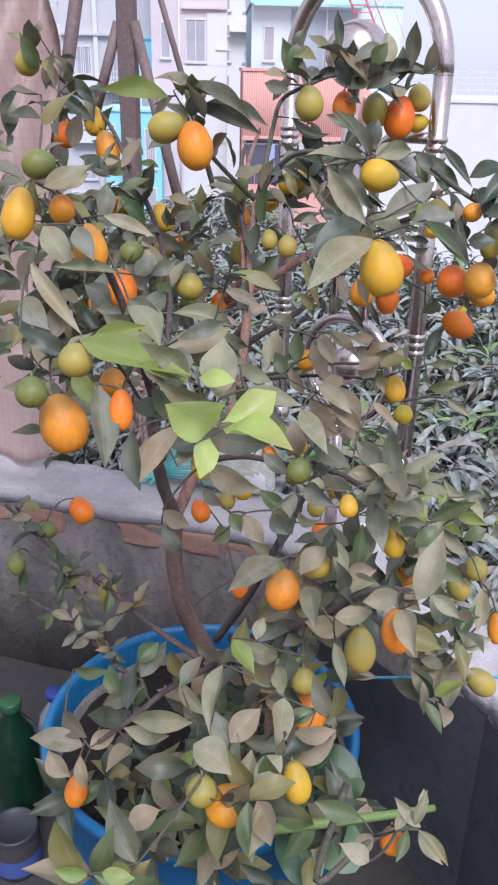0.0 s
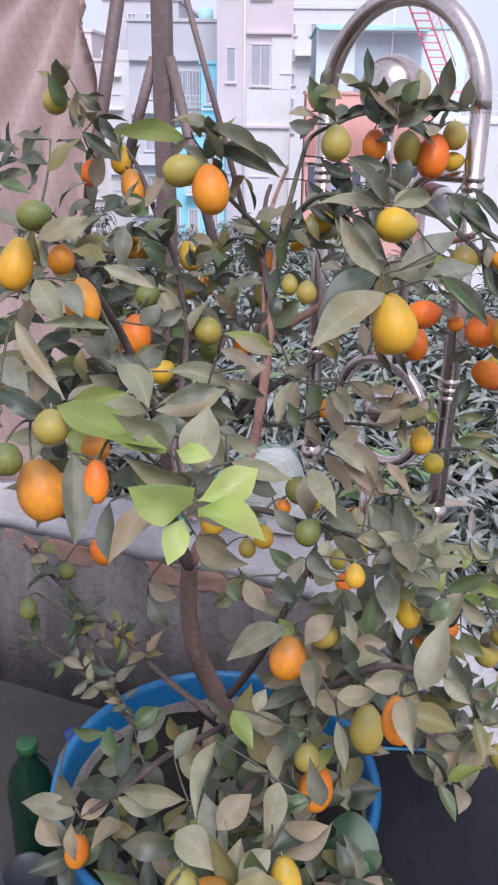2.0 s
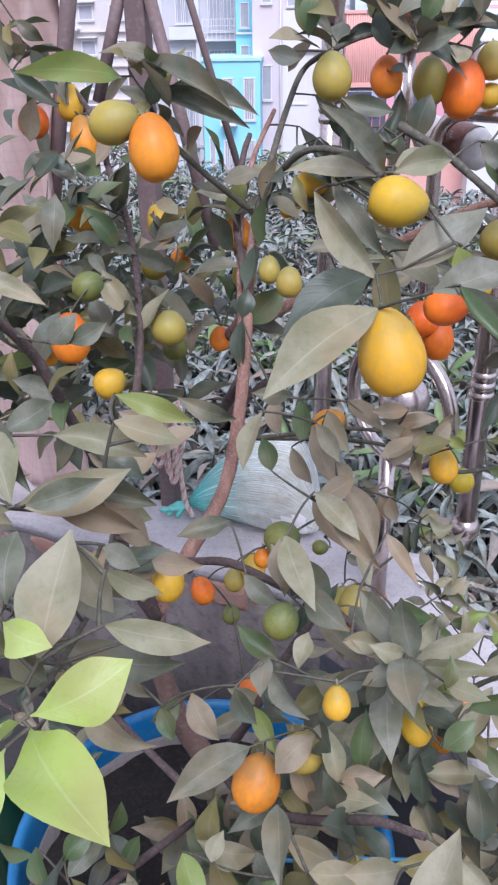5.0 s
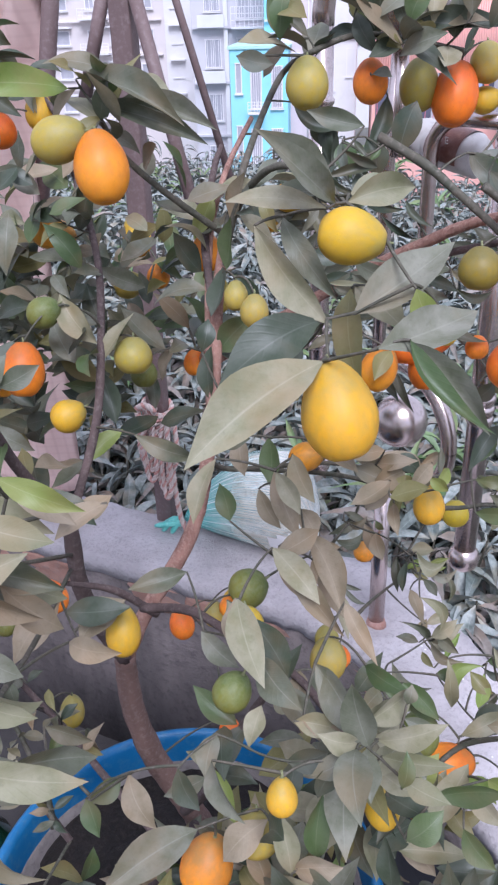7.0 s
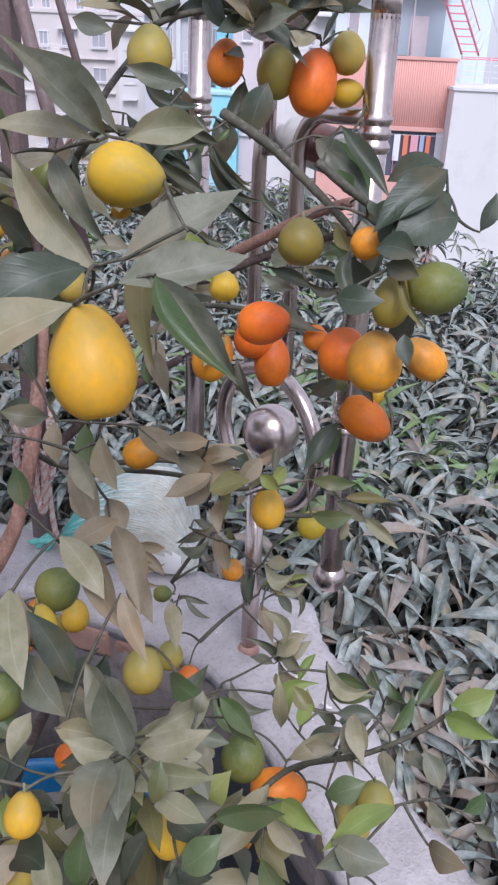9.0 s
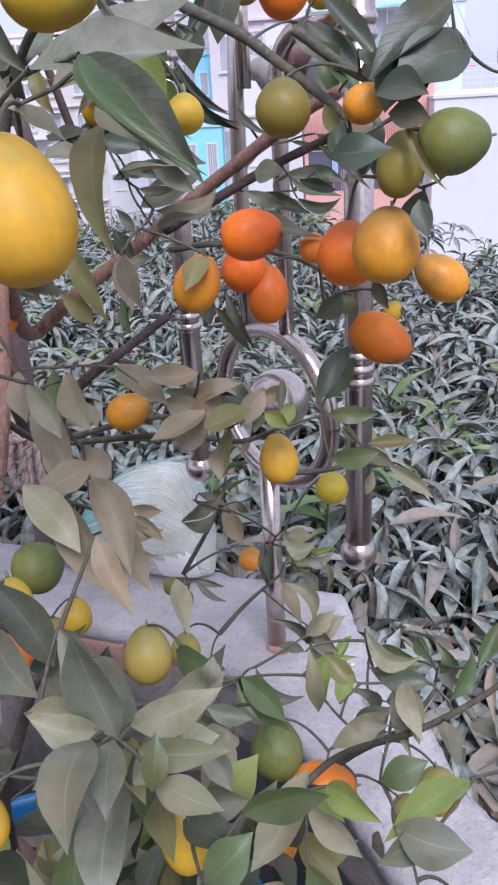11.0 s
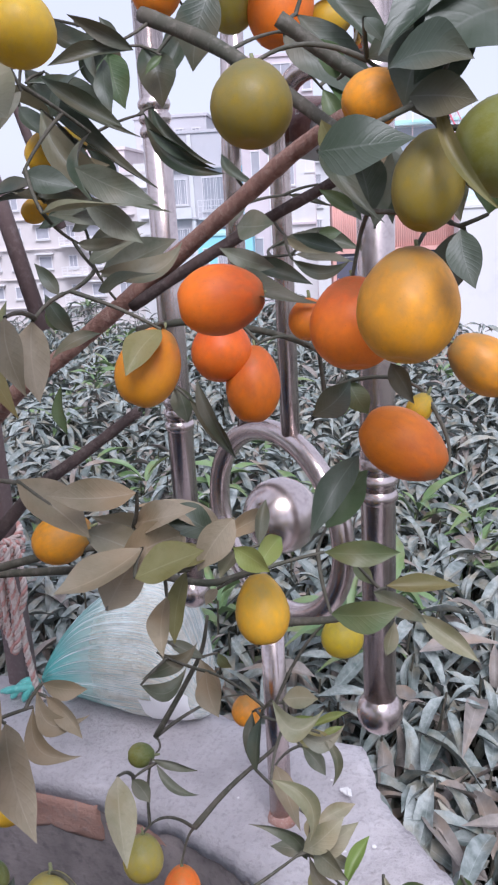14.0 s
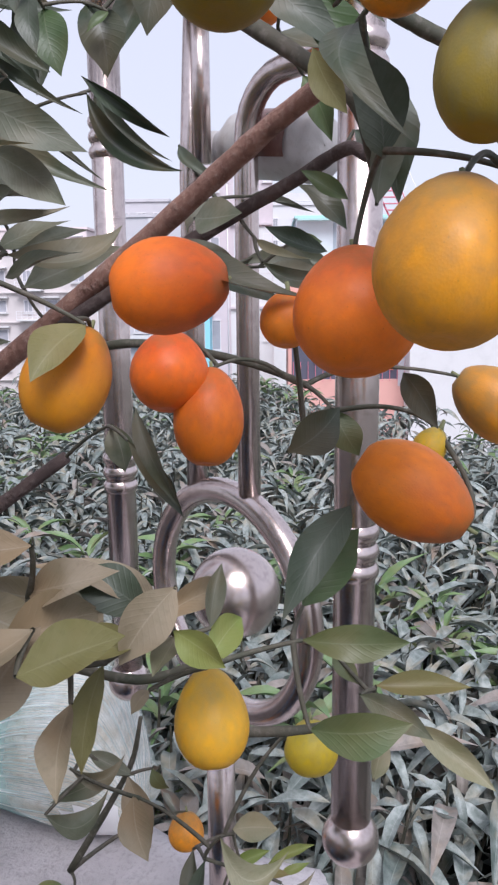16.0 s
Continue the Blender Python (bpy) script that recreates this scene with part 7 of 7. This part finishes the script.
for k in range(16):
    a = 6.283 * k / 16 + mrng.uniform(-0.2, 0.2)
    reach = mrng.uniform(1.4, 4.2)
    end = Vector((reach * math.cos(a), reach * math.sin(a) * 0.9, 8.75 + mrng.uniform(-0.1, 0.2)))
    bm = bmesh.new()
    line = smooth_line([(0, 0, 6.4 + 0.05 * k), end * 0.35 + Vector((0, 0, 4.7)), end * 0.75 + Vector((0, 0, 2.0)), end], 5)
    tube(bm, line, [0.11 - 0.0058 * j for j in range(len(line))], 8)
    part("limb", bm, MANGO_BARK, mango)


def canopy_height(x, y):
    """The crown's uneven upper surface."""
    rise = 0.0
    near = -0.50 * math.exp(-max(0.0, y - 0.9 - 0.0 * x) / 0.45)
    return 0.40 + rise + near + 0.13 * noise.noise(Vector((x * 0.9, y * 0.9, 0))) + 0.09 * noise.noise(Vector((x * 2.6, y * 2.6, 4)))


MANGO_SHAPES = len(SHAPES)
SHAPES.append(leaf_mesh("mango_blade", 0.35, 0.26, 0.08, 0.36, 7, 0.06, 0.05, 0.4))
SHAPES.append(leaf_mesh("mango_blade", 0.25, 0.45, -0.10, 0.36, 7, 0.10, -0.06, -0.6))
SHAPES.append(leaf_mesh("mango_blade", 0.45, 0.10, 0.10, 0.36, 7, 0.05, 0.08, 0.5))
M_KINDS = ["mango", "mango_dry", "mango_new"]
crown = Pile()
shoots = bmesh.new()
SINGLE = 0


def beyond_wall(x, y):
    """Outside the parapet's outer edge, with some air."""
    if x < 0.27:
        return y > 1.30
    if x < 0.9:
        return y > 1.30 - 1.15 * (x - 0.27)
    return x > 0.95


def whorl(p, lean, size, single):
    """A rosette of drooping leaves round a shoot's end."""
    global SINGLE
    fresh = mrng.random() < (0.0 if p.y < 1.75 else 0.045)
    count = mrng.randint(9, 13)
    turn = mrng.uniform(0, 6.28)
    for k in range(count):
        a = turn + 2.4 * k
        lift = mrng.uniform(-1.15, 0.30) if not fresh else mrng.uniform(0.1, 0.9)
        d = Vector((math.cos(a), math.sin(a), lift)) + lean * 0.5
        d.normalize()
        length = size * mrng.uniform(0.5, 1.3)
        base = p - Vector((0, 0, 0.010 * k)) + d * 0.01
        face = Vector((0.1 * math.cos(a), 0.1 * math.sin(a), 1)) + Vector((mrng.uniform(-0.4, 0.4), mrng.uniform(-0.4, 0.4), 0))
        m = leaf_pose(base, base + d * length, length * mrng.uniform(0.16, 0.215), face)
        slot = 2 if fresh else (1 if mrng.random() < (0.42 if p.y < 1.6 else 0.12) else 0)
        shape = MANGO_SHAPES + mrng.randrange(3)
        if single and SINGLE < 260:
            SINGLE += 1
            ob = new("leaf", blade(M_KINDS[slot], shape))
            ob.parent = mango
            ob.matrix_basis = m_origin.inverted() @ m
        else:
            crown.add(shape, m, slot)
    tube(shoots, [p - Vector((0, 0, 0.012)), p - Vector((lean.x * 0.05 + 0.02, lean.y * 0.05, 0.16))], [0.0022, 0.004], 5, False)


for k in range(9000):
    y = 0.55 + 8.6 * mrng.random() ** 1.35
    x = mrng.uniform(-0.75 - 0.62 * y, 0.75 + 0.30 * y)
    u, w = 0.9455 * (x - 0.5) + 0.3256 * (y + 0.38), -0.3256 * (x - 0.5) + 0.9455 * (y + 0.38)
    if not beyond_wall(x, y) or w > 7.9 - 1.5 * max(0.0, u) or abs(u) > 0.36 * w + 0.7:
        continue
    depth = mrng.random() ** 1.8 * 0.30
    p = Vector((x, y, canopy_height(x, y) - depth))
    if y > 5.0 and mrng.random() < 0.25 or y < 2.3 and mrng.random() < 0.42:
        continue
    whorl(p, Vector((mrng.uniform(-0.3, 0.3), mrng.uniform(-0.5, 0.1), 0)), 0.15 if y < 1.8 else 0.135, 0.2 < x < 1.0 and y < 1.9)
for k in range(1500):
    a, r = mrng.uniform(0, 6.283), math.sqrt(mrng.random())
    r *= 1.0 + 0.12 * noise.noise(Vector((2 * math.cos(a), 2 * math.sin(a), 5)))
    u, w = -0.5 + 4.0 * r * math.cos(a), 4.2 + 3.7 * r * math.sin(a)
    x, y = 0.5 + 0.9455 * u - 0.3256 * w, -0.38 + 0.3256 * u + 0.9455 * w
    if not beyond_wall(x, y) or w > 7.9 - 1.5 * max(0.0, u) or abs(u) < 0.36 * w + 0.6:
        continue
    whorl(Vector((x, y, canopy_height(x, y) - 0.5 * max(0.0, r - 0.7) - mrng.random() * 0.25)), Vector((0, 0, 0)), 0.20, False)
crown.build("crown", M_KINDS, mango, "dense whorls of long dusty leaves")
bmesh.ops.transform(shoots, matrix=m_origin.inverted(), verts=shoots.verts)
tagged(part("shoot_growth", shoots, TWIG, mango), kind="stuff")
# near-black sheet under the whorls; shade between leaves put into its colour
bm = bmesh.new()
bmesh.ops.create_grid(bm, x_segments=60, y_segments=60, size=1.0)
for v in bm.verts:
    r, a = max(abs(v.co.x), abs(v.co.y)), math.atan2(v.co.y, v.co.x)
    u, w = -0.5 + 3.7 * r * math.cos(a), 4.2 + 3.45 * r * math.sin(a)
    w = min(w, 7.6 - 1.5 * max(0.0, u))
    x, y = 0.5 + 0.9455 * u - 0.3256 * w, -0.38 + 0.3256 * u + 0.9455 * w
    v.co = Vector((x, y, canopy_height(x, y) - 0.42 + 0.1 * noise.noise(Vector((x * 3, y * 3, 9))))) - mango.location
tagged(part("crown_shade_sheet", bm, two_scale("crown_shade", (0.012, 0.018, 0.015), (0.03, 0.04, 0.034), (0.05, 0.06, 0.05), 8, 40, 0.9, 0, 1.0, 0.03), mango, "dark sheet standing for the shade between the leaves"), kind="stuff")

# ---- houses across the gap ----
def paint(name, c, dirt=0.82):
    d = tuple(dirt * v for v in c)
    return two_scale(name, c, tuple(0.94 * v for v in c), d, 0.35, 2.2, 0.9, 0, 0.15, 0.01, (1, 1, 0.35))


# pale walls: the haze of distance is put into their paint
LILAC, WHITE, CYAN, PALE_BLUE = paint("lilac_wall", (0.66, 0.585, 0.62)), paint("white_wall", (0.72, 0.71, 0.72)), paint("cyan_wall", (0.31, 0.68, 0.82)), paint("pale_blue_wall", (0.62, 0.75, 0.80))
GREY, CREAM, TEAL, CORAL, SHADE_BLUE = paint("grey_wall", (0.58, 0.565, 0.60)), paint("cream_wall", (0.66, 0.61, 0.605)), paint("teal_edge", (0.44, 0.70, 0.70)), paint("coral_sheet", (0.74, 0.41, 0.36)), paint("blue_grey_shade", (0.36, 0.46, 0.53))
# glass greyed up, with the haze before far panes in its colour
HAZED_GLASS = two_scale("hazed_window_glass", (0.34, 0.345, 0.39), (0.44, 0.44, 0.49), (0.52, 0.50, 0.54), 1.3, 9, 0.15)
RED_PAINT = Mat("red_painted_steel", 0.5).color((0.66, 0.20, 0.26)).m
WHITE_PAINT = Mat("white_painted_steel", 0.5).color((0.74, 0.72, 0.74)).m
NEAR = 14.4
EYE_Z = 1.45
AWAY = 3.0


def house_place(u, far, z):
    """Where a front's point stands: u and z as they would be on a front NEAR metres off, the house itself far off."""
    k = AWAY * far / NEAR
    return Matrix.Translation((0.505, -0.382, EYE_Z)) @ Matrix.Rotation(radians(19), 4, "Z") @ Matrix.Diagonal((k, k, k, 1)) @ Matrix.Translation((u, NEAR, z - EYE_Z))


def house(name, label, u0, u1, z1, far, wall, deep=3.0, roof=None):
    """A house with its front far off; u runs along its front, its foot stands on the ground."""
    foot = (-9.0 - EYE_Z) * NEAR / (AWAY * far) + EYE_Z
    ob = thing(name, label, "building", "houses across the gap")
    ob.matrix_world = house_place((u0 + u1) / 2, far, 0.0)
    bm = bmesh.new()
    box(bm, (u1 - u0, deep, z1 - foot), Matrix.Translation((0, deep / 2, (z1 + foot) / 2)), 0.01)
    part("wall", bm, wall, ob, smooth=False)
    bm = bmesh.new()
    box(bm, (u1 - u0 + 0.05, deep + 0.05, 0.05), Matrix.Translation((0, deep / 2, z1 + 0.025)), 0.006)
    part("roof_edge", bm, roof or wall, ob, smooth=False)
    ob["middle"] = (u0 + u1) / 2
    return ob


def window(ob, u, z, w, h, bars=0, hood=False, leaves=2):
    """A window set in a house's front, with its frame, pane and sill."""
    fr = part("window", window_frame(w, h, leaves), WHITE_PAINT, ob, smooth=False)
    fr.location = (u - ob["middle"], 0, z)
    bm = bmesh.new()
    box(bm, (w, 0.008, h), Matrix.Translation((0, -0.004, 0)))
    part("pane", bm, HAZED_GLASS, fr, smooth=False)
    bm = bmesh.new()
    box(bm, (w + 0.05, 0.035, 0.018), Matrix.Translation((0, -0.018, -h / 2 - 0.02)))
    part("sill", bm, WHITE, fr, smooth=False)
    if hood:
        bm = bmesh.new()
        box(bm, (w + 0.10, 0.10, 0.022), Matrix.Translation((0, -0.05, h / 2 + 0.05)))
        part("hood", bm, WHITE, fr, smooth=False)
    for k in range(bars):
        bm = bmesh.new()
        box(bm, (0.008, 0.008, h), Matrix.Translation((-w / 2 + w * (k + 0.5) / bars, -0.028, 0)))
        part("bar", bm, WHITE_PAINT, fr, smooth=False)


def window_frame(w, h, leaves):
    bm = bmesh.new()
    t = 0.014
    for x, y, sx, sz in ((0, h / 2, w + 2 * t, t), (0, -h / 2, w + 2 * t, t), (-w / 2, 0, t, h), (w / 2, 0, t, h), *((-w / 2 + w * q / leaves, 0, t * 0.7, h) for q in range(1, leaves))):
        box(bm, (sx, 0.02, sz), Matrix.Translation((x, -0.008, y)))
    return bm


def slab(ob, name, u0, u1, z0, z1, out, material, label="", thick=0.03):
    """A panel, ledge or beam on a house's front, standing out from it."""
    bm = bmesh.new()
    box(bm, (u1 - u0, thick, z1 - z0), Matrix.Translation(((u0 + u1) / 2 - ob["middle"], -out + thick / 2, (z0 + z1) / 2)), 0.003)
    return part(name, bm, material, ob, label, False)


def balcony(ob, u0, u1, z, rail_mat, high=0.28, count=9):
    floor_slab = slab(ob, "balcony", u0, u1, z - 0.03, z, 0.20, WHITE, thick=0.20)
    for k in range(3):
        bm = bmesh.new()
        box(bm, (u1 - u0, 0.010, 0.010), Matrix.Translation(((u0 + u1) / 2 - ob["middle"], -0.19, z + high * (k + 1) / 3)))
        part("rail", bm, rail_mat, floor_slab, smooth=False)
    for k in range(count):
        bm = bmesh.new()
        box(bm, (0.010, 0.010, high), Matrix.Translation((u0 + (u1 - u0) * k / (count - 1) - ob["middle"], -0.19, z + high / 2)))
        part("baluster", bm, rail_mat, floor_slab, smooth=False)


lilac = house("apartment_house", "lilac and white apartment house with dark windows", -1.10, 0.10, 3.5, 14.4, LILAC, 3.0)
slab(lilac, "white_panel", -0.62, 0.09, -1.6, 1.50, 0.016, WHITE, "white painted panel")
slab(lilac, "white_panel", -0.22, 0.09, 1.504, 2.26, 0.016, WHITE, "white painted panel")
for z in (1.86, 0.48, -0.9, 3.1):
    window(lilac, -0.875, z, 0.14, 0.50, 0, False, 1)
    window(lilac, -0.40, z, 0.30, 0.60, 0, False)
    window(lilac, 0.005, z + 0.10, 0.13, 0.40, 0, False, 1)
for z in (2.30, 0.92):
    slab(lilac, "ledge", -0.62, 0.09, z, z + 0.04, 0.06, LILAC, thick=0.06)
bm = bmesh.new()
tube(bm, [(-0.16, -0.03, -1.5), (-0.16, -0.03, 3.4)], 0.012, 8)
part("drain_pipe", bm, WHITE_PAINT, lilac)

strip_house = house("cyan_house", "narrow bright cyan house wall", -1.36, -1.06, 1.86, 15.0, CYAN)
for z in (1.45, 0.85):
    window(strip_house, -1.22, z, 0.13, 0.34, 0, False, 1)
    slab(strip_house, "ledge", -1.35, -1.07, z - 0.27, z - 0.24, 0.05, WHITE)
low_house = house("low_cyan_house", "low bright cyan house with narrow windows", -1.92, -0.98, 0.80, 13.9, CYAN, 1.6, TEAL)
for z in (0.24, -0.7):
    window(low_house, -1.78, z + 0.14, 0.09, 0.44, 0, False, 1)
    window(low_house, -1.50, z, 0.17, 0.62, 5)
    window(low_house, -1.16, z, 0.17, 0.62, 5)
    balcony(low_house, -1.62, -1.36, z - 0.36, WHITE_PAINT, 0.16, 6)

grey = house("grey_apartment", "grey plastered apartment house with barred windows and balconies", -2.52, -1.02, 2.46, 16.4, GREY, 3.0)
for z in (1.50, 0.70, -0.10, -0.9):
    window(grey, -1.57, z, 0.44, 0.52, 8)
    window(grey, -2.18, z + 0.05, 0.24, 0.40, 4)
    window(grey, -1.18, z + 0.05, 0.14, 0.36, 0, True, 1)
    slab(grey, "ledge", -2.50, -1.04, z + 0.40, z + 0.44, 0.07, GREY, thick=0.07)
for z in (1.12, 0.32):
    balcony(grey, -1.86, -1.30, z, WHITE_PAINT)
    slab(grey, "balcony_wall", -2.40, -1.98, z, z + 0.18, 0.14, WHITE)
slab(grey, "corner_pier", -2.00, -1.93, -1.5, 2.44, 0.05, WHITE)
tank = thing("roof_tank", "cyan plastic water tank on a flat roof", "water tank")
tank.matrix_world = house_place(-1.30, 16.4, 2.51)
bm = bmesh.new()
lathe(bm, [(0.11, 0.0), (0.12, 0.02), (0.12, 0.05), (0.124, 0.06), (0.12, 0.07), (0.12, 0.13), (0.08, 0.17), (0.04, 0.185), (0.001, 0.19)], 24, True)
bmesh.ops.transform(bm, matrix=Matrix.Translation((0, 0.3, 0)), verts=bm.verts)
part("tank_body", bm, TEAL, tank)

cream = house("cream_house", "pale cream apartment block with rows of small windows", -6.4, -2.46, 1.88, 19.5, CREAM, 4.0)
slab(cream, "stair_tower", -2.95, -2.48, -1.0, 2.05, 0.02, WHITE, "white stair tower", 0.6)
for i in range(8):
    for j in range(4):
        window(cream, -2.76 - 0.46 * i - 0.03 * (i % 3), 1.52 - 0.50 * j, 0.22 if i % 3 else 0.14, 0.20, 0, i % 2 == 0, 1 + i % 2)
for j in range(4):
    slab(cream, "ledge", -6.3, -3.0, 1.24 - 0.50 * j, 1.26 - 0.50 * j, 0.05, CREAM, thick=0.05)
    balcony(cream, -4.30, -3.85, 1.30 - 0.50 * j, WHITE_PAINT, 0.14, 6)
pink = house("pinkish_house", "hazy pinkish apartment block", -4.6, -3.1, 2.30, 26.0, paint("pinkish_wall", (0.72, 0.63, 0.64)), 4.0)
for i in range(5):
    for j in range(4):
        window(pink, -3.28 - 0.27 * i, 2.05 - 0.40 * j, 0.13, 0.20, 0, True)
far_block = house("far_house", "hazy far apartment block", -2.9, -1.7, 2.75, 29.0, GREY, 4.0)
for i in range(4):
    for j in range(5):
        window(far_block, -2.72 + 0.28 * i, 2.48 - 0.34 * j, 0.13, 0.18, 0, False)
white_block = house("tall_house", "tall white far apartment block with lattice windows", -0.10, 1.55, 2.66, 27.0, WHITE, 4.0)
for i in range(5):
    for j in range(5):
        window(white_block, 0.10 + 0.32 * i, 2.38 - 0.36 * j, 0.10, 0.15, 3, False, 2)
slab(white_block, "roof_parapet", -0.08, 1.53, 2.72, 2.86, 0.0, WHITE)
balcony(white_block, 0.15, 0.9, 2.02, WHITE_PAINT, 0.12, 14)

blue = house("blue_house", "pale blue house with a teal roof edge and a recess shown by a darker panel", 0.48, 2.85, 2.40, 15.6, PALE_BLUE, 3.0, TEAL)
window(blue, 0.76, 1.84, 0.16, 0.48, 0, False, 1)
# flat panel; the recess's shade is only its darker blue
slab(blue, "recess_shade", 1.10, 2.14, 1.50, 2.33, 0.012, SHADE_BLUE, "flat blue-grey panel for the recess's shade")
slab(blue, "canopy", 0.50, 2.20, 2.36, 2.40, 0.22, TEAL, thick=0.22)
slab(blue, "door_panel", 1.62, 1.90, 1.40, 2.05, 0.022, GREY)
bm = bmesh.new()
tube(bm, [(1.66 - 1.665, -0.05, 1.40), (1.66 - 1.665, -0.05, 2.95)], 0.012, 8)
part("mast", bm, WHITE_PAINT, blue)

white_house = house("white_house", "white house wall with a railed roof terrace", 2.44, 7.2, 1.03, 13.0, WHITE, 3.4)
for k in range(5):
    bm = bmesh.new()
    box(bm, (2.6, 0.012, 0.012), Matrix.Translation((-1.05, 0.08, 1.14 + 0.09 * k)))
    part("rail", bm, WHITE_PAINT, white_house, smooth=False)
for k in range(12):
    bm = bmesh.new()
    box(bm, (0.012, 0.012, 0.46), Matrix.Translation((-2.3 + 0.22 * k, 0.08, 1.30)))
    part("baluster", bm, WHITE_PAINT, white_house, smooth=False)

annex = house("tin_annex", "coral corrugated sheet annex over an open balcony with washing", 0.36, 2.43, 1.44, 13.5, CORAL, 2.0)
rib = bmesh.new()
tube(rib, [(0, -0.002, -0.52), (0, -0.002, 0.50)], 0.011, 6)
rib_mesh = mesh_of(rib, "sheet_rib", CORAL)
for k in range(58):
    ob = new("sheet_rib", rib_mesh)
    ob.parent = annex
    ob.location = (-1.02 + 0.0358 * k, 0, 0.94)
# no opening is cut: its shade is a dark panel on the front
slab(annex, "balcony_shade", 0.42, 2.37, -0.42, 0.40, 0.006, Mat("opening_shade", 0.8).color((0.10, 0.10, 0.14)).m, "dark panel standing for the balcony's unlit opening")
slab(annex, "beam", 0.36, 2.43, 0.40, 0.47, 0.05, CORAL)
slab(annex, "lower_sheet", 0.36, 2.43, -1.3, -0.30, 0.03, CORAL)
slab(annex, "pillar", 2.24, 2.42, -0.42, 0.40, 0.04, GREY)
slab(annex, "pillar", 1.30, 1.38, -0.42, 0.40, 0.04, GREY)
CLOTHES = [Mat("washing_orange", 0.9).color((0.75, 0.22, 0.12)).m, Mat("washing_pink", 0.9).color((0.7, 0.35, 0.42)).m, Mat("washing_blue", 0.9).color((0.35, 0.42, 0.62)).m, Mat("washing_white", 0.9).color((0.75, 0.75, 0.78)).m]
for k, (u, w, h) in enumerate(((2.12, 0.07, 0.48), (1.90, 0.12, 0.44), (2.02, 0.07, 0.30), (1.62, 0.10, 0.40), (1.76, 0.08, 0.32), (1.10, 0.12, 0.46), (0.85, 0.10, 0.36))):
    slab(annex, "washing", u - w / 2, u + w / 2, 0.34 - h, 0.34, 0.05, CLOTHES[k % 4], thick=0.012)
bm = bmesh.new()
box(bm, (1.95, 0.006, 0.006), Matrix.Translation((0, -0.045, 0.345)))
part("washing_line", bm, WHITE_PAINT, annex, smooth=False)
for k in range(16):
    bm = bmesh.new()
    box(bm, (0.010, 0.010, 0.34), Matrix.Translation((-0.95 + 0.127 * k, -0.05, -0.16)))
    part("grille_bar", bm, RED_PAINT, annex, smooth=False)

# the red outside stair
stair = thing("fire_stair", "red painted steel outside stair on the pale house", "stairs")
stair.matrix_world = house_place(2.2, 14.9, 1.50)
foot, head = Vector((0.40, 0, 0.04)), Vector((-0.32, 0, 1.48))
for dx in (-0.13, 0.13):
    bm = bmesh.new()
    tube(bm, [foot + Vector((dx, 0, 0)), head + Vector((dx, 0, 0))], 0.016, 6)
    part("stringer", bm, RED_PAINT, stair)
    bm = bmesh.new()
    tube(bm, [foot + Vector((dx + 0.20, -0.12, 0.34)), head + Vector((dx + 0.20, -0.12, 0.34))], 0.008, 6)
    part("handrail", bm, RED_PAINT if dx < 0 else WHITE_PAINT, stair)
for k in range(14):
    p = foot.lerp(head, (k + 0.5) / 14)
    bm = bmesh.new()
    box(bm, (0.26, 0.12, 0.014), Matrix.Translation(p))
    part("tread", bm, RED_PAINT, stair, smooth=False)
    bm = bmesh.new()
    tube(bm, [p + Vector((0.14, -0.06, 0)), p + Vector((0.24, -0.10, 0.30))], 0.005, 5)
    part("baluster", bm, WHITE_PAINT, stair)
bm = bmesh.new()
box(bm, (0.55, 0.24, 0.04), Matrix.Translation((0.56, 0, 0.0)))
part("landing", bm, RED_PAINT, stair, smooth=False)
